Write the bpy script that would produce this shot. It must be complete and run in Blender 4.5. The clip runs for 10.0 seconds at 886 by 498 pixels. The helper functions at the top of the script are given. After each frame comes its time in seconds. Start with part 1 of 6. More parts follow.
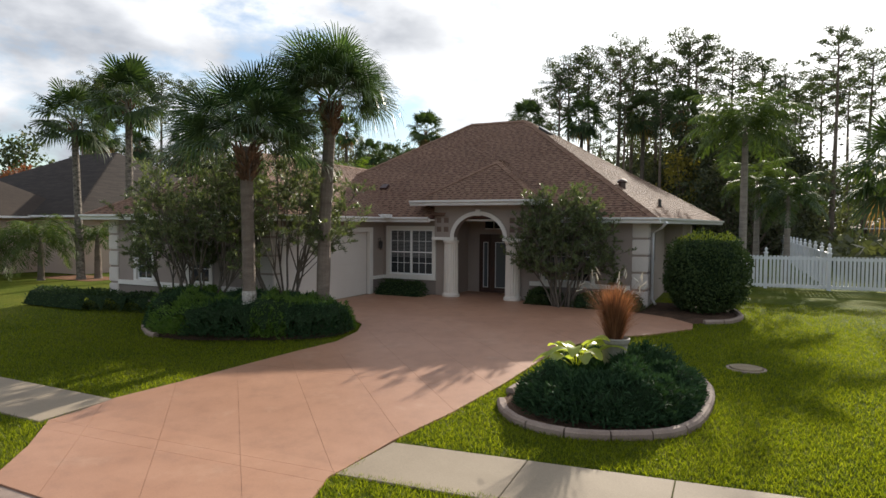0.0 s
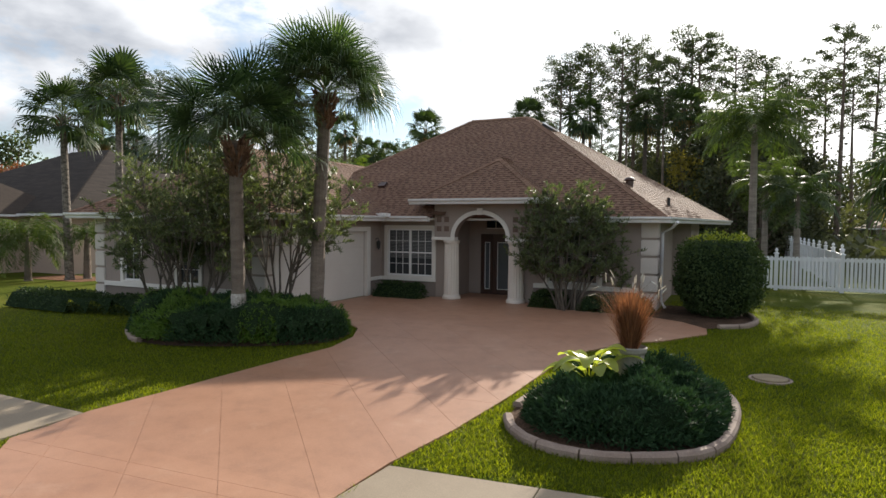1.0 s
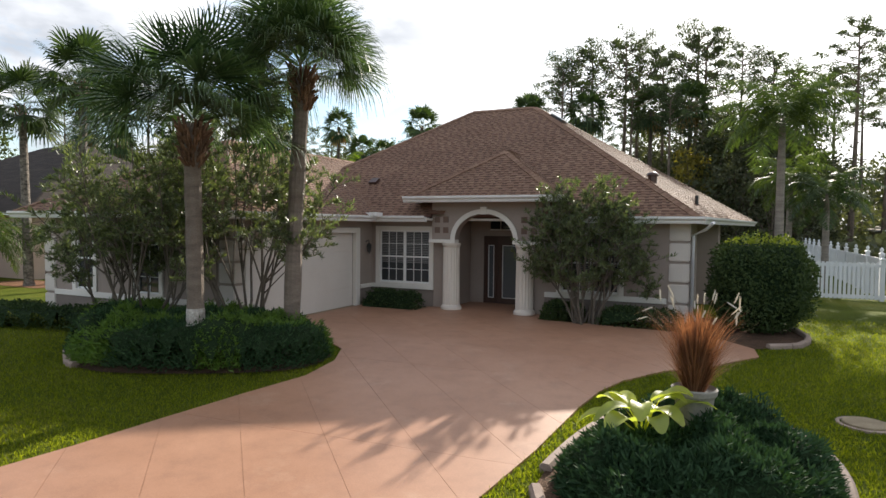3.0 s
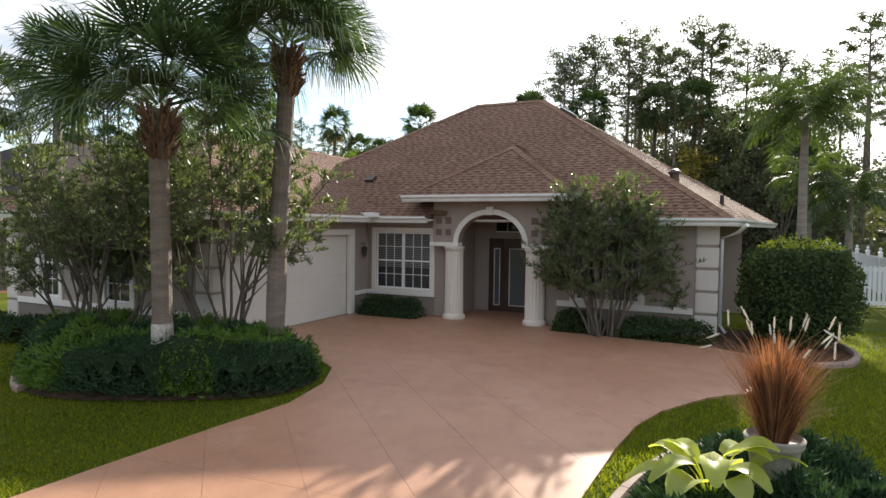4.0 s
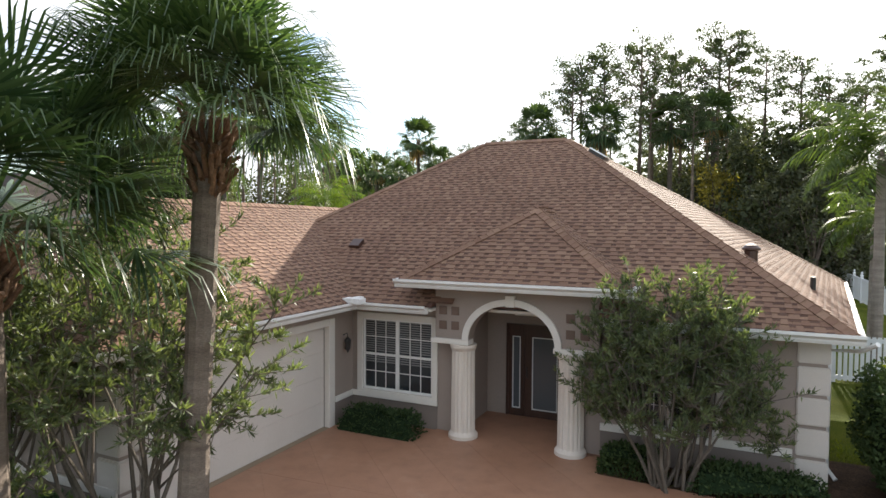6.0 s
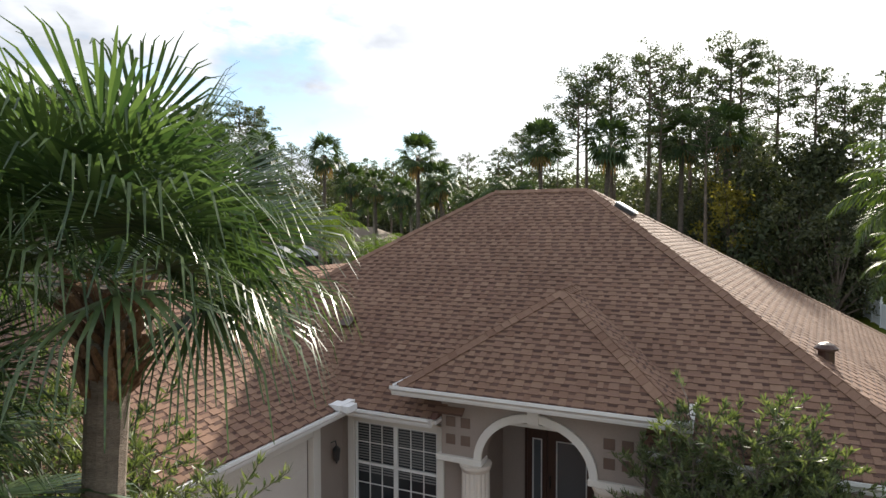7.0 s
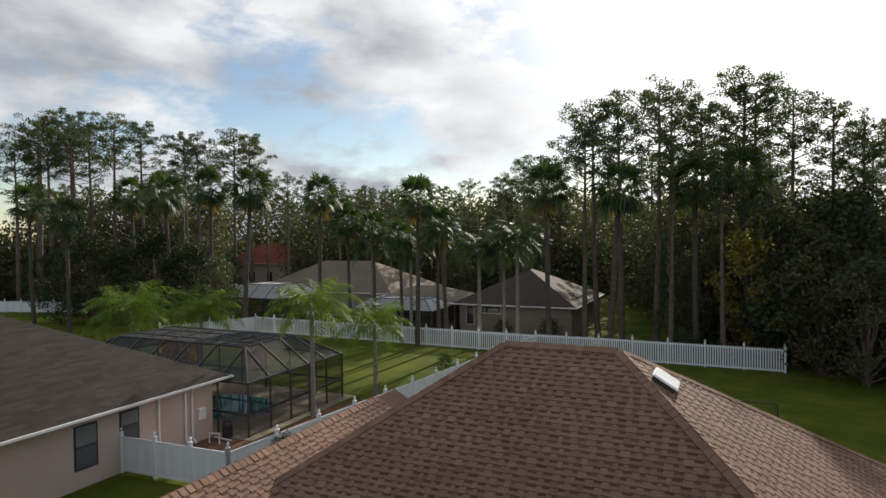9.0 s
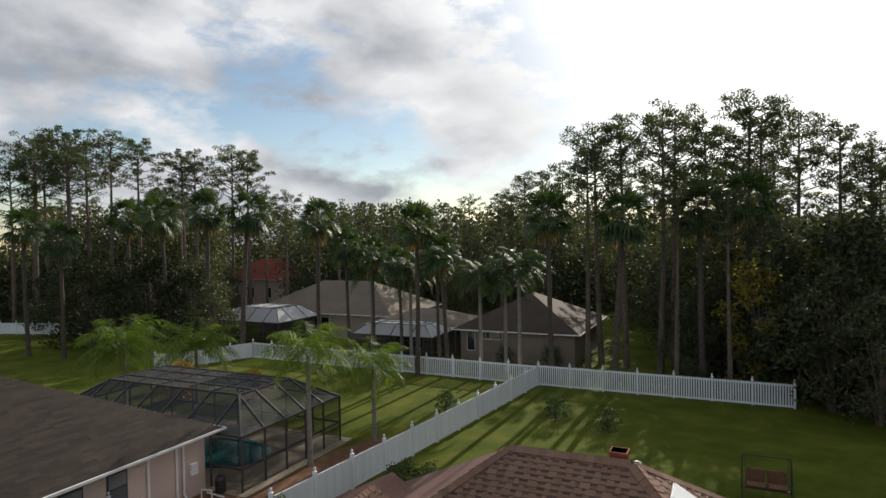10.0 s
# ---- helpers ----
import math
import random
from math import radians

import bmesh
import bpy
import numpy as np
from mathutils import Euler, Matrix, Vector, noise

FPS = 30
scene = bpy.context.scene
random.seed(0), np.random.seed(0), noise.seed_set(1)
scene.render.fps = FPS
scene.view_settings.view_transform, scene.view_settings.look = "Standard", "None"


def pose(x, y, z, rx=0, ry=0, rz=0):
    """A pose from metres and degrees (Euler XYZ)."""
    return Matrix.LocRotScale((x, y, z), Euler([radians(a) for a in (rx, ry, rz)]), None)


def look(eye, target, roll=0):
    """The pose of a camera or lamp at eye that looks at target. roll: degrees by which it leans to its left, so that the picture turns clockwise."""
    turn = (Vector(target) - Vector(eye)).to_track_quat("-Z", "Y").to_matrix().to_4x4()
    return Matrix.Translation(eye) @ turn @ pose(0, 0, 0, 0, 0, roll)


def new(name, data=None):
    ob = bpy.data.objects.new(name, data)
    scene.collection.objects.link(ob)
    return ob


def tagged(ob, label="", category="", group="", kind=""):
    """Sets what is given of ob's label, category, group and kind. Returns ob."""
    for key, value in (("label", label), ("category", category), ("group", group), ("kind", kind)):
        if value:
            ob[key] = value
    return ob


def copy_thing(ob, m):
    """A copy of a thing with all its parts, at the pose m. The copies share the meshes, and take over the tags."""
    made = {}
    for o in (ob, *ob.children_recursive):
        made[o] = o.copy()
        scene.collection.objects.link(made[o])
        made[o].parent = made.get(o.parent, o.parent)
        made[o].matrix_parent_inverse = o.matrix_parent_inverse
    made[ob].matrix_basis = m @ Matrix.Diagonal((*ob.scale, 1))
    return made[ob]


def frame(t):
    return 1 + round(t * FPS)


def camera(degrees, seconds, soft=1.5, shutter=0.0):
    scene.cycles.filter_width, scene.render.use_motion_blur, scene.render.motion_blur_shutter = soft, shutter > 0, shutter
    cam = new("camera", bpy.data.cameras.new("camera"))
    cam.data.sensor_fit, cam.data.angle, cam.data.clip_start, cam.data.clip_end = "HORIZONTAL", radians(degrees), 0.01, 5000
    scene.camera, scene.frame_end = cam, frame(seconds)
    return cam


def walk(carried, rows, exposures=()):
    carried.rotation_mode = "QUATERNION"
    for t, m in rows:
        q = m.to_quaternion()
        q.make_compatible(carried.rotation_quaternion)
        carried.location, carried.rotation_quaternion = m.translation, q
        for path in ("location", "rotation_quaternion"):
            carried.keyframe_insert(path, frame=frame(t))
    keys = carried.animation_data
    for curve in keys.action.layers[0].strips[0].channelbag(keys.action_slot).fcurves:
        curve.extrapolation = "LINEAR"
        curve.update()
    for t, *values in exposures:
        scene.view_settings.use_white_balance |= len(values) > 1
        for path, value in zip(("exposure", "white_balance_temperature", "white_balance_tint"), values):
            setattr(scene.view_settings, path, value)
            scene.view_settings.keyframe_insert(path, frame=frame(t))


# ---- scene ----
cam = camera(72.7, 10.0)
PATH = [
    (0, (11.340, -18.632, 2.445), (10.475, -16.831, 2.365), 0.4),
    (0.5, (11.200, -18.272, 2.430), (10.333, -16.472, 2.351), 0.4),
    (1, (10.980, -17.951, 2.434), (10.117, -16.149, 2.353), 0.5),
    (1.5, (10.799, -17.522, 2.433), (9.936, -15.719, 2.352), 0.5),
    (2, (10.537, -17.084, 2.439), (9.679, -15.280, 2.357), 0.5),
    (2.5, (10.271, -16.540, 2.427), (9.415, -14.734, 2.348), 0.5),
    (4, (9.203, -14.703, 2.463), (8.360, -12.891, 2.386), 0.7),
    (4.5, (8.837, -13.974, 2.633), (7.994, -12.162, 2.558), 0.6),
    (5, (8.390, -13.122, 3.017), (7.550, -11.308, 2.942), 0.7),
    (6.5, (7.018, -10.427, 5.050), (6.176, -8.614, 4.980), 0.1),
    (7, (6.483, -9.429, 5.836), (5.641, -7.616, 5.769), -0.1),
    (7.5, (6.038, -8.527, 6.672), (5.192, -6.715, 6.610), -0.5),
    (8, (5.762, -7.896, 7.491), (4.916, -6.085, 7.435), -0.6),
    (8.5, (5.608, -7.403, 8.344), (4.761, -5.592, 8.293), -0.7),
    (9, (5.438, -7.088, 9.256), (4.592, -5.276, 9.207), -0.8),
    (9.5, (5.279, -6.696, 10.241), (4.433, -4.885, 10.195), -0.9),
    (10, (5.088, -6.181, 11.193), (4.241, -4.370, 11.155), -1.1),
]
EXPOSURES = [(0.0, 0.57), (2.5, 0.86), (4.0, 1.18), (4.5, 1.38), (5.0, 1.48), (6.5, 1.28), (7.5, 0.6), (9.0, 0.15), (10.0, 0.05)]
walk(cam, [(t, look(eye, target, roll)) for t, eye, target, roll in PATH], EXPOSURES)


# ---- world and sun ----
SUN_ELEV, SUN_AZ = radians(23.0), radians(1.8)   # azimuth from +y towards +x


def build_world():
    w = bpy.data.worlds.new("sky")
    scene.world = w
    w.use_nodes = True
    nt = w.node_tree
    N, L = nt.nodes, nt.links
    N.clear()
    out, bg = N.new("ShaderNodeOutputWorld"), N.new("ShaderNodeBackground")
    sky = N.new("ShaderNodeTexSky")
    sky.sky_type, sky.sun_disc = "NISHITA", False
    sky.sun_elevation, sky.sun_rotation = SUN_ELEV, SUN_AZ
    sky.air_density, sky.dust_density = 1.0, 0.3
    tc = N.new("ShaderNodeTexCoord")
    mp = N.new("ShaderNodeMapping")
    mp.inputs["Scale"].default_value = (1.0, 1.0, 2.2)
    mp.inputs["Location"].default_value = (0.35, 0.1, 0.0)
    L.new(tc.outputs["Generated"], mp.inputs["Vector"])
    n1 = N.new("ShaderNodeTexNoise")
    n1.inputs["Scale"].default_value, n1.inputs["Detail"].default_value, n1.inputs["Roughness"].default_value = 3.4, 8, 0.58
    n2 = N.new("ShaderNodeTexNoise")
    n2.inputs["Scale"].default_value, n2.inputs["Detail"].default_value = 4.2, 8
    L.new(mp.outputs[0], n1.inputs["Vector"])
    L.new(mp.outputs[0], n2.inputs["Vector"])
    cover = N.new("ShaderNodeValToRGB")
    cover.color_ramp.elements[0].position, cover.color_ramp.elements[1].position = 0.43, 0.54
    L.new(n1.outputs["Fac"], cover.inputs[0])
    shade = N.new("ShaderNodeValToRGB")
    e = shade.color_ramp.elements
    e[0].position, e[0].color = 0.38, (8.0, 8.1, 8.3, 1)
    e[1].position, e[1].color = 0.62, (3.6, 3.8, 4.2, 1)
    L.new(n2.outputs["Fac"], shade.inputs[0])
    # thin cloud glows round the sun
    sd = N.new("ShaderNodeVectorMath")
    sd.operation = "DOT_PRODUCT"
    sd.inputs[1].default_value = (math.sin(SUN_AZ) * math.cos(SUN_ELEV), math.cos(SUN_AZ) * math.cos(SUN_ELEV), math.sin(SUN_ELEV))
    L.new(tc.outputs["Generated"], sd.inputs[0])
    pw = N.new("ShaderNodeMapRange")
    pw.inputs["From Min"].default_value, pw.inputs["From Max"].default_value = 0.84, 1.0
    pw.inputs["To Min"].default_value, pw.inputs["To Max"].default_value = 0.0, 1.0
    L.new(sd.outputs["Value"], pw.inputs["Value"])
    p2 = N.new("ShaderNodeMath")
    p2.operation = "POWER"
    p2.inputs[1].default_value = 1.5
    L.new(pw.outputs[0], p2.inputs[0])
    glow = N.new("ShaderNodeMix")
    glow.data_type = "RGBA"
    L.new(p2.outputs[0], glow.inputs["Factor"])
    L.new(shade.outputs[0], glow.inputs["A"])
    glow.inputs["B"].default_value = (15, 14.8, 14.4, 1)
    cv = N.new("ShaderNodeMath")
    cv.operation = "MAXIMUM"
    L.new(cover.outputs[0], cv.inputs[0])
    L.new(p2.outputs[0], cv.inputs[1])
    mix = N.new("ShaderNodeMix")
    mix.data_type = "RGBA"
    L.new(cv.outputs[0], mix.inputs["Factor"])
    L.new(sky.outputs[0], mix.inputs["A"])
    L.new(glow.outputs["Result"], mix.inputs["B"])
    L.new(mix.outputs["Result"], bg.inputs["Color"])
    bg.inputs["Strength"].default_value = 0.10
    L.new(bg.outputs[0], out.inputs["Surface"])


build_world()
sun = new("sun", bpy.data.lights.new("sun", "SUN"))
sun.data.energy, sun.data.angle, sun.data.color = 5.0, radians(0.6), (1.0, 0.915, 0.79)
sun.matrix_world = look((0, 0, 60), (-60 * math.sin(SUN_AZ), -60 * math.cos(SUN_AZ), 60 - 60 * math.tan(SUN_ELEV)))


# ---- materials ----
def shader(name, rough=0.7, metal=0.0, spec=0.4):
    m = bpy.data.materials.new(name)
    m.use_nodes = True
    b = m.node_tree.nodes["Principled BSDF"]
    b.inputs["Roughness"].default_value, b.inputs["Metallic"].default_value = rough, metal
    b.inputs["Specular IOR Level"].default_value = spec
    return m, m.node_tree.nodes, m.node_tree.links, b


def noise_node(N, L, scale, detail=4, rough=0.55, stretch=None):
    n = N.new("ShaderNodeTexNoise")
    n.inputs["Scale"].default_value, n.inputs["Detail"].default_value, n.inputs["Roughness"].default_value = scale, detail, rough
    tc = N.new("ShaderNodeTexCoord")
    if stretch:
        mp = N.new("ShaderNodeMapping")
        mp.inputs["Scale"].default_value = stretch
        L.new(tc.outputs["Object"], mp.inputs["Vector"])
        L.new(mp.outputs[0], n.inputs["Vector"])
    else:
        L.new(tc.outputs["Object"], n.inputs["Vector"])
    return n.outputs["Fac"]


def ramp(N, L, fac, stops):
    r = N.new("ShaderNodeValToRGB")
    while len(r.color_ramp.elements) < len(stops):
        r.color_ramp.elements.new(0.5)
    for el, (p, c) in zip(r.color_ramp.elements, stops):
        el.position, el.color = p, (*c, 1)
    L.new(fac, r.inputs[0])
    return r.outputs[0]


def blend(N, L, mode, fac, a, b):
    m = N.new("ShaderNodeMix")
    m.data_type, m.blend_type = "RGBA", mode
    if isinstance(fac, (int, float)):
        m.inputs["Factor"].default_value = fac
    else:
        L.new(fac, m.inputs["Factor"])
    for s, v in (("A", a), ("B", b)):
        if isinstance(v, tuple):
            m.inputs[s].default_value = (*v, 1)
        else:
            L.new(v, m.inputs[s])
    return m.outputs["Result"]


def bump(N, L, b, fac, strength, dist):
    n = N.new("ShaderNodeBump")
    n.inputs["Strength"].default_value, n.inputs["Distance"].default_value = strength, dist
    L.new(fac, n.inputs["Height"])
    L.new(n.outputs[0], b.inputs["Normal"])


def surface(name, c1, c2, big=0.6, fine=40.0, rough=0.75, spec=0.35, fine_amt=0.18, bump_amt=0.3, bump_d=0.004, metal=0.0, stretch=None, island=0.0):
    """A mottled surface: two tones at a large scale, grain and relief at a fine one."""
    m, N, L, b = shader(name, rough, metal, spec)
    col = ramp(N, L, noise_node(N, L, big, 5, 0.6, stretch), [(0.3, c1), (0.7, c2)])
    f = noise_node(N, L, fine, 3, 0.6, stretch)
    g = ramp(N, L, f, [(0.3, (1 - fine_amt,) * 3), (0.7, (1 + fine_amt,) * 3)])
    col = blend(N, L, "MULTIPLY", 1.0, col, g)
    if island:
        geo, oi = N.new("ShaderNodeNewGeometry"), N.new("ShaderNodeObjectInfo")
        ad = N.new("ShaderNodeMath")
        ad.operation = "ADD"
        L.new(geo.outputs["Random Per Island"], ad.inputs[0])
        L.new(oi.outputs["Random"], ad.inputs[1])
        fr = N.new("ShaderNodeMath")
        fr.operation = "FRACT"
        L.new(ad.outputs[0], fr.inputs[0])
        col = blend(N, L, "MULTIPLY", 1.0, col, ramp(N, L, fr.outputs[0], [(0.0, (1 - island,) * 3), (0.5, (1.0, 1 - island * 0.06, 1 - island * 0.1)), (1.0, (1 + island,) * 3)]))
    L.new(col, b.inputs["Base Color"])
    if bump_amt:
        bump(N, L, b, f, bump_amt, bump_d)
    return m


def leaf(name, c1, c2, trans=0.35, rough=0.45, tint=(1.0, 1.05, 0.45), spec=0.4):
    """Leaves: tone varies leaf by leaf, and light passes through them."""
    m, N, L, b = shader(name, rough, 0, spec)
    geo, oi = N.new("ShaderNodeNewGeometry"), N.new("ShaderNodeObjectInfo")
    col = ramp(N, L, geo.outputs["Random Per Island"], [(0.0, c1), (1.0, c2)])
    col = blend(N, L, "MULTIPLY", 1.0, col, ramp(N, L, oi.outputs["Random"], [(0.0, (0.85, 0.88, 0.9)), (1.0, (1.15, 1.1, 1.0))]))
    L.new(col, b.inputs["Base Color"])
    t = N.new("ShaderNodeBsdfTranslucent")
    L.new(blend(N, L, "MULTIPLY", 1.0, col, tuple(v * 1.6 for v in tint)), t.inputs["Color"])
    mx = N.new("ShaderNodeMixShader")
    mx.inputs[0].default_value = trans
    L.new(b.outputs[0], mx.inputs[1])
    L.new(t.outputs[0], mx.inputs[2])
    L.new(mx.outputs[0], N["Material Output"].inputs["Surface"])
    return m


def glass(name, tint=(0.02, 0.025, 0.03), rough=0.04):
    m, N, L, b = shader(name, rough, 0, 0.6)
    b.inputs["Base Color"].default_value = (*tint, 1)
    return m


def screen_mesh(name, opacity, c):
    m, N, L, b = shader(name, 0.8, 0, 0.1)
    b.inputs["Base Color"].default_value = (*c, 1)
    b.inputs["Alpha"].default_value = opacity
    return m


def grass_mat():
    m, N, L, b = shader("grass", 0.9, 0, 0.04)
    big = ramp(N, L, noise_node(N, L, 0.35, 5, 0.65), [(0.28, (0.055, 0.078, 0.010)), (0.5, (0.092, 0.114, 0.015)), (0.64, (0.13, 0.139, 0.021)), (0.82, (0.175, 0.16, 0.04))])
    f = noise_node(N, L, 22, 6, 0.75)
    col = blend(N, L, "MULTIPLY", 1.0, big, ramp(N, L, f, [(0.3, (0.55,) * 3), (0.7, (1.4,) * 3)]))
    L.new(col, b.inputs["Base Color"])
    bump(N, L, b, f, 0.9, 0.04)
    return m


def drive_mat():
    """Salmon-stained concrete: worn stain, pale bloom, tyre-darkened patches, fine grit."""
    m, N, L, b = shader("stained_concrete", 0.5, 0, 0.4)
    col = ramp(N, L, noise_node(N, L, 0.5, 5, 0.6), [(0.3, (0.335, 0.172, 0.104)), (0.7, (0.398, 0.217, 0.138))])
    col = blend(N, L, "MULTIPLY", 1.0, col, ramp(N, L, noise_node(N, L, 2.6, 7, 0.7), [(0.32, (0.86, 0.86, 0.88)), (0.5, (1.0, 1.0, 1.0)), (0.72, (1.07, 1.09, 1.11))]))
    bloom = ramp(N, L, noise_node(N, L, 1.15, 6, 0.72), [(0.57, (0.0,) * 3), (0.74, (0.55,) * 3)])
    col = blend(N, L, "MIX", bloom, col, (0.455, 0.295, 0.205))
    f = noise_node(N, L, 70, 3, 0.6)
    col = blend(N, L, "MULTIPLY", 1.0, col, ramp(N, L, f, [(0.3, (0.9,) * 3), (0.7, (1.1,) * 3)]))
    L.new(col, b.inputs["Base Color"])
    bump(N, L, b, f, 0.15, 0.002)
    return m


def shingle_mat(name, tones, island=True):
    m, N, L, b = shader(name, 0.85, 0, 0.15)
    geo, oi = N.new("ShaderNodeNewGeometry"), N.new("ShaderNodeObjectInfo")
    ad = N.new("ShaderNodeMath")
    ad.operation = "ADD"
    L.new(geo.outputs["Random Per Island"], ad.inputs[0])
    L.new(oi.outputs["Random"], ad.inputs[1])
    fr = N.new("ShaderNodeMath")
    fr.operation = "FRACT"
    L.new(ad.outputs[0], fr.inputs[0])
    col = ramp(N, L, fr.outputs[0] if island else noise_node(N, L, 5.0, 4, 0.7, (1, 1, 2.2)), [(i / (len(tones) - 1), c) for i, c in enumerate(tones)])
    f = noise_node(N, L, 130, 2, 0.7)
    col = blend(N, L, "MULTIPLY", 1.0, col, ramp(N, L, f, [(0.3, (0.75,) * 3), (0.7, (1.25,) * 3)]))
    w = noise_node(N, L, 0.5, 5, 0.65)
    col = blend(N, L, "MULTIPLY", 1.0, col, ramp(N, L, w, [(0.3, (0.86, 0.85, 0.84)), (0.7, (1.12, 1.1, 1.08))]))
    L.new(col, b.inputs["Base Color"])
    bump(N, L, b, f, 0.4, 0.004)
    return m


GRASS = grass_mat()
BLADE = leaf("grass_blade", (0.058, 0.088, 0.008), (0.235, 0.255, 0.023), 0.68, 0.5, (1.0, 1.0, 0.30), 0.25)
DRIVE = drive_mat()
WALKM = surface("pale_concrete", (0.25, 0.198, 0.14), (0.34, 0.275, 0.198), 0.8, 70, 0.8, 0.3, 0.12, 0.2, 0.002)
CURB = surface("curb_concrete", (0.21, 0.15, 0.12), (0.33, 0.255, 0.21), 2.0, 60, 0.8, 0.3, 0.15, 0.3, 0.003)
ASPHALT = surface("asphalt", (0.045, 0.045, 0.045), (0.065, 0.063, 0.06), 1.0, 150, 0.85, 0.3, 0.3, 0.5, 0.004)
STUCCO = surface("taupe_stucco", (0.30, 0.245, 0.215), (0.34, 0.28, 0.245), 0.7, 90, 0.9, 0.2, 0.10, 0.5, 0.004)
STUCCO_LOW = surface("dark_taupe_stucco", (0.20, 0.165, 0.145), (0.235, 0.195, 0.17), 0.7, 90, 0.9, 0.2, 0.10, 0.5, 0.004)
MEDALLION = surface("brown_stucco", (0.145, 0.10, 0.08), (0.18, 0.125, 0.10), 2.0, 90, 0.9, 0.2, 0.1, 0.4, 0.004)
TRIM = surface("white_trim", (0.66, 0.62, 0.57), (0.74, 0.70, 0.65), 0.9, 60, 0.6, 0.35, 0.04, 0.1, 0.002)
GUTTER = surface("white_gutter", (0.70, 0.69, 0.68), (0.80, 0.79, 0.78), 1.2, 30, 0.4, 0.45, 0.03, 0.0)
COLUMN = surface("cream_column", (0.64, 0.57, 0.50), (0.72, 0.65, 0.58), 0.8, 50, 0.7, 0.3, 0.05, 0.15, 0.002)
GARAGE = surface("cream_garage_door", (0.62, 0.57, 0.52), (0.68, 0.63, 0.58), 0.6, 40, 0.5, 0.4, 0.03, 0.05, 0.001)
QUOIN = surface("pale_stucco", (0.56, 0.51, 0.46), (0.64, 0.58, 0.53), 0.9, 90, 0.9, 0.2, 0.1, 0.4, 0.004)
DARKWOOD = surface("dark_wood_door", (0.045, 0.022, 0.016), (0.07, 0.034, 0.024), 3, 60, 0.35, 0.5, 0.15, 0.1, 0.001, stretch=(1, 1, 0.15))
BLACK = surface("black_metal", (0.02, 0.02, 0.02), (0.03, 0.03, 0.03), 4, 60, 0.45, 0.5, 0.1, 0.1, 0.001)
GLASS = glass("window_glass")
DOORGLASS = glass("leaded_door_glass", (0.10, 0.11, 0.12), 0.18)
BLIND = surface("white_blind", (0.17, 0.17, 0.17), (0.23, 0.23, 0.23), 2, 30, 0.6, 0.3, 0.03, 0.0)
LEAD = surface("pale_lead_strip", (0.6, 0.6, 0.58), (0.7, 0.7, 0.68), 2, 30, 0.4, 0.5, 0.03, 0.0)
SHINGLE = shingle_mat("brown_red_shingle", [(0.175, 0.102, 0.072), (0.205, 0.124, 0.088), (0.225, 0.139, 0.098), (0.20, 0.121, 0.087), (0.245, 0.156, 0.11), (0.19, 0.113, 0.084)])
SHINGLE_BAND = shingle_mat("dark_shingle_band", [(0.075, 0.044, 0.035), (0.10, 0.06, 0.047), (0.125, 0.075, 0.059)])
SHINGLE_PLAIN = shingle_mat("brown_red_roof", [(0.12, 0.068, 0.057), (0.15, 0.085, 0.071), (0.18, 0.102, 0.085)], False)
ROOF_GREY = shingle_mat("weathered_brown_roof", [(0.035, 0.027, 0.022), (0.05, 0.039, 0.032), (0.068, 0.052, 0.042)], False)
DULLWALL = surface("brown_stucco_wall", (0.20, 0.165, 0.135), (0.25, 0.205, 0.165), 0.6, 80, 0.9, 0.2, 0.08, 0.4, 0.004)
ROOF_DUSK = shingle_mat("dull_brown_roof", [(0.06, 0.045, 0.036), (0.085, 0.064, 0.05), (0.11, 0.083, 0.066)], False)
ROOF_TAN = shingle_mat("tan_roof", [(0.15, 0.12, 0.09), (0.19, 0.155, 0.12), (0.23, 0.19, 0.145)], False)
ROOF_RED = shingle_mat("red_tile_roof", [(0.17, 0.045, 0.03), (0.22, 0.062, 0.042), (0.26, 0.08, 0.055)], False)
PINKWALL = surface("pink_stucco", (0.55, 0.42, 0.36), (0.62, 0.48, 0.41), 0.6, 80, 0.9, 0.2, 0.08, 0.4, 0.004)
TANWALL = surface("tan_stucco", (0.36, 0.30, 0.24), (0.42, 0.35, 0.28), 0.6, 80, 0.9, 0.2, 0.08, 0.4, 0.004)
VINYL = surface("white_vinyl", (0.72, 0.73, 0.75), (0.80, 0.81, 0.83), 0.8, 30, 0.45, 0.4, 0.03, 0.0, island=0.05)
MULCH = surface("bark_mulch", (0.055, 0.035, 0.024), (0.12, 0.075, 0.05), 3, 35, 0.95, 0.1, 0.5, 1.0, 0.03)
REDMULCH = surface("pine_straw", (0.16, 0.085, 0.05), (0.24, 0.13, 0.08), 2, 30, 0.95, 0.1, 0.4, 1.0, 0.03)
PALMBARK = surface("palm_trunk", (0.13, 0.104, 0.084), (0.225, 0.185, 0.152), 2.0, 30, 0.9, 0.2, 0.25, 0.8, 0.02, stretch=(1, 1, 4))
FLECKBARK = surface("flecked_palm_trunk", (0.03, 0.024, 0.02), (0.30, 0.26, 0.22), 7.0, 30, 0.9, 0.2, 0.3, 0.8, 0.02, stretch=(1, 1, 1.6))
GREYBARK = surface("ringed_grey_trunk", (0.19, 0.165, 0.14), (0.31, 0.275, 0.24), 2.0, 30, 0.9, 0.2, 0.2, 0.6, 0.015, stretch=(1, 1, 5))
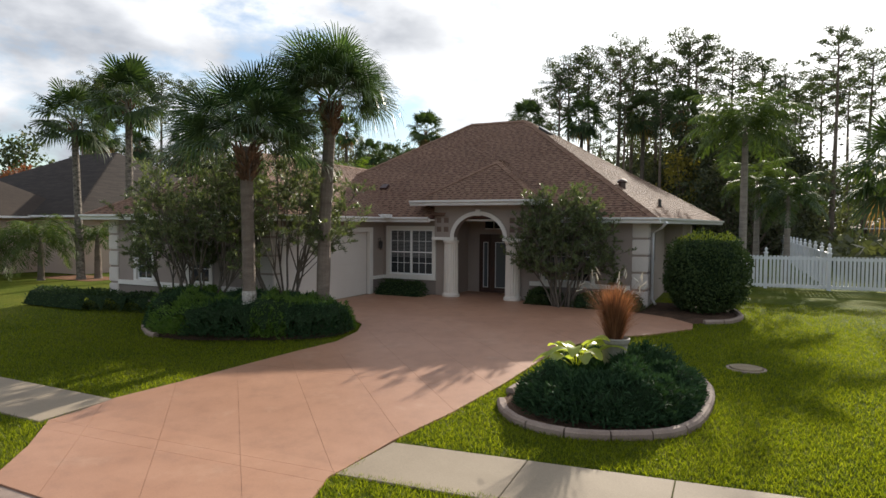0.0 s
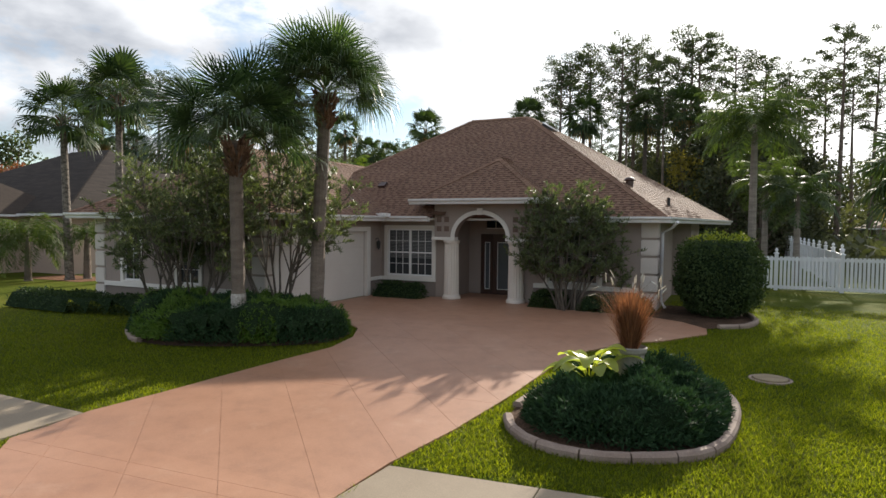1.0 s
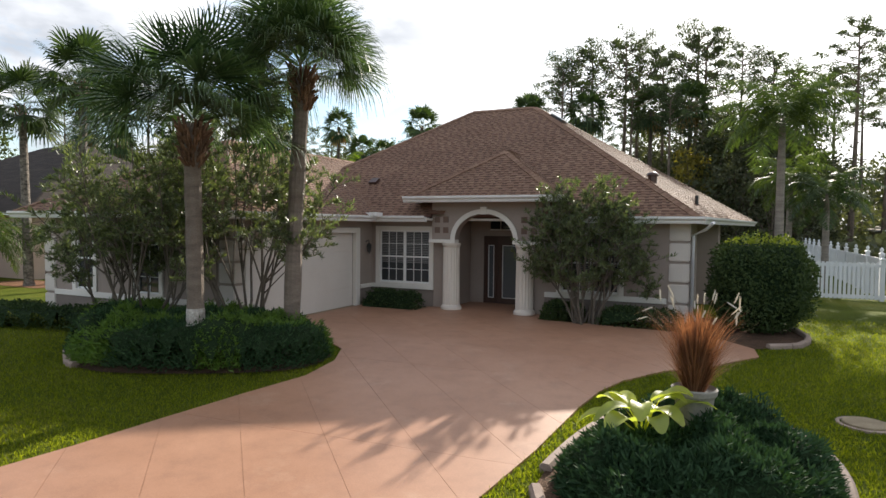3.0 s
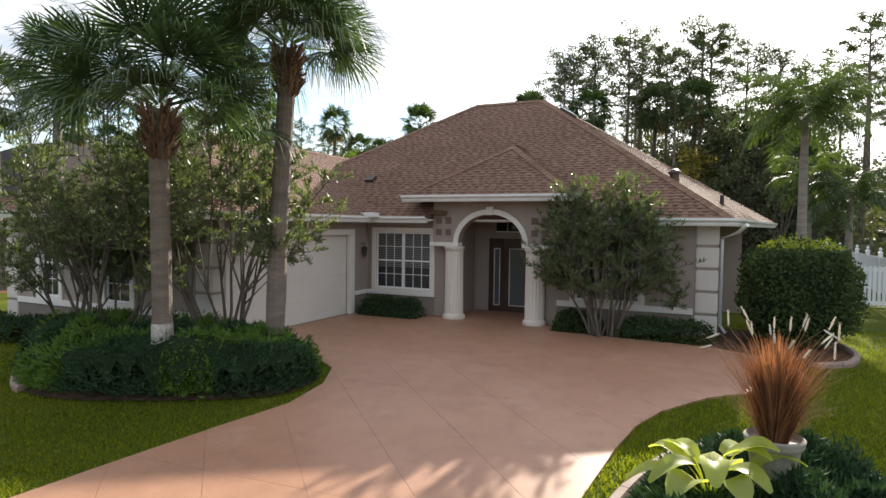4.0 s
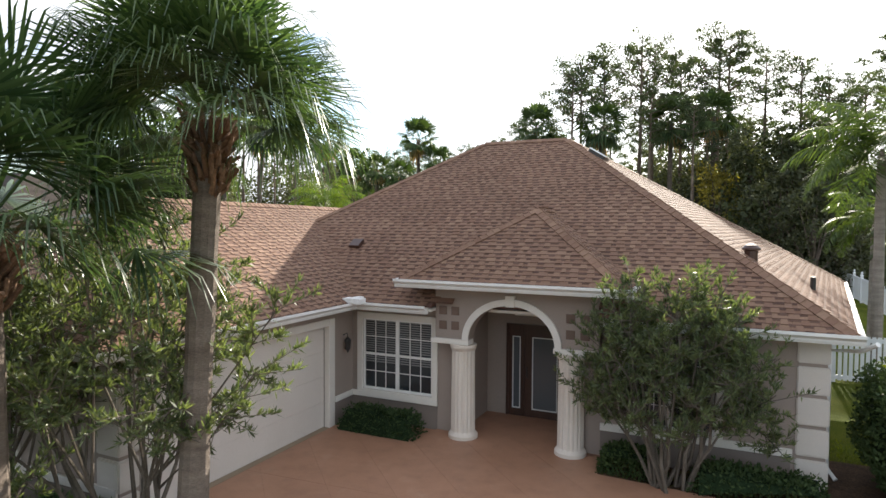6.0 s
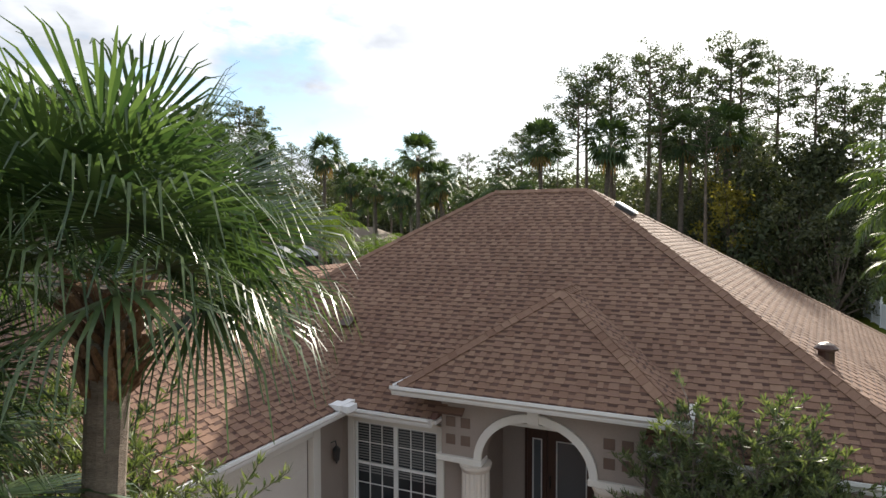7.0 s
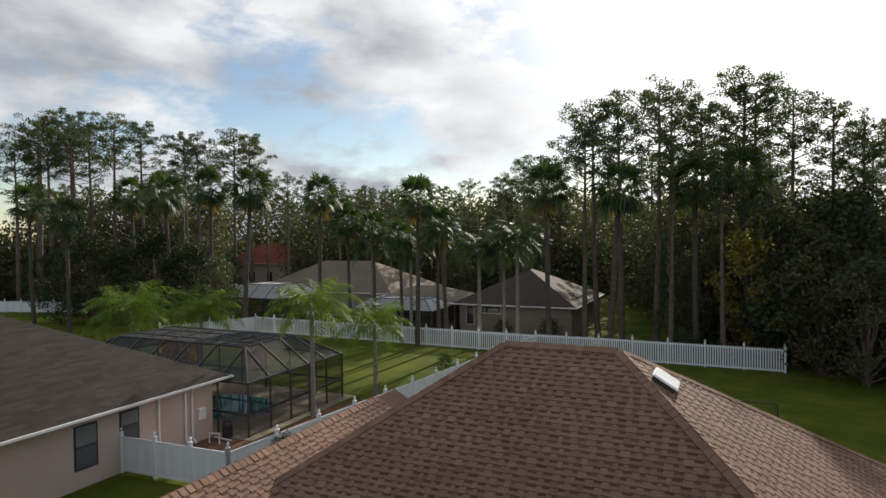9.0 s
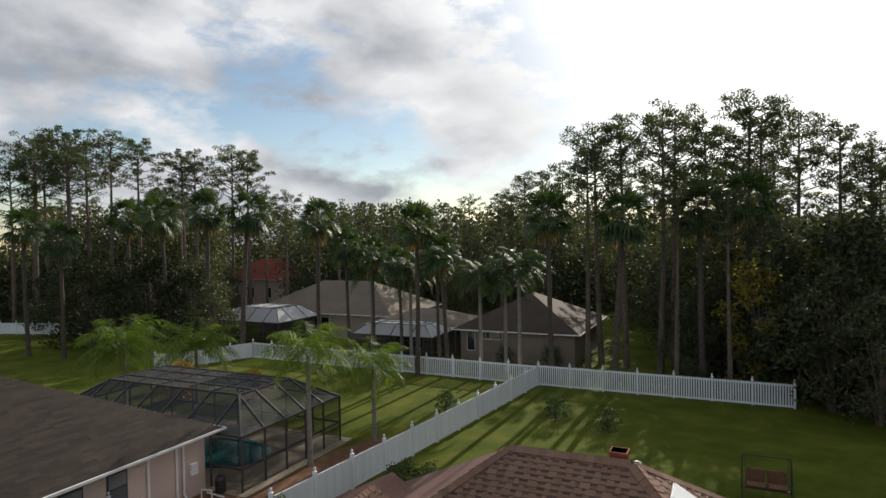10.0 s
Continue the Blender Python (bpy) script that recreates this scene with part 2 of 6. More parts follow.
DARKBARK = surface("dark_palm_trunk", (0.07, 0.056, 0.046), (0.13, 0.105, 0.086), 2.0, 30, 0.9, 0.2, 0.25, 0.8, 0.02, stretch=(1, 1, 4))
WHITEBARK = surface("lichen_white_bark", (0.24, 0.21, 0.18), (0.54, 0.52, 0.48), 5.0, 30, 0.9, 0.2, 0.25, 0.8, 0.02)
BOOT = surface("palm_boot", (0.085, 0.052, 0.035), (0.22, 0.132, 0.082), 3.0, 30, 0.9, 0.2, 0.3, 0.8, 0.015, island=0.3)
PINEBARK = surface("pine_bark", (0.10, 0.075, 0.06), (0.19, 0.15, 0.12), 2.0, 12, 0.95, 0.15, 0.35, 0.9, 0.03, stretch=(1, 1, 0.4))
STEM = surface("grey_stem", (0.085, 0.07, 0.055), (0.16, 0.135, 0.11), 4.0, 40, 0.85, 0.2, 0.2, 0.4, 0.004)
PALMLEAF = leaf("fan_palm_leaf", (0.03, 0.058, 0.026), (0.105, 0.15, 0.066), 0.3, 0.36, (0.82, 0.95, 0.48), 0.5)
PALMDARK = leaf("palm_leaf_far", (0.024, 0.048, 0.018), (0.066, 0.10, 0.036), 0.22, 0.55)
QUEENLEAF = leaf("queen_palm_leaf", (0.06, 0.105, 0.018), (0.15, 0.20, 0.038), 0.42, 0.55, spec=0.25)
# dimmer copy of the queen palm leaf: haze and shade put into its colour
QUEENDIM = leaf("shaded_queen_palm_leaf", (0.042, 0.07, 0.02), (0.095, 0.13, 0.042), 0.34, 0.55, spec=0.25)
DEADLEAF = leaf("dry_palm_leaf", (0.22, 0.15, 0.06), (0.36, 0.26, 0.12), 0.3, 0.7, (1.0, 0.8, 0.5))
OLEANDER = leaf("oleander_leaf", (0.05, 0.074, 0.036), (0.165, 0.195, 0.105), 0.34, 0.42, spec=0.35)
JUNIPER = leaf("juniper_foliage", (0.022, 0.05, 0.022), (0.05, 0.095, 0.045), 0.12, 0.7, spec=0.12)
# lighter copy of JUNIPER, with sunlight put into the colour
JUNIPER_LIT = leaf("sunlit_juniper_foliage", (0.06, 0.125, 0.014), (0.12, 0.20, 0.03), 0.22, 0.6)
HEDGELEAF = leaf("hedge_leaf", (0.032, 0.055, 0.024), (0.066, 0.098, 0.04), 0.22, 0.6, spec=0.12)
# hedge leaf with the sun on the bush top put into its colour
HEDGE_LIT = leaf("sunlit_hedge_leaf", (0.16, 0.20, 0.02), (0.28, 0.31, 0.05), 0.4, 0.45)
PINENEEDLE = leaf("pine_needles", (0.034, 0.05, 0.024), (0.078, 0.098, 0.048), 0.34, 0.6)
DEEPLEAF = leaf("deep_green_leaf", (0.018, 0.025, 0.013), (0.05, 0.06, 0.03), 0.14, 0.65, spec=0.15)
WOODLEAF = leaf("woodland_leaf", (0.042, 0.05, 0.03), (0.10, 0.105, 0.056), 0.3, 0.6)
CROTON = leaf("croton_leaf", (0.30, 0.17, 0.015), (0.50, 0.32, 0.03), 0.45, 0.5, (1.0, 0.9, 0.3))
YELLOWLEAF = leaf("yellowing_leaf", (0.14, 0.12, 0.02), (0.24, 0.20, 0.04), 0.35, 0.6)
RUSTLEAF = leaf("rust_leaf", (0.16, 0.05, 0.03), (0.26, 0.09, 0.05), 0.3, 0.6)
HOSTA = leaf("variegated_leaf", (0.20, 0.29, 0.04), (0.56, 0.55, 0.16), 0.5, 0.4)
FOUNTAIN = leaf("copper_grass", (0.12, 0.055, 0.03), (0.36, 0.19, 0.11), 0.35, 0.8, (1.0, 0.75, 0.5), 0.05)
PLUME = leaf("pale_plume", (0.60, 0.57, 0.52), (0.76, 0.73, 0.68), 0.4, 0.8, (0.62, 0.6, 0.56))
PLUMESTEM = leaf("plume_stem", (0.26, 0.19, 0.11), (0.4, 0.3, 0.2), 0.3, 0.7, (0.8, 0.7, 0.5))
POTM = surface("stone_pot", (0.22, 0.205, 0.18), (0.33, 0.31, 0.27), 3, 40, 0.8, 0.3, 0.12, 0.3, 0.003)
MANHOLE = surface("concrete_lid", (0.20, 0.155, 0.10), (0.29, 0.235, 0.155), 3, 60, 0.85, 0.2, 0.15, 0.3, 0.003)
CAGEBAR = surface("bronze_aluminium", (0.035, 0.03, 0.027), (0.05, 0.044, 0.04), 3, 40, 0.45, 0.5, 0.1, 0.0)
SCREEN = screen_mesh("insect_screen", 0.34, (0.035, 0.035, 0.035))
SCREEN_TOP = screen_mesh("roof_screen", 0.62, (0.06, 0.063, 0.068))
WATER = glass("pool_water", (0.012, 0.095, 0.105), 0.05)
BRICK = surface("red_brick", (0.20, 0.055, 0.035), (0.27, 0.075, 0.045), 4, 40, 0.85, 0.3, 0.2, 0.4, 0.004)
SKYCOVER = surface("white_acrylic", (0.78, 0.78, 0.78), (0.84, 0.84, 0.84), 2, 30, 0.25, 0.5, 0.02, 0.0)
# near-black green that stands for the shade deep inside dense foliage
SHADECORE = surface("shaded_foliage_core", (0.012, 0.024, 0.010), (0.024, 0.042, 0.018), 3, 35, 0.95, 0.1, 0.4, 1.0, 0.03)
JOINT = surface("worn_joint", (0.25, 0.135, 0.09), (0.50, 0.34, 0.25), 3, 60, 0.9, 0.1, 0.2, 0.2, 0.002)


# ---- building tools ----
R = random.Random(7)


def gz(y):
    """Height of the ground: level round the house, falling to the street."""
    return 0.0 if y > -5 else (max(y, -13.0) + 5) * 0.045


def part(name, bm, material, parent=None, label=""):
    me = bpy.data.meshes.new(name)
    bmesh.ops.recalc_face_normals(bm, faces=bm.faces)
    bm.to_mesh(me)
    bm.free()
    me.materials.append(material)
    ob = new(name, me)
    if parent is not None:
        ob.parent = parent
    if label:
        ob["label"] = label
    return ob


def weld(bm):
    """Joins touching blocks into one body and drops the faces between them."""
    bmesh.ops.remove_doubles(bm, verts=bm.verts[:], dist=0.0005)
    bm.verts.index_update()
    seen = {}
    for f in bm.faces:
        seen.setdefault(frozenset(v.index for v in f.verts), []).append(f)
    bmesh.ops.delete(bm, geom=[f for fs in seen.values() if len(fs) > 1 for f in fs], context="FACES")


def data_part(name, V, F, material, parent=None, label=""):
    """A mesh from numpy arrays of corners and faces (all of one size)."""
    V, F = np.asarray(V, np.float32), np.asarray(F, np.int32)
    me = bpy.data.meshes.new(name)
    k = F.shape[1]
    me.vertices.add(len(V))
    me.vertices.foreach_set("co", V.ravel())
    me.loops.add(F.size)
    me.loops.foreach_set("vertex_index", F.ravel())
    me.polygons.add(len(F))
    me.polygons.foreach_set("loop_start", np.arange(0, F.size, k, dtype=np.int32))
    me.update(calc_edges=True)
    me.materials.append(material)
    ob = new(name, me)
    if parent is not None:
        ob.parent = parent
    if label:
        ob["label"] = label
    return ob


def thing(name, label, category, x=0.0, y=0.0, z=0.0, group="", kind=""):
    ob = new(name)
    ob.location = (x, y, z)
    return tagged(ob, label, category, group, kind)


def box(bm, x0, x1, y0, y1, z0, z1):
    v = [bm.verts.new((x, y, z)) for z in (z0, z1) for x, y in ((x0, y0), (x1, y0), (x1, y1), (x0, y1))]
    for f in ((0, 3, 2, 1), (4, 5, 6, 7), (0, 1, 5, 4), (1, 2, 6, 5), (2, 3, 7, 6), (3, 0, 4, 7)):
        bm.faces.new([v[i] for i in f])


def box_part(name, b, material, parent=None, label="", bevel=0.0):
    bm = bmesh.new()
    box(bm, *b)
    if bevel:
        bmesh.ops.bevel(bm, geom=bm.edges[:], offset=bevel, segments=1, affect="EDGES")
    return part(name, bm, material, parent, label)


def prism(bm, pts, off):
    """A polygon pushed along off into a solid."""
    off = Vector(off)
    a = [bm.verts.new(p) for p in pts]
    b = [bm.verts.new(Vector(p) + off) for p in pts]
    bm.faces.new(a)
    bm.faces.new(b[::-1])
    n = len(pts)
    for i in range(n):
        bm.faces.new((a[i], b[i], b[(i + 1) % n], a[(i + 1) % n]))


def tube(bm, pts, radii, n=8, cap=True):
    rings = []
    pts = [Vector(p) for p in pts]
    for i, p in enumerate(pts):
        d = (pts[min(i + 1, len(pts) - 1)] - pts[max(i - 1, 0)]).normalized()
        s = d.orthogonal().normalized() if abs(d.z) < 0.9 else Vector((1, 0, 0))
        s = (s - d * s.dot(d)).normalized()
        t = d.cross(s)
        rings.append([bm.verts.new(p + (s * math.cos(a) + t * math.sin(a)) * radii[i]) for a in (2 * math.pi * k / n for k in range(n))])
    for r0, r1 in zip(rings, rings[1:]):
        for k in range(n):
            bm.faces.new((r0[k], r0[(k + 1) % n], r1[(k + 1) % n], r1[k]))
    if cap:
        bm.faces.new(rings[0][::-1])
        bm.faces.new(rings[-1])


def lathe(bm, prof, n=24, cx=0.0, cy=0.0):
    rings = [[bm.verts.new((cx + r * math.cos(a), cy + r * math.sin(a), z)) for a in (2 * math.pi * k / n for k in range(n))] for r, z in prof]
    for r0, r1 in zip(rings, rings[1:]):
        for k in range(n):
            bm.faces.new((r0[k], r0[(k + 1) % n], r1[(k + 1) % n], r1[k]))
    bm.faces.new(rings[0][::-1])
    bm.faces.new(rings[-1])


def wall_grid(bm, u0, u1, z0, z1, holes, put):
    """Wall blocks round rectangular openings; put(u0, u1, z0, z1) adds one block."""
    us = sorted({u0, u1, *[h[0] for h in holes], *[h[1] for h in holes]})
    zs = sorted({z0, z1, *[h[2] for h in holes], *[h[3] for h in holes]})
    for a, b in zip(us, us[1:]):
        for c, d in zip(zs, zs[1:]):
            if not any(h[0] <= a and b <= h[1] and h[2] <= c and d <= h[3] for h in holes):
                put(a, b, c, d)
    bm.verts.index_update()
    weld(bm)


def inside(x, y, poly):
    r = False
    for (x0, y0), (x1, y1) in zip(poly, poly[1:] + poly[:1]):
        if (y0 > y) != (y1 > y) and x < (x1 - x0) * (y - y0) / (y1 - y0) + x0:
            r = not r
    return r


def smooth_ring(pts, k=6):
    """A closed curve through the points (Catmull-Rom)."""
    out, n = [], len(pts)
    for i in range(n):
        p0, p1, p2, p3 = (Vector(pts[(i + j - 1) % n]) for j in range(4))
        for s in range(k):
            t = s / k
            out.append(0.5 * ((2 * p1) + (p2 - p0) * t + (2 * p0 - 5 * p1 + 4 * p2 - p3) * t * t + (3 * p1 - p0 - 3 * p2 + p3) * t ** 3))
    return [(p.x, p.y) for p in out]


# ---- ground ----
def build_ground():
    bm = bmesh.new()
    xs = [-1500, -300, -120, -60, -30, -15, 0, 15, 30, 60, 120, 300, 1500]
    ys = [-800, -100, -40, -20, -13, -5, 0, 10, 20, 40, 80, 200, 1500]
    g = [[bm.verts.new((x, y, gz(y))) for x in xs] for y in ys]
    for j in range(len(ys) - 1):
        for i in range(len(xs) - 1):
            bm.faces.new((g[j][i], g[j][i + 1], g[j + 1][i + 1], g[j + 1][i]))
    tagged(part("ground", bm, GRASS), "mown green lawn with yellowish patches", "lawn", kind="structure")


build_ground()

DRIVEWAY = [(4.2, -15.0), (3.5, -14.2), (2.75, -13.5), (2.66, -12.4), (2.9, -11.4), (3.1, -10.3), (3.36, -9.0), (3.62, -7.9), (3.5, -6.9), (3.1, -6.1), (2.5, -5.7),
            (1.4, -5.55), (0.04, -5.5), (0.04, -0.06), (2.1, -0.06), (2.1, 1.9), (5.6, 1.9), (5.6, -0.9), (7.4, -1.0), (9.0, -1.15), (9.9, -1.7), (10.5, -2.5), (10.55, -3.3),
            (10.1, -4.0), (9.75, -4.6), (9.05, -5.25), (8.5, -6.1), (8.26, -6.8), (8.14, -7.6), (8.0, -9.3), (7.78, -10.9), (7.52, -12.1), (7.4, -13.3), (7.7, -14.2), (8.5, -15.0)]


def build_driveway():
    root = tagged(new("driveway"), "salmon-stained concrete driveway with scored diagonal joints", "driveway", kind="structure")
    bm = bmesh.new()
    bm.faces.new([bm.verts.new((x, y, 0)) for x, y in DRIVEWAY])
    cuts = [((0, y, 0), (-0.07, 1, 0)) for y in (-13.95, -13.68, -10.28, -6.88, -3.4)]
    cuts += [((0.05 + 1.385 * k, -10, 0), (0.7071, 0.7071, 0)) for k in range(13)]
    for co, no in cuts:
        bmesh.ops.bisect_plane(bm, geom=bm.verts[:] + bm.edges[:] + bm.faces[:], plane_co=co, plane_no=no)
    panels = [[(v.co.x, v.co.y) for v in f.verts] for f in bm.faces]
    bm.free()
    for poly in panels:
        b = bmesh.new()
        b.faces.new([b.verts.new((x, y, 0)) for x, y in poly])
        bmesh.ops.bisect_plane(b, geom=b.verts[:] + b.edges[:] + b.faces[:], plane_co=(0, -5, 0), plane_no=(0, 1, 0))
        bmesh.ops.bisect_plane(b, geom=b.verts[:] + b.edges[:] + b.faces[:], plane_co=(0, -13, 0), plane_no=(0, 1, 0))
        bmesh.ops.inset_region(b, faces=b.faces[:], thickness=0.0022, depth=0, use_boundary=True, use_even_offset=True)
        for v in b.verts:
            v.co.z = gz(v.co.y) + 0.03
        for v in [v for v in b.verts if v.is_boundary]:
            v.co.z = gz(v.co.y) - 0.03
        part("slab", b, DRIVE, root)
    bm = bmesh.new()
    bm.faces.new([bm.verts.new((x, y, 0)) for x, y in DRIVEWAY])
    for y in (-5, -13):
        bmesh.ops.bisect_plane(bm, geom=bm.verts[:] + bm.edges[:] + bm.faces[:], plane_co=(0, y, 0), plane_no=(0, 1, 0))
    for v in bm.verts:
        v.co.z = gz(v.co.y) + 0.024
    part("joint_bed", bm, JOINT, root)


build_driveway()


def build_pavement():
    root = tagged(new("pavement"), "pale concrete sidewalk slabs crossing the lawn", "sidewalk", kind="structure")
    def slabs(xs, yfun, w, splay=0.0):
        for k, (a, b) in enumerate(zip(xs, xs[1:])):
            bm = bmesh.new()
            pts = [(a + 0.006 - (splay if k == 0 else 0), yfun(a) - w), (b - 0.006, yfun(b) - w), (b - 0.006, yfun(b)), (a + 0.006, yfun(a))]
            prism(bm, [(x, y, gz(y) + 0.025) for x, y in pts], (0, 0, -0.1))
            bmesh.ops.bevel(bm, geom=[e for e in bm.edges if all(v.co.z > gz(v.co.y) for v in e.verts)], offset=0.006, segments=1, affect="EDGES")
            part("slab", bm, WALKM, root)
    slabs([-14.0, -12.4, -10.8, -9.2, -7.6, -6.0, -4.4, -2.8, -1.2, 0.4, 1.5, 2.66], lambda x: -12.46 + 0.0 * x, 1.12)
    slabs([7.54, 9.25, 10.85, 12.45, 14.05, 15.65, 17.25, 18.85, 20.45, 22.05, 23.65, 25.25], lambda x: -12.15 + (x - 7.5) * 0.105, 1.04, 0.13)


build_pavement()
bm = bmesh.new()
prism(bm, [(-60, -15.35, -0.39), (60, -15.35, -0.39), (60, -24, -0.39), (-60, -24, -0.39)], (0, 0, 0.045))
tagged(part("road", bm, ASPHALT), "worn grey asphalt street", "road", kind="structure")
for a, b in ((-60, 3.9), (8.8, 60)):
    tagged(box_part("road_curb", (a, b, -15.35, -15.0, -0.5, -0.325), CURB, bevel=0.02), "low concrete curb beside the street", "curb", kind="structure")
tagged(box_part("road_curb", (3.9, 8.8, -15.35, -15.0, -0.5, -0.345), CURB, bevel=0.01), "dropped concrete curb at the driveway", "curb", kind="structure")


# ---- the house ----
EAVE, SL = 2.70, 0.66
house = thing("house", "single-storey taupe stucco house with brown-red shingle hip roof", "house")


def slope_z(y):
    return EAVE + SL * (y + 0.53)


def build_walls():
    bm = bmesh.new()
    wall_grid(bm, 0.0, 2.2, 0, 2.62, [(0.28, 2.0, 0.69, 2.27)], lambda a, b, c, d: box(bm, a, b, 0, 0.22, c, d))
    part("wall", bm, STUCCO, house)
    bm = bmesh.new()
    wall_grid(bm, 5.5, 9.09, 0, 2.62, [(5.95, 7.45, 0.69, 2.27)], lambda a, b, c, d: box(bm, a, b, 0, 0.22, c, d))
    part("wall", bm, STUCCO, house)
    bm = bmesh.new()
    wall_grid(bm, 0.22, 10.42, 0, 2.62, [(1.25, 2.0, 1.35, 2.2)], lambda a, b, c, d: box(bm, 8.87, 9.09, a, b, c, d))
    part("wall", bm, STUCCO, house)
    box_part("wall", (-6.48, 8.87, 10.2, 10.42, 0, 2.62), STUCCO, house)
    box_part("wall", (-6.7, -6.48, -5.58, 10.42, 0, 2.62), STUCCO, house)
    bm = bmesh.new()
    wall_grid(bm, -5.8, 0.0, 0, 2.62, [(-5.35, -0.84, -1, 2.32)], lambda a, b, c, d: box(bm, -0.22, 0.0, a, b, c, d))
    part("wall", bm, STUCCO, house)
    bm = bmesh.new()
    wall_grid(bm, -6.7, -0.22, 0, 2.62, [(-5.45, -4.75, 0.69, 2.3), (-3.15, -2.35, 0.69, 2.3)], lambda a, b, c, d: box(bm, a, b, -5.8, -5.58, c, d))
    part("wall", bm, STUCCO, house)
    # darker wall below the sill band, and the band itself
    for b in ((0.0, 2.12, -0.012, 0.0, 0, 0.52), (5.5, 8.6, -0.012, 0.0, 0, 0.52), (-6.3, 0.0, -5.812, -5.8, 0, 0.5), (0.0, 0.012, -0.84, 0.0, 0, 0.52)):
        box_part("wall_base", b, STUCCO_LOW, house, "darker painted wall base")
    for b in ((0.0, 2.14, -0.06, -0.0125, 0.52, 0.64), (5.5, 8.62, -0.06, -0.0125, 0.52, 0.66), (-6.3, 0.0, -5.86, -5.8125, 0.5, 0.64), (0.0125, 0.06, -0.72, -0.061, 0.52, 0.64)):
        box_part("sill_band", b, TRIM, house, "white raised band", 0.008)


def window(x0, x1, z0, z1, y, cols, leaves=2, blinds=0.55, casing=0.13):
    """A white sash window in a wall that faces -y."""
    w = new("window")
    w.parent = house
    w.location = (0, 0, 0)
    for b in ((x0 - casing, x0, y - 0.05, y, z0 - 0.05, z1 + casing), (x1, x1 + casing, y - 0.05, y, z0 - 0.05, z1 + casing), (x0, x1, y - 0.05, y, z1, z1 + casing), (x0, x1, y - 0.06, y, z0 - 0.06, z0)):
        box_part("casing", b, TRIM, w, "", 0.006)
    lw = (x1 - x0) / leaves
    zm = (z0 + z1) / 2
    for i in range(leaves):
        a, b = x0 + i * lw, x0 + (i + 1) * lw
        bm = bmesh.new()
        for q in ((a, a + 0.04, z0, z1), (b - 0.04, b, z0, z1), (a + 0.04, b - 0.04, z0, z0 + 0.05), (a + 0.04, b - 0.04, z1 - 0.04, z1), (a + 0.04, b - 0.04, zm - 0.025, zm + 0.025)):
            box(bm, q[0], q[1], y + 0.01, y + 0.07, q[2], q[3])
        part("frame", bm, GUTTER, w)
        for zz0, zz1 in ((z0 + 0.05, zm - 0.025), (zm + 0.025, z1 - 0.04)):
            box_part("pane", (a + 0.04, b - 0.04, y + 0.05, y + 0.056, zz0, zz1), GLASS, w, "dark reflecting glass")
            for c in range(1, cols):
                x = a + 0.04 + (b - a - 0.08) * c / cols
                box_part("muntin", (x - 0.008, x + 0.008, y + 0.036, y + 0.0495, zz0, zz1), GUTTER, w)
            zc = (zz0 + zz1) / 2
            box_part("muntin", (a + 0.04, b - 0.04, y + 0.034, y + 0.0475, zc - 0.008, zc + 0.008), GUTTER, w)
        # slats of a blind close behind the glass catch the light
        if blinds:
            n = int((z1 - z0) * blinds / 0.05)
            for k in range(n):
                z = z1 - 0.06 - k * 0.05
                if abs(z - zm) > 0.04:
                    box_part("blind_slat", (a + 0.045, b - 0.045, y + 0.042, y + 0.0492, z - 0.011, z + 0.011), BLIND, w)


def build_garage():
    d = new("garage_door")
    d.parent = house
    d["label"] = "wide cream sectional garage door, closed"
    for i in range(4):
        z0 = 0.03 + i * 0.54
        box_part("panel", (-0.16, -0.11, -5.25, -0.93, z0 + 0.0015, z0 + 0.5385), GARAGE, d, "", 0.003)
    for b in ((-0.10, 0.03, -5.47, -5.25, 0.0, 2.34), (-0.10, 0.03, -0.93, -0.72, 0.0, 2.34), (-0.10, 0.03, -5.25, -0.93, 2.19, 2.34)):
        box_part("door_casing", b, TRIM, d, "", 0.008)
    box_part("threshold", (-0.2, 0.03, -5.25, -0.93, -0.05, 0.028), WALKM, d)


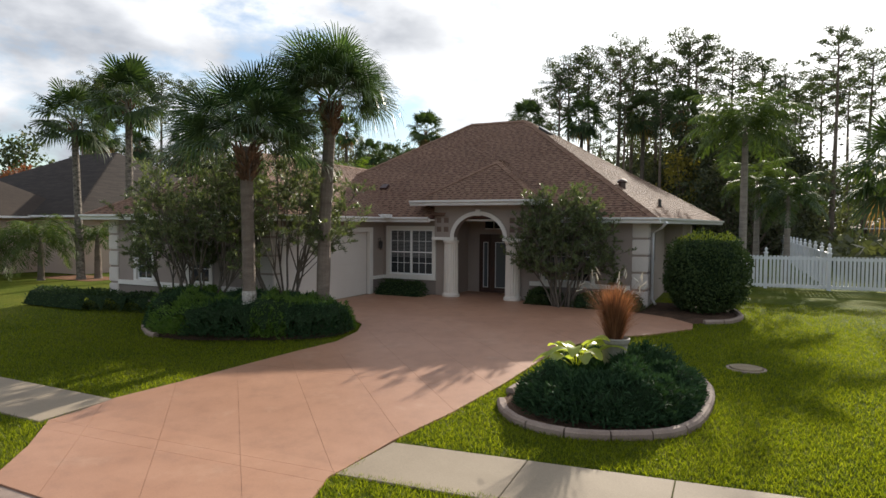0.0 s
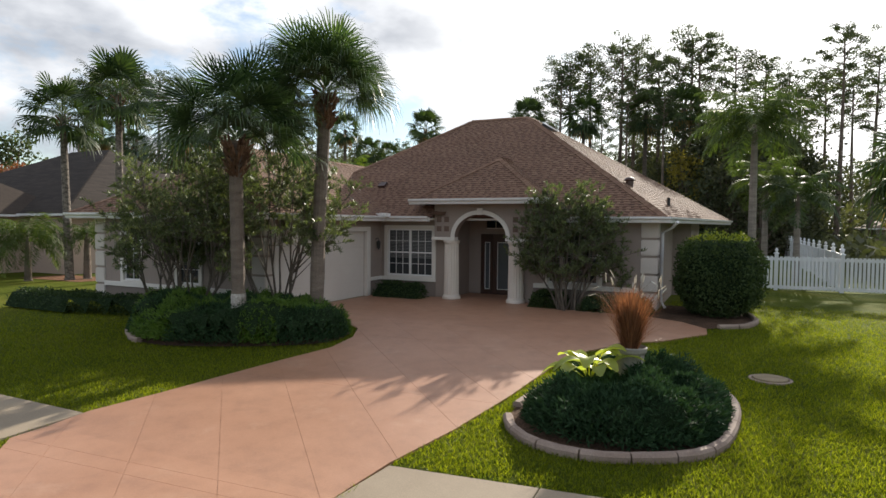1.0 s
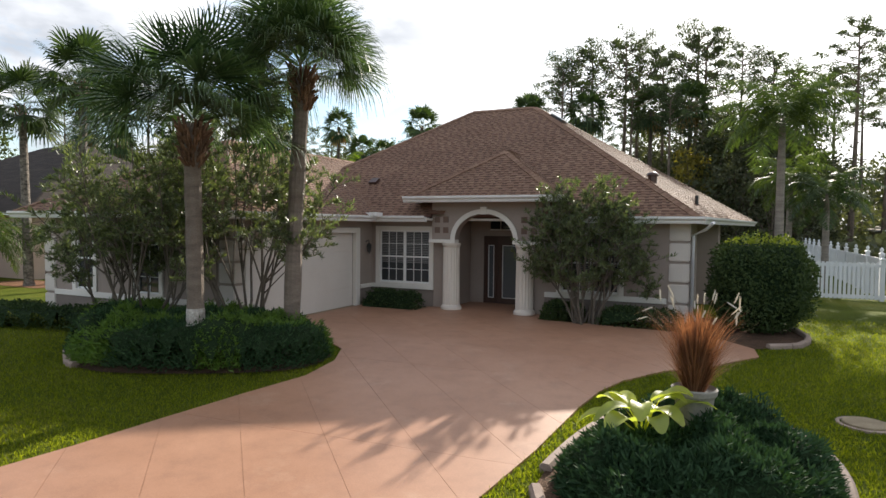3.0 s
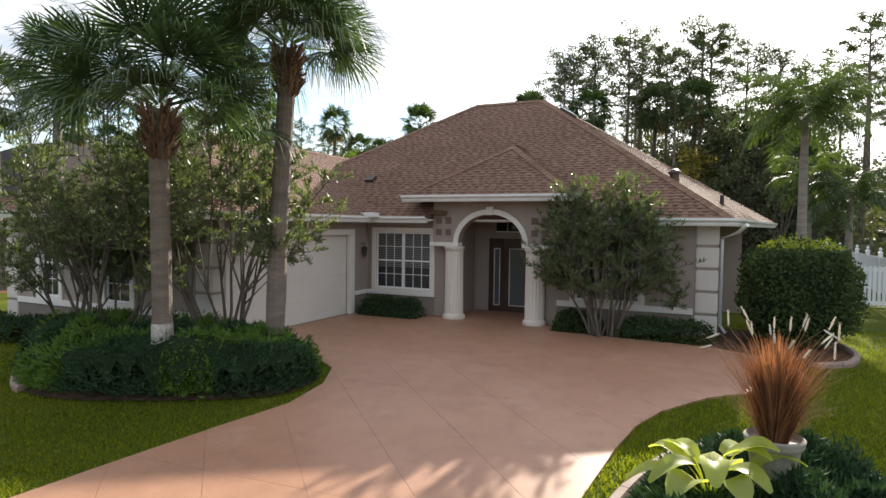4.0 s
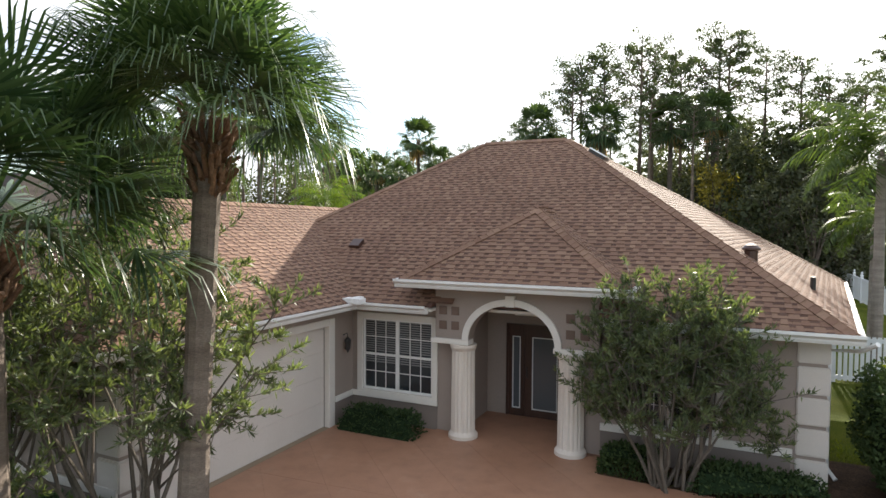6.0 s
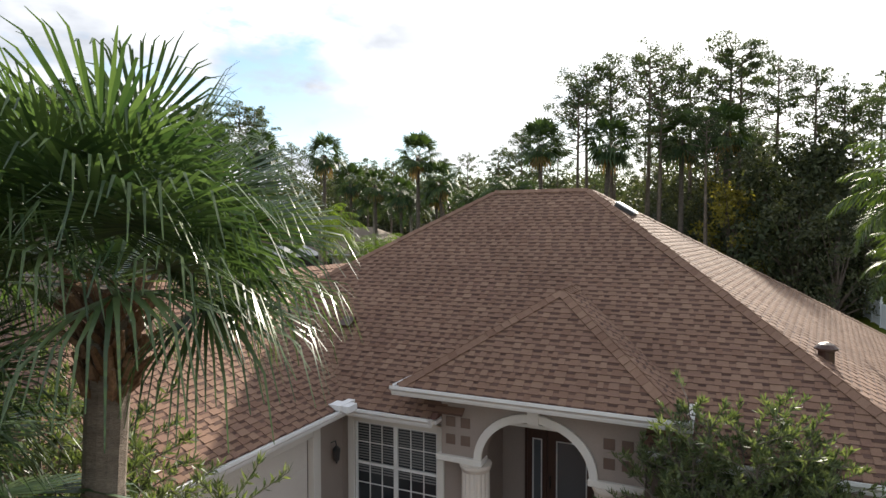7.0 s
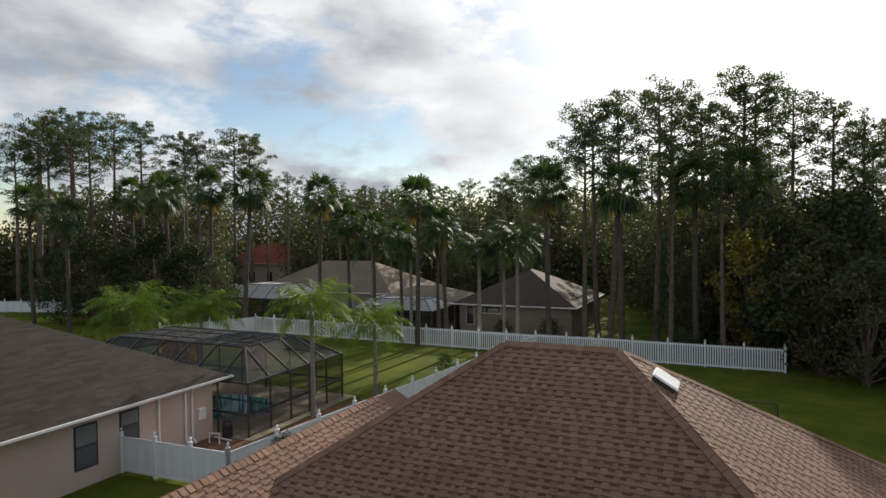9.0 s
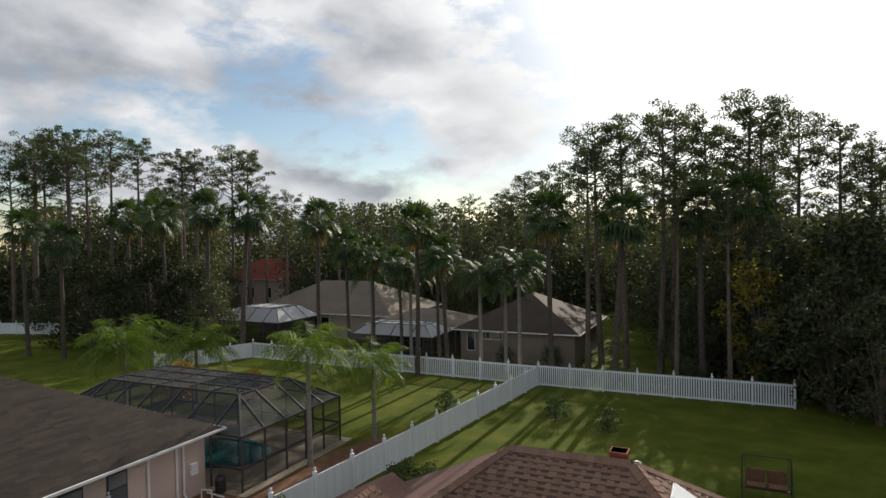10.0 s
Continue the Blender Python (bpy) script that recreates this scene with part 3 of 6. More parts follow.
def build_porch():
    y0, y1 = -0.275, 0.0
    bm = bmesh.new()
    cx, cz, rx, rz = 3.81, 2.03, 0.88, 0.74
    n = 24
    arc = [(cx + rx * math.cos(math.pi * k / n), cz + rz * math.sin(math.pi * k / n)) for k in range(n, -1, -1)]
    for (xa, za), (xb, zb) in zip(arc, arc[1:]):
        prism(bm, [(xa, y0, za), (xb, y0, zb), (xb, y0, 3.2), (xa, y0, 3.2)], (0, y1 - y0, 0))
    box(bm, 2.2, cx - rx, y0, y1, cz, 3.2)
    box(bm, cx + rx, 5.5, y0, y1, cz, 3.2)
    weld(bm)
    part("porch_wall", bm, STUCCO, house, "arched taupe stucco porch front")
    box_part("porch_side", (2.2, 2.62, y1, 1.8, 0, 3.0), STUCCO, house)
    box_part("porch_side", (5.0, 5.5, y1, 1.8, 0, 3.0), STUCCO, house)
    box_part("porch_ceiling", (2.62, 5.0, y1, 1.65, 2.85, 3.0), TRIM, house)
    bm = bmesh.new()
    wall_grid(bm, 2.62, 5.0, 0, 3.0, [(3.09, 4.49, 0, 2.12), (3.27, 4.32, 2.3, 2.62)], lambda a, b, c, d: box(bm, a, b, 1.65, 1.8, c, d))
    part("porch_recess", bm, STUCCO, house)
    bm = bmesh.new()
    ro, rzo = rx + 0.13, rz + 0.13
    arc2 = [(cx + ro * math.cos(math.pi * k / n), cz + rzo * math.sin(math.pi * k / n)) for k in range(n, -1, -1)]
    for k in range(n):
        (xa, za), (xb, zb), (xc, zc), (xd, zd) = arc[k], arc[k + 1], arc2[k + 1], arc2[k]
        prism(bm, [(xa, y0 - 0.05, za), (xb, y0 - 0.05, zb), (xc, y0 - 0.05, zc), (xd, y0 - 0.05, zd)], (0, 0.048, 0))
    box(bm, cx - 0.09, cx + 0.09, y0 - 0.07, y0 - 0.002, cz + rz - 0.02, cz + rz + 0.19)
    weld(bm)
    part("arch_trim", bm, TRIM, house, "white raised arch moulding with keystone")
    for a, b in ((2.12, cx - rx + 0.02), (cx + rx - 0.02, 5.5)):
        box_part("impost", (a, b, y0 - 0.07, y1 - 0.05, 1.93, 2.03), TRIM, house, "white capital band", 0.01)
    # fluted half-round columns
    for cxx in (2.78, 4.98):
        bm = bmesh.new()
        seg, m = 18, 72
        prof = [(0.30, 0.0), (0.30, 0.10), (0.265, 0.14), (0.25, 0.17), (0.235, 1.80), (0.25, 1.84), (0.27, 1.88), (0.27, 1.93)]
        rings = []
        for r, z in prof:
            ring = []
            for k in range(m):
                a = 2 * math.pi * k / m
                fl = 0.016 * (0.5 + 0.5 * math.cos(seg * a)) if 0.15 < z < 1.82 else 0.0
                ring.append(bm.verts.new((cxx + (r - fl) * math.cos(a), -0.17 + (r - fl) * math.sin(a), z)))
            rings.append(ring)
        for r0, r1 in zip(rings, rings[1:]):
            for k in range(m):
                bm.faces.new((r0[k], r0[(k + 1) % m], r1[(k + 1) % m], r1[k]))
        bm.faces.new(rings[-1])
        part("column", bm, COLUMN, house, "cream fluted round column")
    # square medallions
    for gx in (2.37, 4.98):
        for i in range(2):
            for j in range(2):
                x, z = gx + i * 0.27, 2.3 + j * 0.30
                box_part("medallion", (x - 0.085, x + 0.085, y0 - 0.014, y0 - 0.001, z - 0.085, z + 0.085), MEDALLION, house, "brown square medallion", 0.005)
    # entry: sidelight and door
    d = new("front_door")
    d.parent = house
    d["label"] = "dark wooden entry door with leaded glass"
    box_part("door_frame", (3.09, 3.14, 1.60, 1.72, 0.03, 2.12), DARKWOOD, d)
    box_part("door_frame", (4.44, 4.49, 1.60, 1.72, 0.03, 2.12), DARKWOOD, d)
    box_part("door_frame", (3.14, 4.44, 1.60, 1.72, 2.07, 2.12), DARKWOOD, d)
    for a, b, g in ((3.14, 3.51, 0.09), (3.52, 4.44, 0.17)):
        bm = bmesh.new()
        wall_grid(bm, a, b, 0.03, 2.07, [(a + g, b - g, 0.2, 1.84)], lambda p, q, r, s: box(bm, p, q, 1.63, 1.68, r, s))
        part("door_leaf", bm, DARKWOOD, d)
        box_part("door_glass", (a + g, b - g, 1.65, 1.656, 0.2, 1.84), DOORGLASS, d, "pale leaded glass")
        bm = bmesh.new()
        for q in ((a + g, a + g + 0.022, 0.2, 1.84), (b - g - 0.022, b - g, 0.2, 1.84), (a + g + 0.022, b - g - 0.022, 0.2, 0.222), (a + g + 0.022, b - g - 0.022, 1.818, 1.84)):
            box(bm, q[0], q[1], 1.625, 1.649, q[2], q[3])
        part("lead_border", bm, LEAD, d, "pale border strip")
    bm = bmesh.new()
    tube(bm, [(3.59, 1.60, 0.92), (3.59, 1.57, 0.94), (3.59, 1.57, 1.14), (3.59, 1.60, 1.16)], [0.012] * 4, 6)
    part("door_handle", bm, BLACK, d)
    box_part("transom_glass", (3.27, 4.32, 1.7, 1.706, 2.3, 2.62), GLASS, d)
    bm = bmesh.new()
    for q in ((3.27, 4.32, 2.3, 2.33), (3.27, 4.32, 2.59, 2.62), (3.6, 3.62, 2.33, 2.59), (3.97, 3.99, 2.33, 2.59)):
        box(bm, q[0], q[1], 1.66, 1.695, q[2], q[3])
    part("transom_frame", bm, TRIM, d)


def build_quoins():
    for i in range(5):
        z0 = 0.06 + i * 0.512
        bm = bmesh.new()
        box(bm, 8.66, 9.13, -0.045, 0.42, z0, z0 + 0.45)
        bmesh.ops.bevel(bm, geom=bm.edges[:], offset=0.02, segments=2, affect="EDGES")
        part("quoin", bm, QUOIN, house, "pale stucco corner block")
        bm = bmesh.new()
        box(bm, -6.74, -6.3, -5.845, -5.4, z0, z0 + 0.45)
        bmesh.ops.bevel(bm, geom=bm.edges[:], offset=0.02, segments=2, affect="EDGES")
        part("quoin", bm, QUOIN, house, "pale stucco corner block")
        bm = bmesh.new()
        box(bm, -0.42, 0.045, -5.845, -5.5, z0, z0 + 0.45)
        bmesh.ops.bevel(bm, geom=bm.edges[:], offset=0.02, segments=2, affect="EDGES")
        part("quoin", bm, QUOIN, house, "pale stucco corner block")


def gutter(a, b, out):
    """An ogee gutter and fascia from a to b; out points away from the house."""
    a, b, o = Vector(a), Vector(b), Vector(out)
    prof = [(-0.06, -0.17), (0.03, -0.17), (0.05, -0.13), (0.055, -0.10), (0.10, -0.06), (0.115, -0.05), (0.115, 0.0), (0.10, 0.0), (0.09, -0.03), (-0.04, -0.03), (-0.06, 0.0)]
    bm = bmesh.new()
    prism(bm, [a + o * u + Vector((0, 0, v)) for u, v in prof], b - a)
    part("gutter", bm, GUTTER, house, "white aluminium gutter")


def build_roof_body():
    roof = new("roof")
    roof.parent = house
    roof["label"] = "brown-red asphalt shingle hip roof"
    low = -0.03
    def solid(vs, fs, name="roof_deck"):
        bm = bmesh.new()
        v = [bm.verts.new(p) for p in vs]
        for f in fs:
            bm.faces.new([v[i] for i in f])
        part(name, bm, SHINGLE_PLAIN, roof)
    e = EAVE + low
    zn = slope_z(0.0) + low
    solid([(-5.24, -0.53, e), (9.37, -0.53, e), (10.9, 10.7, e), (-5.24, 11.93, e), (0.99, 5.7, 6.82 + low), (3.46, 5.7, 6.82 + low),
           (2.2, -0.53, e), (2.2, 0.0, zn), (5.5, 0.0, zn), (5.5, -0.53, e), (2.2, 0.0, e), (5.5, 0.0, e)],
          [(0, 6, 7, 8, 9, 1, 5, 4), (1, 2, 5), (2, 3, 4, 5), (3, 0, 4), (6, 10, 7), (10, 11, 8, 7), (11, 9, 8), (3, 2, 1, 9, 11, 10, 6, 0)])
    solid([(-7.2, -6.35, e), (0.43, -6.35, e), (0.43, 8, e), (-7.2, 8, e), (-3.2, -2.72, 4.84 + low), (-3.2, 8, 4.84 + low)],
          [(0, 1, 4), (1, 2, 5, 4), (2, 3, 5), (3, 0, 4, 5), (3, 2, 1, 0)])
    p = 3.25 + low
    solid([(1.63, -0.75, p), (6.05, -0.75, p), (6.05, 2.6, p), (1.63, 2.6, p), (3.84, 1.46, 4.71 + low), (3.84, 2.55, 4.71 + low)],
          [(0, 1, 4), (1, 2, 5, 4), (2, 3, 5), (3, 0, 4, 5), (3, 2, 1, 0)])
    for b in ((-5.2, 2.2, -0.5, 0.0, 2.58, 2.64), (5.5, 9.45, -0.5, 0.0, 2.58, 2.64), (-5.2, 9.5, 0.0, 10.6, 2.58, 2.64), (9.5, 10.3, 6.0, 10.5, 2.58, 2.64), (-7.15, 0.4, -6.3, -0.52, 2.58, 2.64), (1.66, 6.02, -0.72, 0.0, 3.16, 3.20)):
        box_part("soffit", b, TRIM, house, "white soffit")
    return roof


build_walls()
window(0.28, 2.0, 0.69, 2.27, 0.0, 3, 2, 0.62)
window(5.95, 7.45, 0.69, 2.27, 0.0, 3, 2, 0.62)
window(-5.45, -4.75, 0.69, 2.3, -5.8, 2, 1, 0.0)
window(-3.15, -2.35, 0.69, 2.3, -5.8, 2, 1, 0.0)
build_garage()
build_porch()
build_quoins()
roof = build_roof_body()
gutter((0.40, -0.53, 2.70), (2.12, -0.53, 2.70), (0, -1, 0))
gutter((5.5, -0.53, 2.70), (9.49, -0.53, 2.70), (0, -1, 0))
gutter((0.43, -6.46, 2.70), (0.43, -0.58, 2.70), (1, 0, 0))
gutter((-7.3, -6.35, 2.70), (0.43, -6.35, 2.70), (0, -1, 0))
gutter((9.37, -0.53, 2.70), (10.9, 10.7, 2.70), (0.9921, -0.1254, 0))
gutter((1.52, -0.75, 3.25), (6.16, -0.75, 3.25), (0, -1, 0))
gutter((1.63, -0.75, 3.25), (1.63, 0.2, 3.25), (-1, 0, 0))
gutter((6.05, -0.75, 3.25), (6.05, 0.2, 3.25), (1, 0, 0))
bm = bmesh.new()
box(bm, 0.30, 0.72, -0.86, -0.60, 2.68, 2.79)
box(bm, 0.44, 0.58, -0.9, -0.45, 2.72, 2.8)
part("splash_guard", bm, GUTTER, house, "white gutter splash guard")
bm = bmesh.new()
tube(bm, [(9.66, -0.45, 2.56), (9.5, -0.2, 2.4), (9.18, 0.55, 2.25), (9.18, 0.55, 0.25), (9.3, 0.4, 0.1)], [0.04] * 5, 8)
part("downspout", bm, GUTTER, house, "white downspout")
# lantern beside the garage door
bm = bmesh.new()
tube(bm, [(0.02, -0.40, 1.92), (0.12, -0.40, 1.97), (0.14, -0.40, 1.86)], [0.012] * 3, 6)
lathe(bm, [(0.02, 1.88), (0.07, 1.83), (0.075, 1.81), (0.055, 1.62), (0.03, 1.60), (0.01, 1.55)], 8, 0.14, -0.40)
tagged(part("wall_lantern", bm, BLACK), "black metal carriage lantern on the garage wall", "wall lamp")


def shingle_courses(poly, eave_a, eave_b, step=0.135, wmin=0.6, wmax=1.1, tabs=True):
    """Courses of shingles over a roof face: boxes given as (corner, along, up, normal)."""
    a, b = Vector(eave_a), Vector(eave_b)
    u = (b - a).normalized()
    n = Vector((0, 0, 0))
    P = [Vector(p) for p in poly]
    for i in range(1, len(P) - 1):
        n += (P[i] - P[0]).cross(P[i + 1] - P[0])
    n.normalize()
    if n.z < 0:
        n = -n
    v = n.cross(u)
    if v.z < 0:
        v = -v
    uv = [((p - a).dot(u), (p - a).dot(v)) for p in P]
    top = max(q[1] for q in uv)
    out, k = [], 0
    while k * step < top - 0.02:
        y0 = k * step
        ym = y0 + step * 0.5
        xs = []
        for (x0, ya), (x1, yb) in zip(uv, uv[1:] + uv[:1]):
            if (ya > ym) != (yb > ym):
                xs.append(x0 + (x1 - x0) * (ym - ya) / (yb - ya))
        xs.sort()
        def lay(x, w, rise, run, h, ht, kind):
            out.append((a + u * x + v * (y0 + rise), u * w, v * run, n, h, ht, kind))
        for lo, hi in zip(xs[::2], xs[1::2]):
            x = lo - 0.02
            while x < hi:
                w = min(R.uniform(wmin, wmax), hi + 0.02 - x)
                if w > 0.04:
                    lay(x, w - 0.002, -0.012, step * 1.15, 0.006, 0.004, "strip")
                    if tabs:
                        # dark lower edge: bare cut asphalt, and the course's shadow line painted in
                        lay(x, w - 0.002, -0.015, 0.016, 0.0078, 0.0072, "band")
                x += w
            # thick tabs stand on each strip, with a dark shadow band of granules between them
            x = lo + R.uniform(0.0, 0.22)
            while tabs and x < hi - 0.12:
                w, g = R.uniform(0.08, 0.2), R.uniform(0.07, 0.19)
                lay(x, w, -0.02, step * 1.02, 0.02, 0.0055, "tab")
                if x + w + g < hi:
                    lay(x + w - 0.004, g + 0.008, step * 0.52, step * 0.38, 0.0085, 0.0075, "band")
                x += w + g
        k += 1
    return out


def shingle_mesh(items):
    V, F = [], []
    for c, du, dv, n, h, ht, kind in items:
        i = len(V)
        V += [c - n * 0.02, c + du - n * 0.02, c + n * h, c + du + n * h, c + dv + n * ht, c + du + dv + n * ht]
        F += [(i, i + 1, i + 3, i + 2), (i + 2, i + 3, i + 5, i + 4), (i, i + 2, i + 4, i + 4), (i + 1, i + 5, i + 3, i + 3)]
    return V, F


def lay_shingles():
    E = EAVE
    faces = [
        ([(0.43, -0.53, E), (9.37, -0.53, E), (3.46, 5.7, 6.82), (0.99, 5.7, 6.82), (-2.565, 2.145, 4.465)], (0.43, -0.53, E), (9.37, -0.53, E)),
        ([(9.37, -0.53, E), (10.9, 10.7, E), (3.46, 5.7, 6.82)], (9.37, -0.53, E), (10.9, 10.7, E)),
        ([(0.43, -6.35, E), (0.43, -0.53, E), (-2.565, 2.145, 4.465), (-2.565, 7, 4.465), (-3.2, 7, 4.84), (-3.2, -2.72, 4.84)], (0.43, -6.35, E), (0.43, -0.53, E)),
        ([(-7.2, -6.35, E), (0.43, -6.35, E), (-3.2, -2.72, 4.84)], (-7.2, -6.35, E), (0.43, -6.35, E)),
        ([(1.63, -0.75, 3.25), (6.05, -0.75, 3.25), (3.84, 1.46, 4.71)], (1.63, -0.75, 3.25), (6.05, -0.75, 3.25)),
        ([(6.05, -0.75, 3.25), (6.05, 0.30, 3.25), (3.84, 2.52, 4.71), (3.84, 1.46, 4.71)], (6.05, -0.75, 3.25), (6.05, 0.30, 3.25)),
        ([(1.63, -0.75, 3.25), (1.63, 0.30, 3.25), (3.84, 2.52, 4.71), (3.84, 1.46, 4.71)], (1.63, -0.75, 3.25), (1.63, 0.30, 3.25)),
    ]
    items = []
    for i, (poly, a, b) in enumerate(faces):
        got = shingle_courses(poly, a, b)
        if i == 0:   # the porch front stands in a notch of the eave
            got = [s for s in got if not (s[0].y < -0.02 and 2.0 < s[0].x < 5.48)]
        items += got
    # caps over the hips and ridges
    def cap(p, q):
        p, q = Vector(p), Vector(q)
        d = (q - p).normalized()
        side = d.cross(Vector((0, 0, 1))).normalized()
        n = int((q - p).length / 0.16)
        for i in range(n):
            c = p + d * (i * 0.16)
            for s in (1, -1):
                fall = side * s * 0.135 + Vector((0, 0, -0.135 * (SL * 0.72 if abs(d.z) > 0.05 else SL)))
                nn = d.cross(fall).normalized()
                nn = nn if nn.z > 0 else -nn
                caps.append((c + nn * 0.022, fall, d * 0.2, nn, R.choice((0.012, 0.02)), 0.004, "cap"))
    caps = []
    for p, q in (((9.37, -0.53, E), (3.46, 5.7, 6.82)), ((-2.565, 2.145, 4.465), (0.99, 5.7, 6.82)), ((0.99, 5.7, 6.82), (3.46, 5.7, 6.82)), ((10.9, 10.7, E), (3.46, 5.7, 6.82)),
                 ((1.63, -0.75, 3.25), (3.84, 1.46, 4.71)), ((6.05, -0.75, 3.25), (3.84, 1.46, 4.71)), ((3.84, 1.46, 4.71), (3.84, 2.5, 4.71)),
                 ((0.43, -6.35, E), (-3.2, -2.72, 4.84)), ((-7.2, -6.35, E), (-3.2, -2.72, 4.84)), ((-3.2, -2.72, 4.84), (-3.2, 7, 4.84))):
        cap(p, q)
    near = [s for s in items if s[6] == "tab" and 1.6 < s[0].x < 6.1 and -0.9 < s[0].y < 1.2 and s[3].y < -0.3][:290]
    chosen = set(map(id, near))
    rest = [s for s in items if id(s) not in chosen]
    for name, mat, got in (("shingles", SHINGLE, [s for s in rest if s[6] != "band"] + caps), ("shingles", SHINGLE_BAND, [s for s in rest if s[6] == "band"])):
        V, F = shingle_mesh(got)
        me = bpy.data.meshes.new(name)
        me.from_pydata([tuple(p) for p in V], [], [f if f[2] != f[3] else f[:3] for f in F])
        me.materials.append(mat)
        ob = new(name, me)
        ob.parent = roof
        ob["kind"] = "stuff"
    for s in near:
        V, F = shingle_mesh([s])
        o = s[0]
        me = bpy.data.meshes.new("shingle")
        me.from_pydata([tuple(p - o) for p in V], [], [f if f[2] != f[3] else f[:3] for f in F])
        me.materials.append(SHINGLE)
        q = new("shingle", me)
        q.parent = roof
        q.location = o


# roof fittings
def on_right(x, y=2.0):
    """Height of the right-hand roof plane."""
    a, b, c = Vector((9.37, -0.53, EAVE)), Vector((10.9, 10.7, EAVE)), Vector((3.46, 5.7, 6.82))
    n = (b - a).cross(c - a)
    return a.z - (n.x * (x - a.x) + n.y * (y - a.y)) / n.z


bm = bmesh.new()
lathe(bm, [(0.12, -0.12), (0.12, 0.08), (0.17, 0.10), (0.17, 0.13), (0.11, 0.19), (0.03, 0.22)], 14)
v = part("roof_vent", bm, DARKWOOD, house, "dark round roof vent")
v.location = (8.02, 1.9, on_right(8.02) + 0.05)
bm = bmesh.new()
tube(bm, [(0, 0, -0.1), (0, 0, 0.26)], [0.05, 0.05], 8)
v = part("vent_pipe", bm, BLACK, house, "short dark plumbing pipe")
v.location = (9.15, 2.5, on_right(9.15, 2.5))
bm = bmesh.new()
box(bm, -0.14, 0.14, -0.14, 0.14, 0.0, 0.09)
v = part("low_vent", bm, DARKWOOD, house, "small brown roof vent")
v.location, v.rotation_euler = (-0.65, 1.18, slope_z(1.18) + 0.01), (math.atan(SL), 0, 0)
bm = bmesh.new()
box(bm, -0.24, 0.24, -0.33, 0.33, -0.06, 0.07)
v = part("skylight_kerb", bm, CAGEBAR, house, "dark skylight kerb")
v.location, v.rotation_euler = (4.36, 5.52, on_right(4.36, 5.52) + 0.01), (0, 0.55, 0)
bm = bmesh.new()
box(bm, -0.27, 0.27, -0.36, 0.36, 0.07, 0.105)
bmesh.ops.bevel(bm, geom=[e for e in bm.edges if all(q.co.z > 0.1 for q in e.verts)], offset=0.025, segments=3, affect="EDGES")
v = part("skylight_dome", bm, SKYCOVER, house, "white domed skylight")
v.location, v.rotation_euler = (4.36, 5.52, on_right(4.36, 5.52) + 0.01), (0, 0.55, 0)
bm = bmesh.new()
box(bm, 2.35, 2.75, 9.7, 10.1, 3.0, 5.55)
box(bm, 2.32, 2.78, 9.67, 10.13, 5.46, 5.55)
part("chimney", bm, BRICK, house, "red brick chimney")
bm = bmesh.new()
tube(bm, [(2.98, 9.9, 3.4), (2.98, 9.9, 5.2)], [0.09, 0.09], 10)
lathe(bm, [(0.12, 5.15), (0.13, 5.28), (0.05, 5.32)], 10, 2.98, 9.9)
part("flue", bm, BLACK, house, "dark metal flue")


# pale flat roof over the back terrace
t = thing("patio_roof", "pale flat aluminium roof over the back terrace", "patio roof", -3.2, 13.9, 0)
box_part("roof_panel", (-0.32, 0.45, -1.1, 1.2, 2.66, 2.74), GUTTER, t, "", 0.01)
for q in (-1.0, 1.1):
    box_part("post", (-0.27, -0.19, q - 0.04, q + 0.04, 0.0, 2.66), GUTTER, t)
    box_part("post", (0.33, 0.41, q - 0.04, q + 0.04, 0.0, 2.66), GUTTER, t)


# side extension of the house under a shallower roof
def build_side_wing():
    bm = bmesh.new()
    wall_grid(bm, 5.0, 10.42, 0, 2.6, [(6.5, 7.7, 0.9, 2.1)], lambda a, b, c, d: box(bm, 9.5, 9.7, a, b, c, d))
    part("wall", bm, STUCCO, house)
    box_part("wall", (9.09, 9.5, 5.0, 5.2, 0, 2.6), STUCCO, house)


build_side_wing()


# ---- plants: generators ----
def leaf_quads(C, D, W, length, width):
    """Diamond leaves at C, pointing along D, broad along W."""
    C, D, W = np.asarray(C), np.asarray(D), np.asarray(W)
    length, width = np.broadcast_to(length, (len(C),))[:, None], np.broadcast_to(width, (len(C),))[:, None]
    mid = C + D * length * 0.45
    V = np.stack([C, mid + W * width * 0.5, C + D * length, mid - W * width * 0.5], 1).reshape(-1, 3)
    F = np.arange(len(V)).reshape(-1, 4)
    return V, F


def unit(a):
    return a / np.maximum(np.linalg.norm(a, axis=1, keepdims=True), 1e-9)


def rand_dirs(rng, n, up=0.0):
    d = rng.normal(size=(n, 3))
    d[:, 2] += up
    return unit(d)


def across(D, rng):
    return unit(np.cross(D, rng.normal(size=D.shape)))


def join(parts):
    V, F, o = [], [], 0
    for v, f in parts:
        V.append(np.asarray(v, float))
        F.append(np.asarray(f) + o)
        o += len(v)
    return np.concatenate(V), np.concatenate(F)


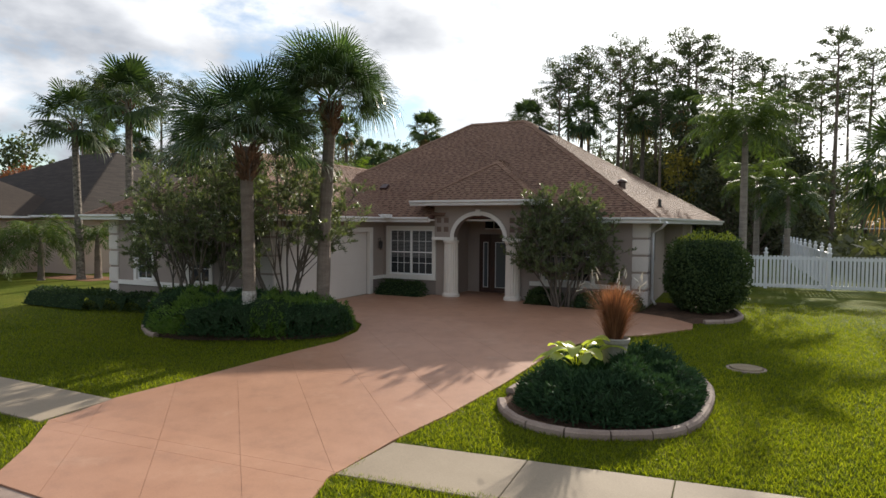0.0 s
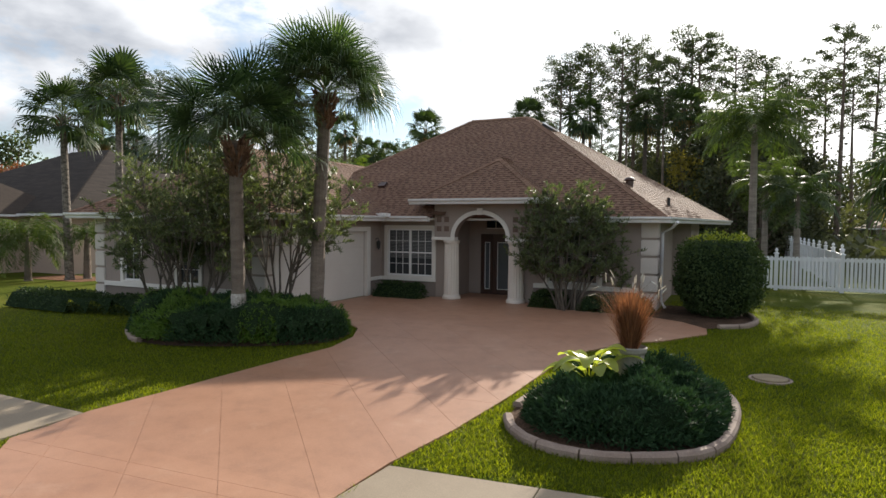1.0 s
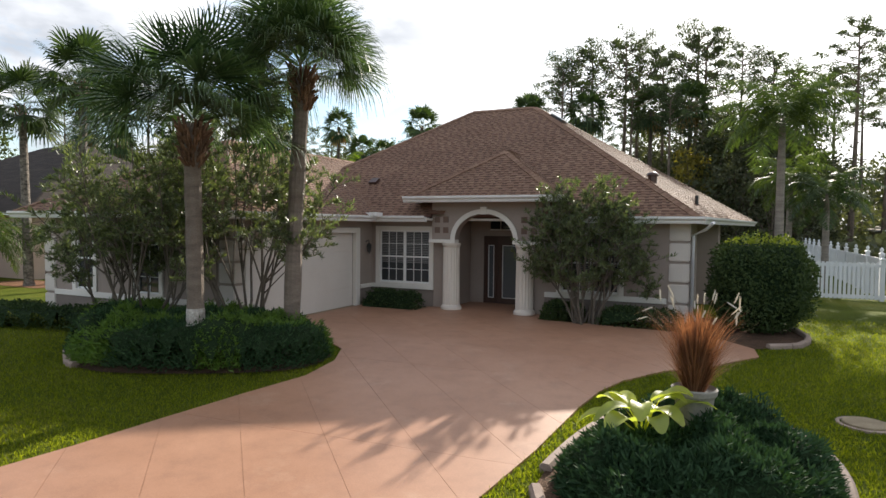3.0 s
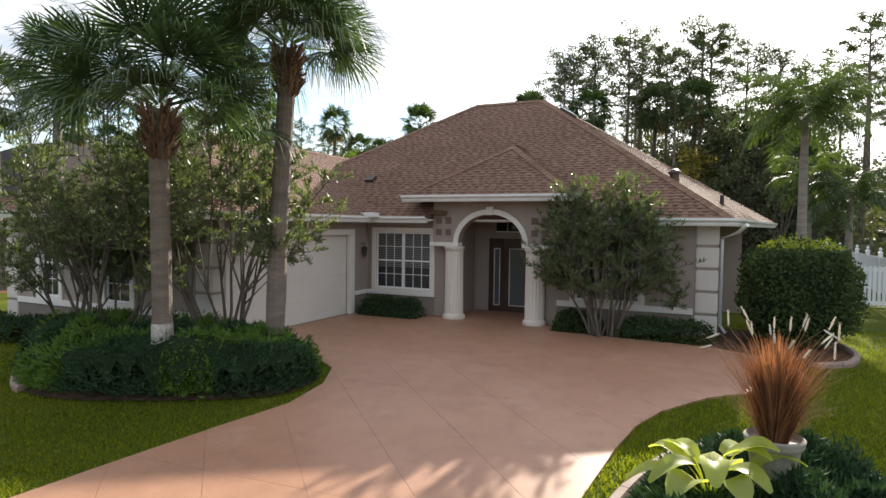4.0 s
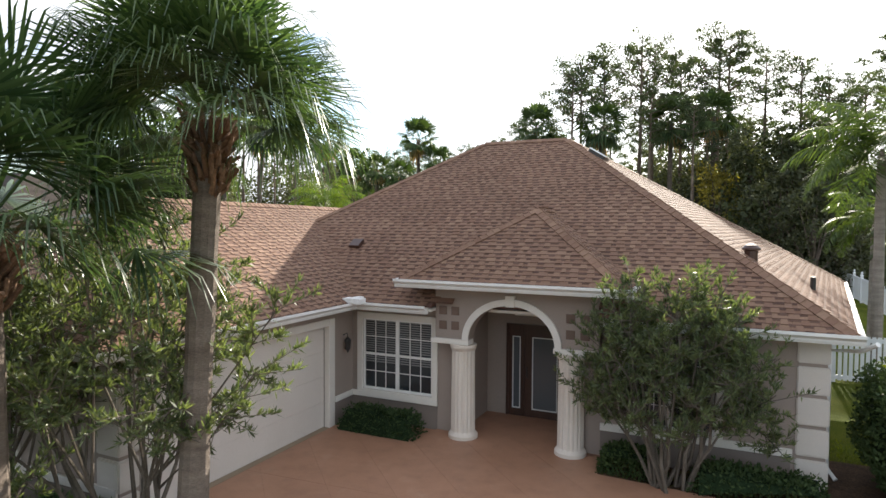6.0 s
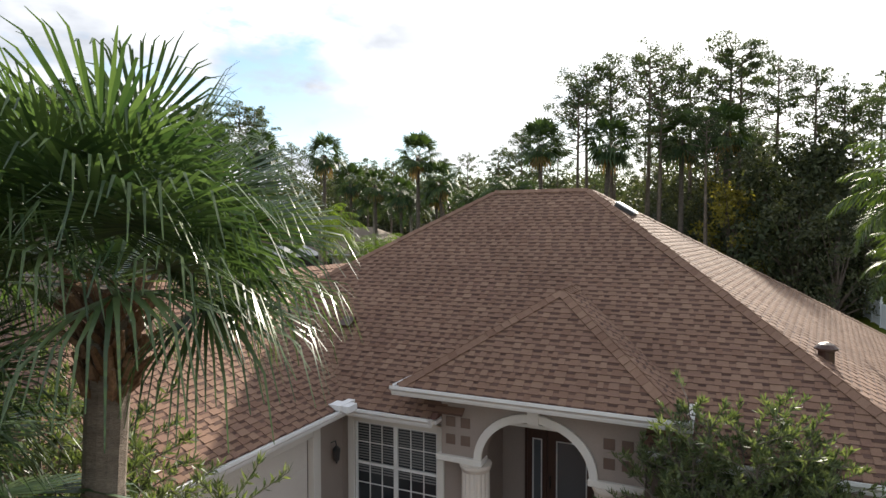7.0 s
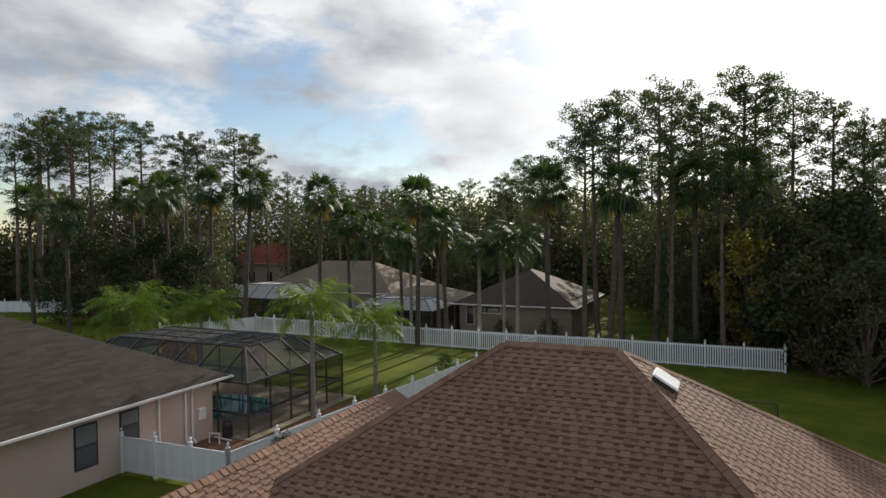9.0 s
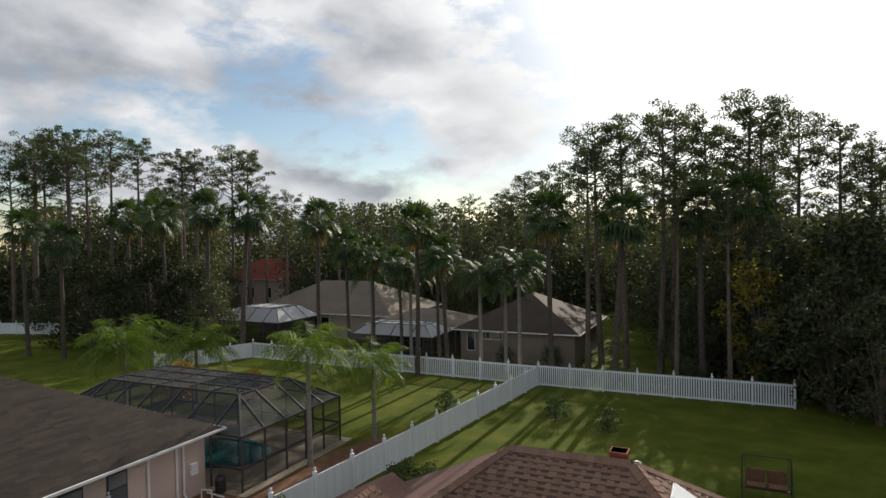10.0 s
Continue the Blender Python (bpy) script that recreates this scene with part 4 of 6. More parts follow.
def fan_frond(rng, base, az, el, petiole, rad, segs=26, droop=0.35, spread=2.05, wide=1.0):
    """One fan leaf: a stalk and pleated fingers with hanging tips. Quads."""
    f = np.array([math.cos(el) * math.cos(az), math.cos(el) * math.sin(az), math.sin(el)])
    s = np.array([-math.sin(az), math.cos(az), 0.0])
    u = np.cross(f, s)
    roll = rng.uniform(-0.5, 0.5)
    s, u = s * math.cos(roll) + u * math.sin(roll), u * math.cos(roll) - s * math.sin(roll)
    hub = base + f * petiole + np.array([0, 0, -0.10 * petiole * max(0, 1 - el)])
    V, F = [], []
    w = 0.016
    V += [base - s * w * 1.6, base + s * w * 1.6, hub + s * w, hub - s * w]
    F.append((0, 1, 2, 3))
    dth = 2 * spread / segs
    for i in range(segs):
        th = -spread + (i + 0.5) * dth
        L = rad * (0.72 + 0.28 * math.cos(th * 0.8)) * rng.uniform(0.92, 1.05)
        d = f * math.cos(th) + s * math.sin(th) - u * 0.22 * (abs(th) / spread) * 1.2
        d /= np.linalg.norm(d)
        side = -f * math.sin(th) + s * math.cos(th)
        fold = u * (0.03 if i % 2 else -0.03) * rad
        dr = droop * rng.uniform(0.6, 1.5)
        p1 = hub + d * L * 0.5 + fold * 0.6 + np.array([0, 0, -0.04 * L])
        p2 = hub + d * L * 0.80 + fold * 0.5 + np.array([0, 0, -dr * 0.30 * L])
        p3 = hub + d * L * (1.0 - 0.12 * dr) + np.array([0, 0, -dr * 0.85 * L])
        wm = L * 0.5 * dth * 0.46 * wide
        n = len(V)
        V += [hub + side * 0.004, hub - side * 0.004, p1 - side * wm, p1 + side * wm, p2 - side * wm * 0.5, p2 + side * wm * 0.5, p3 - side * 0.003, p3 + side * 0.003]
        F += [(n, n + 1, n + 2, n + 3), (n + 3, n + 2, n + 4, n + 5), (n + 5, n + 4, n + 6, n + 7)]
    return np.array(V), np.array(F)


def palm_trunk(bm, pts, r0, r1, rings=30, seed=0):
    rr = random.Random(seed)
    P, rad = [], []
    A = [Vector(p) for p in pts]
    for i in range(rings + 1):
        t = i / rings * (len(A) - 1)
        k = min(int(t), len(A) - 2)
        P.append(A[k].lerp(A[k + 1], t - k))
        rad.append((r0 + (r1 - r0) * i / rings) * rr.uniform(0.96, 1.05) * (1.25 if i == 0 else 1.0))
    tube(bm, P, rad, 12)


def fan_palm(name, label, x, y, pts, r0, r1, fronds, petiole, rad, seed, segs=26, droop=0.35, boots=0, skirt=0, dead=0, mat=None, low=-0.7, high=1.45, group="", whitebase=0.0, wide=1.0, bark=None):
    """A fan palm: trunk, leaf bases, live crown and hanging dry leaves. pts: the trunk's line from the ground."""
    rng = np.random.default_rng(seed)
    t = thing(name, label, "palm tree", x, y, gz(y), group)
    bm = bmesh.new()
    palm_trunk(bm, [(p[0] - x, p[1] - y, p[2] - gz(y)) for p in pts], r0, r1, 34, seed)
    part("trunk", bm, bark or PALMBARK, t)
    top = np.array([pts[-1][0] - x, pts[-1][1] - y, pts[-1][2] - gz(y)])
    if whitebase:
        bm = bmesh.new()
        A = [Vector((p[0] - x, p[1] - y, p[2] - gz(y))) for p in pts[:2]]
        d = (A[1] - A[0]).normalized()
        tube(bm, [A[0] + d * (whitebase - 0.5 + 0.5 * k / 8) for k in range(9)], [r0 * 1.04 * (1.0 if k < 8 else 0.97) + 0.004 * (k % 2) for k in range(9)], 12)
        part("lichen_patch", bm, WHITEBARK, t, "pale lichen-covered trunk base")
    if boots:
        bm = bmesh.new()
        rr = random.Random(seed)
        for i in range(boots):
            a = i * 2.4 + rr.uniform(-0.4, 0.4)
            h = -0.72 + 0.72 * i / boots + rr.uniform(-0.05, 0.05)
            rad_b = r1 * (1.0 + 0.3 * (i / boots))
            c = Vector(top) + Vector((math.cos(a) * rad_b, math.sin(a) * rad_b, h))
            o = Vector((math.cos(a), math.sin(a), 0))
            out, lift = rr.uniform(0.06, 0.2), rr.uniform(0.06, 0.2)
            tube(bm, [c - o * 0.06 - Vector((0, 0, 0.09)), c + o * 0.04, c + o * out + Vector((0, 0, lift))], [0.034, rr.uniform(0.026, 0.036), rr.uniform(0.012, 0.024)], 5)
        part("leaf_base", bm, BOOT, t, "brown cut leaf bases")
    items = []
    for i in range(fronds):
        q = (i + 0.5) / fronds
        el = high + (low - high) * q ** 0.85 + rng.uniform(-0.12, 0.12)
        az = i * 2.39996 + rng.uniform(-0.2, 0.2)
        b = top + np.array([0, 0, 0.25 * (1 - q)]) + np.array([math.cos(az), math.sin(az), 0]) * 0.1
        items.append(fan_frond(rng, b, az, el, petiole * rng.uniform(0.85, 1.1), rad * rng.uniform(0.88, 1.08), segs, droop * (0.6 + 0.9 * q), 2.05, wide))
    data_part("crown", *join(items), mat or PALMLEAF, t)
    if dead:
        items = []
        for i in range(dead):
            az = i * 2.1 + 0.4
            items.append(fan_frond(rng, top + np.array([math.cos(az), math.sin(az), -0.3]) * 0.2, az, -1.15 + rng.uniform(-0.2, 0.2), petiole * 0.8, rad * 0.75, max(8, segs - 8), 0.5, 1.6))
        data_part("dry_leaves", *join(items), DEADLEAF, t, "dry hanging leaves")
    return t


def feather_palm(name, label, x, y, h, seed, fronds=16, length=2.2, r0=0.16, mat=None, lean=(0, 0), group="", droop=1.0, leaflets=52, lw=0.052):
    """A palm with arching feather leaves."""
    rng = np.random.default_rng(seed)
    t = thing(name, label, "palm tree", x, y, gz(y), group)
    bm = bmesh.new()
    palm_trunk(bm, [(0, 0, 0), (lean[0] * 0.4, lean[1] * 0.4, h * 0.5), (lean[0], lean[1], h)], r0, r0 * 0.75, 20, seed)
    part("trunk", bm, GREYBARK if h > 3 else PALMBARK, t)
    bm = bmesh.new()
    tube(bm, [(lean[0], lean[1], h - 0.1), (lean[0], lean[1], h + 0.35), (lean[0], lean[1], h + 0.7)], [r0 * 0.8, r0 * 0.62, r0 * 0.3], 10)
    part("crownshaft", bm, PALMBARK, t)
    C, D, W, LL = [], [], [], []
    rach = []
    for i in range(fronds):
        az = i * 2.39996 + rng.uniform(-0.2, 0.2)
        q = (i + 0.5) / fronds
        el0 = 1.5 - 1.5 * q
        p = np.array([lean[0], lean[1], h + 0.5])
        L = length * rng.uniform(0.85, 1.1)
        n = leaflets
        pts = [p]
        for k in range(n):
            s = (k + 0.5) / n
            el = max(-1.45, el0 - droop * (1.75 + 0.3 * q) * s ** 1.25)
            d = np.array([math.cos(el) * math.cos(az), math.cos(el) * math.sin(az), math.sin(el)])
            p = p + d * L / n
            pts.append(p)
            side = np.array([-math.sin(az), math.cos(az), 0])
            if s > 0.12:
                for sg in (1, -1):
                    dd = side * sg * rng.uniform(0.45, 1.0) + d * 0.45 + np.array([0, 0, -0.5 + rng.uniform(-0.5, 0.5)])
                    C.append(p), D.append(dd), W.append(d), LL.append(length * rng.uniform(0.22, 0.33) * math.sin(math.pi * min(1, s * 0.85 + 0.15)) + 0.1)
        for a, b in zip(pts, pts[1:]):
            rach.append((a, b))
    V1, F1 = leaf_quads(C, unit(np.array(D)), unit(np.array(W)), np.array(LL), lw)
    V2, F2 = [], []
    for a, b in rach:
        k = len(V2)
        V2 += [a + (0, 0, 0.012), a - (0, 0, 0.012), b - (0, 0, 0.012), b + (0, 0, 0.012)]
        F2.append((k, k + 1, k + 2, k + 3))
    data_part("crown", *join([(V1, F1), (V2, F2)]), mat or QUEENLEAF, t)
    return t


def pine(name, label, h, seed, crown=0.42, width=3.0, clumps=32, per=100, leafl=0.29, group="pines behind the houses"):
    rng = np.random.default_rng(seed)
    t = thing(name, label, "pine tree", 0, 0, 0, group)
    bm = bmesh.new()
    lean = rng.uniform(-0.4, 0.4, 2)
    def axis(z):
        s = z / h
        return Vector((lean[0] * s + 0.15 * math.sin(3 * s + seed), lean[1] * s, z))
    tube(bm, [axis(h * 0.945 * k / 8) for k in range(9)], [0.22 * (1 - 0.8 * k / 8) * h / 16 for k in range(9)], 7)
    C, D = [], []
    for i in range(clumps):
        q = (i + 0.5) / clumps
        z = h * (1 - crown) + h * crown * 0.93 * q ** 0.85
        az = i * 2.39996 + rng.uniform(-0.5, 0.5)
        reach = width * max(0.16, (1 - abs((q - 0.3) / 0.74) ** 2.2)) ** 0.6 * rng.uniform(0.55, 1.08)
        a = axis(z * 0.97)
        b = a + Vector((math.cos(az) * reach, math.sin(az) * reach, reach * rng.uniform(0.15, 0.5) + 0.3))
        m = a.lerp(b, 0.55) - Vector((0, 0, 0.10 * reach))
        tube(bm, [a, m, b], [0.05 * h / 16, 0.035 * h / 16, 0.012], 4, False)
        for s in (1.0, 0.8, 0.58)[:3 if reach > 1.2 else 2]:
            c = np.array(m.lerp(b, (s - 0.5) * 2)) + rng.normal(size=3) * (0.28, 0.28, 0.16) * (width / 3)
            r = rng.uniform(0.55, 1.0) * width * 0.15
            n = int(per * 0.5 * rng.uniform(0.7, 1.3))
            off = unit(rng.normal(size=(n, 3))) * r * rng.random((n, 1)) ** 0.4 * np.array([1.15, 1.15, 0.62])
            C.append(c + off)
            D.append(unit(off * 0.7 + rng.normal(size=(n, 3)) * 0.45 * r + (0, 0, 0.3 * r)))
    for i in range(5):   # dead snags below the crown
        z = h * (0.35 + 0.3 * rng.random())
        az = rng.uniform(0, 6.28)
        a = axis(z)
        tube(bm, [a, a + Vector((math.cos(az), math.sin(az), 0.3)) * rng.uniform(0.5, 1.3)], [0.03, 0.008], 3, False)
    part("trunk", bm, PINEBARK, t)
    C, D = np.concatenate(C), np.concatenate(D)
    data_part("crown", *leaf_quads(C, D, across(D, rng), rng.uniform(0.6, 1.2, len(C)) * leafl * 0.8, leafl * 0.33), PINENEEDLE, t)
    return t


def broadleaf(name, label, h, w, seed, leaves=2600, size=0.34, mat=None, category="tree", trunk=True, base=0.1, group=""):
    """A bushy tree or shrub: limbs and many leaf clumps with gaps."""
    rng = np.random.default_rng(seed)
    t = thing(name, label, category, 0, 0, 0, group)
    bm = bmesh.new()
    C = []
    clumps = 22
    for i in range(clumps):
        az = i * 2.39996
        q = (i + 0.5) / clumps
        z = h * (base + (0.95 - base) * q)
        reach = w * math.sin(math.pi * (0.25 + 0.65 * q)) * rng.uniform(0.35, 1.0)
        b = np.array([math.cos(az) * reach, math.sin(az) * reach, z])
        tube(bm, [(0, 0, z * 0.25), (b[0] * 0.5, b[1] * 0.5, z * 0.7), tuple(b)], [0.02 * h * 0.5, 0.012 * h * 0.5, 0.01], 4, False)
        r = w * rng.uniform(0.28, 0.48)
        n = leaves // clumps
        C.append(b + unit(rng.normal(size=(n, 3))) * r * rng.uniform(0.35, 1.0, (n, 1)) * (1, 1, 0.75))
    tube(bm, [(0, 0, 0), (0.05, 0, h * 0.3), (0, 0.05, h * 0.7)], [0.03 * h, 0.022 * h, 0.008 * h], 7)
    part("trunk" if trunk else "woody_frame", bm, PINEBARK, t)
    C = np.concatenate(C)
    C[:, 2] = np.maximum(C[:, 2], 0.02)
    D = rand_dirs(rng, len(C), -0.2)
    data_part("crown" if trunk else "foliage", *leaf_quads(C, D, across(D, rng), rng.uniform(0.6, 1.3, len(C)) * size, size * 0.55), mat or WOODLEAF, t)
    return t


def oleander(label, x, y, h, w, seed, stems=16, leaves=5200, flat=1.0, lean=(0, 0), low=0.34):
    """A multi-stemmed shrub whose narrow leaves stand in tufts at the branch ends."""
    rng = np.random.default_rng(seed)
    t = thing("oleander", label, "shrub", x, y, gz(y))
    bm = bmesh.new()
    tips, ends = [], []
    for i in range(stems):
        e = math.asin((i + 0.5) / stems)
        az = i * 2.39996 + rng.uniform(-0.3, 0.3)
        out = w * math.cos(e) ** 0.7 * rng.uniform(0.8, 1.1)
        ends.append((az % 6.2832, Vector((math.cos(az) * out + lean[0], math.sin(az) * out * flat + lean[1], h * (low + (1 - low) * math.sin(e) ** 0.8) * rng.uniform(0.9, 1.03)))))
    ends.sort(key=lambda q: q[0])
    for g in range(0, stems, 3):
        trio = [q[1] for q in ends[g:g + 3]]
        mean = sum(trio, Vector()) / len(trio)
        foot = Vector((mean.x * 0.16 + rng.normal() * 0.07, mean.y * 0.16 + rng.normal() * 0.07, 0))
        fork = Vector((mean.x * 0.42 + rng.normal() * 0.12, mean.y * 0.42 + rng.normal() * 0.12, h * rng.uniform(0.2, 0.34)))
        tube(bm, [foot, foot.lerp(fork, 0.5) + Vector((*rng.normal(size=2) * 0.05, 0.05)), fork], [0.034, 0.03, 0.024], 6, False)
        for top in trio:
            mid = fork.lerp(top, 0.5) + Vector((*rng.normal(size=2) * 0.12, 0.10 * h * rng.uniform(-0.3, 1.0)))
            tube(bm, [fork, mid, top], [0.02, 0.014, 0.006], 5, False)
            for k in range(20):
                s = rng.uniform(0.0, 1.0)
                p = mid.lerp(top, s)
                q = p + Vector((*rng.normal(size=2) * 0.15 * w, rng.uniform(-0.05, 0.11) * h))
                tube(bm, [p, q], [0.008, 0.004], 3, False)
                tips.append((np.array(p), np.array(q)))
    part("woody_frame", bm, STEM, t)
    C, D = [], []
    per = leaves // len(tips)
    for p, q in tips:
        s = rng.random((per, 1)) ** 0.35
        C.append(p + (q - p) * s)
        D.append(unit((q - p) / max(np.linalg.norm(q - p), 0.01) * 0.6 + rng.normal(size=(per, 3)) * 0.55 + (0, 0, 0.5)))
    C, D = np.concatenate(C), np.concatenate(D)
    data_part("foliage", *leaf_quads(C, D, across(D, rng), rng.uniform(0.085, 0.15, len(C)), 0.025), OLEANDER, t)
    return t


def mound(name, label, category, ring, h, seed, n, mat, spike=0.11, core=True, wid=0.035, prof=0.35, lump=0.22, up=0.9, accent=None):
    """Low planting inside a ring of plan points: a dark core and many shoots."""
    rng = np.random.default_rng(seed)
    cx, cy = sum(p[0] for p in ring) / len(ring), sum(p[1] for p in ring) / len(ring)
    z0 = gz(cy)
    t = thing(name, label, category, cx, cy, z0)
    A = np.array(ring) - (cx, cy)
    def edge(x, y):
        a, b = A, np.roll(A, -1, 0)
        ab = b - a
        s = np.clip((((x, y) - a) * ab).sum(1) / (ab ** 2).sum(1), 0, 1)
        return np.min(np.hypot(*(a + ab * s[:, None] - (x, y)).T))
    def top(x, y):
        e = min(1.0, edge(x, y) / prof)
        return h * (1 - (1 - e) ** 2) ** 0.5 * (1 - lump + 2 * lump * noise.noise((x * 1.7, y * 1.7, seed)) + 0.9 * lump * noise.noise((x * 4.5, y * 4.5, seed)))
    P = [tuple(p) for p in A]
    x0, x1, y0, y1 = A[:, 0].min(), A[:, 0].max(), A[:, 1].min(), A[:, 1].max()
    # sheet below the shoots, coloured dark as the shaded inside
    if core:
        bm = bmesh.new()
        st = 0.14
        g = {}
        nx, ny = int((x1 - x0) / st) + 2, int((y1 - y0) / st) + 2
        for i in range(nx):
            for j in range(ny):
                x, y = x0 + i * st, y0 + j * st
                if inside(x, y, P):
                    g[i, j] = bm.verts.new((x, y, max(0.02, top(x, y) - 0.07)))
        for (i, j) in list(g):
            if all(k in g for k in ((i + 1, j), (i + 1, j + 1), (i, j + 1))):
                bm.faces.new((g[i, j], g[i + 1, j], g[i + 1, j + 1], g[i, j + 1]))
        part("shade_core", bm, SHADECORE, t)
    C, D, acc = [], [], []
    while len(C) < n:
        x, y = rng.uniform(x0, x1), rng.uniform(y0, y1)
        if not inside(x, y, P):
            continue
        T = top(x, y)
        e = edge(x, y)
        d = rng.normal(size=3) * 0.55 + (0, 0, up)
        if e < prof:
            d += np.array([x, y, 0]) / max(0.2, math.hypot(x, y)) * 0.8
            z = T * rng.uniform(0.05, 1.0)
        else:
            z = T * rng.uniform(0.8, 1.0)
        C.append((x, y, z))
        D.append(d)
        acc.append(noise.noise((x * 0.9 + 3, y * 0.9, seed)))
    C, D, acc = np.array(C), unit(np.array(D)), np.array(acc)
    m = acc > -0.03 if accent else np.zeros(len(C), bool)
    L = rng.uniform(0.7, 1.4, len(C)) * spike
    data_part("foliage", *leaf_quads(C[~m], D[~m], across(D[~m], rng), L[~m], wid), mat, t)
    # noise-picked patches of shoots wear the sunlit colour
    if m.any():
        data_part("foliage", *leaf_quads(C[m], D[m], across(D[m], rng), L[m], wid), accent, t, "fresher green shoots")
    return t


def bed(label, ring, mat, rise=0.03):
    bm = bmesh.new()
    bm.faces.new([bm.verts.new((x, y, 0)) for x, y in ring])
    for y in (-5, -13):
        bmesh.ops.bisect_plane(bm, geom=bm.verts[:] + bm.edges[:] + bm.faces[:], plane_co=(0, y, 0), plane_no=(0, 1, 0))
    for v in bm.verts:
        v.co.z = gz(v.co.y) + rise
    return tagged(part("planting_bed", bm, mat), label, "planting bed", kind="structure")


def curbing(label, pts, closed, w=0.14, h=0.105, step=0.5):
    """Cast garden edging in short blocks along a line."""
    t = thing("garden_edging", label, "garden edging", 0, 0, 0)
    P = [Vector((x, y, 0)) for x, y in pts]
    if closed:
        P.append(P[0])
    run = [P[0]]
    for a, b in zip(P, P[1:]):
        n = max(1, int((b - a).length / 0.05))
        run += [a.lerp(b, (k + 1) / n) for k in range(n)]
    dist, cur, last = 0, [run[0]], run[0]
    for p in run[1:]:
        dist += (p - last).length
        last = p
        cur.append(p)
        if dist >= step:
            a, m, b = cur[0], cur[len(cur) // 2], cur[-1]
            bm = bmesh.new()
            prof = [(-w / 2, -0.04), (w / 2, -0.04), (w / 2, h * 0.55), (w * 0.28, h), (-w * 0.28, h), (-w / 2, h * 0.7)]
            rings = []
            for q, d in ((a + (b - a).normalized() * 0.006, m - a), (m, b - a), (b - (b - a).normalized() * 0.006, b - m)):
                s = Vector((-d.y, d.x, 0)).normalized()
                rings.append([bm.verts.new(q + s * u + Vector((0, 0, gz(q.y) + z))) for u, z in prof])
            for r0, r1 in zip(rings, rings[1:]):
                for k in range(6):
                    bm.faces.new((r0[k], r0[(k + 1) % 6], r1[(k + 1) % 6], r1[k]))
            bm.faces.new(rings[0])
            bm.faces.new(rings[-1][::-1])
            part("edging_block", bm, CURB, t)
            dist, cur = 0, [p]
    return t


# ---- front garden ----
BED = smooth_ring([(8.28, -10.2), (8.75, -10.85), (9.5, -11.02), (10.2, -10.8), (10.8, -10.35), (11.05, -9.5), (11.05, -8.3), (10.6, -7.4), (9.7, -7.05), (8.9, -7.4), (8.5, -8.3), (8.3, -9.3)], 5)
ISLAND = smooth_ring([(-2.7, -7.1), (-1.6, -8.6), (-0.1, -9.15), (1.3, -8.8), (2.7, -8.1), (3.3, -7.5), (3.25, -6.7), (2.7, -6.0), (1.4, -5.85), (0.2, -5.95), (-1.4, -6.1), (-2.4, -6.3)], 5)
bed("dark bark mulch under the round juniper bed", BED, MULCH)
curbing("cast concrete edging round the juniper bed", BED, True)
bed("dark bark mulch under the palm island", ISLAND, MULCH, 0.034)
curbing("curved concrete edging along the palm island", [(-2.95, -6.6), (-2.8, -7.1), (-2.35, -7.8), (-1.7, -8.5), (-0.9, -9.0), (-0.3, -9.15)], False)


def shrink(ring, f):
    cx, cy = sum(p[0] for p in ring) / len(ring), sum(p[1] for p in ring) / len(ring)
    return [(cx + (x - cx) * f, cy + (y - cy) * f) for x, y in ring]


mound("juniper_bed", "dense dark green spreading juniper in a round bed", "shrub", [(x + 0.06, y + 0.08) for x, y in shrink(BED, 0.91)], 0.56, 3, 30000, JUNIPER, 0.10, True, 0.026, 0.4, 0.32, 0.6)
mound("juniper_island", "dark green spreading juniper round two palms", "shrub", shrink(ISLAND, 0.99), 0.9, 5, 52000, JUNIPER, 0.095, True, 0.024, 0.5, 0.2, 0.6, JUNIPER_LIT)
HEDGE_RINGS = [
    ("low dark clipped hedge along the house wing", [(-8.3, -7.6), (-5.5, -7.6), (-2.9, -7.1), (-2.9, -6.3), (-5.5, -6.5), (-8.3, -6.6)], 0.55),
    ("low dark hedge below the front window", [(0.25, -0.95), (2.0, -0.95), (2.0, -0.25), (0.25, -0.25)], 0.58),
    ("low dark hedge beside the entry column", [(5.6, -0.85), (6.7, -0.9), (6.7, -0.2), (5.6, -0.2)], 0.55),
    ("low dark hedge at the house corner", [(7.1, -1.05), (9.0, -1.2), (9.1, -0.3), (7.1, -0.25)], 0.5),
]
for i, (lab, ring, hh) in enumerate(HEDGE_RINGS):
    mound("hedge", lab, "hedge", ring, hh, 20 + i, 5200 if i == 0 else 2600, HEDGELEAF, 0.07, True, 0.04, 0.22, 0.12, 0.5)
bed("bark mulch along the house front", [(5.62, -0.88), (7.4, -0.98), (9.0, -1.13), (9.9, -1.68), (10.5, -2.48), (11.3, -1.9), (11.6, -0.9), (11.5, 0.4), (11.2, 1.6), (9.15, 1.6), (9.15, -0.02), (5.62, -0.02)], MULCH, 0.02)
curbing("curved pale concrete edging by the big bush", [(10.75, -2.2), (11.3, -1.85), (11.55, -1.2), (11.62, -0.6), (11.5, 0.2), (11.3, 0.9)], False, 0.13, 0.10)


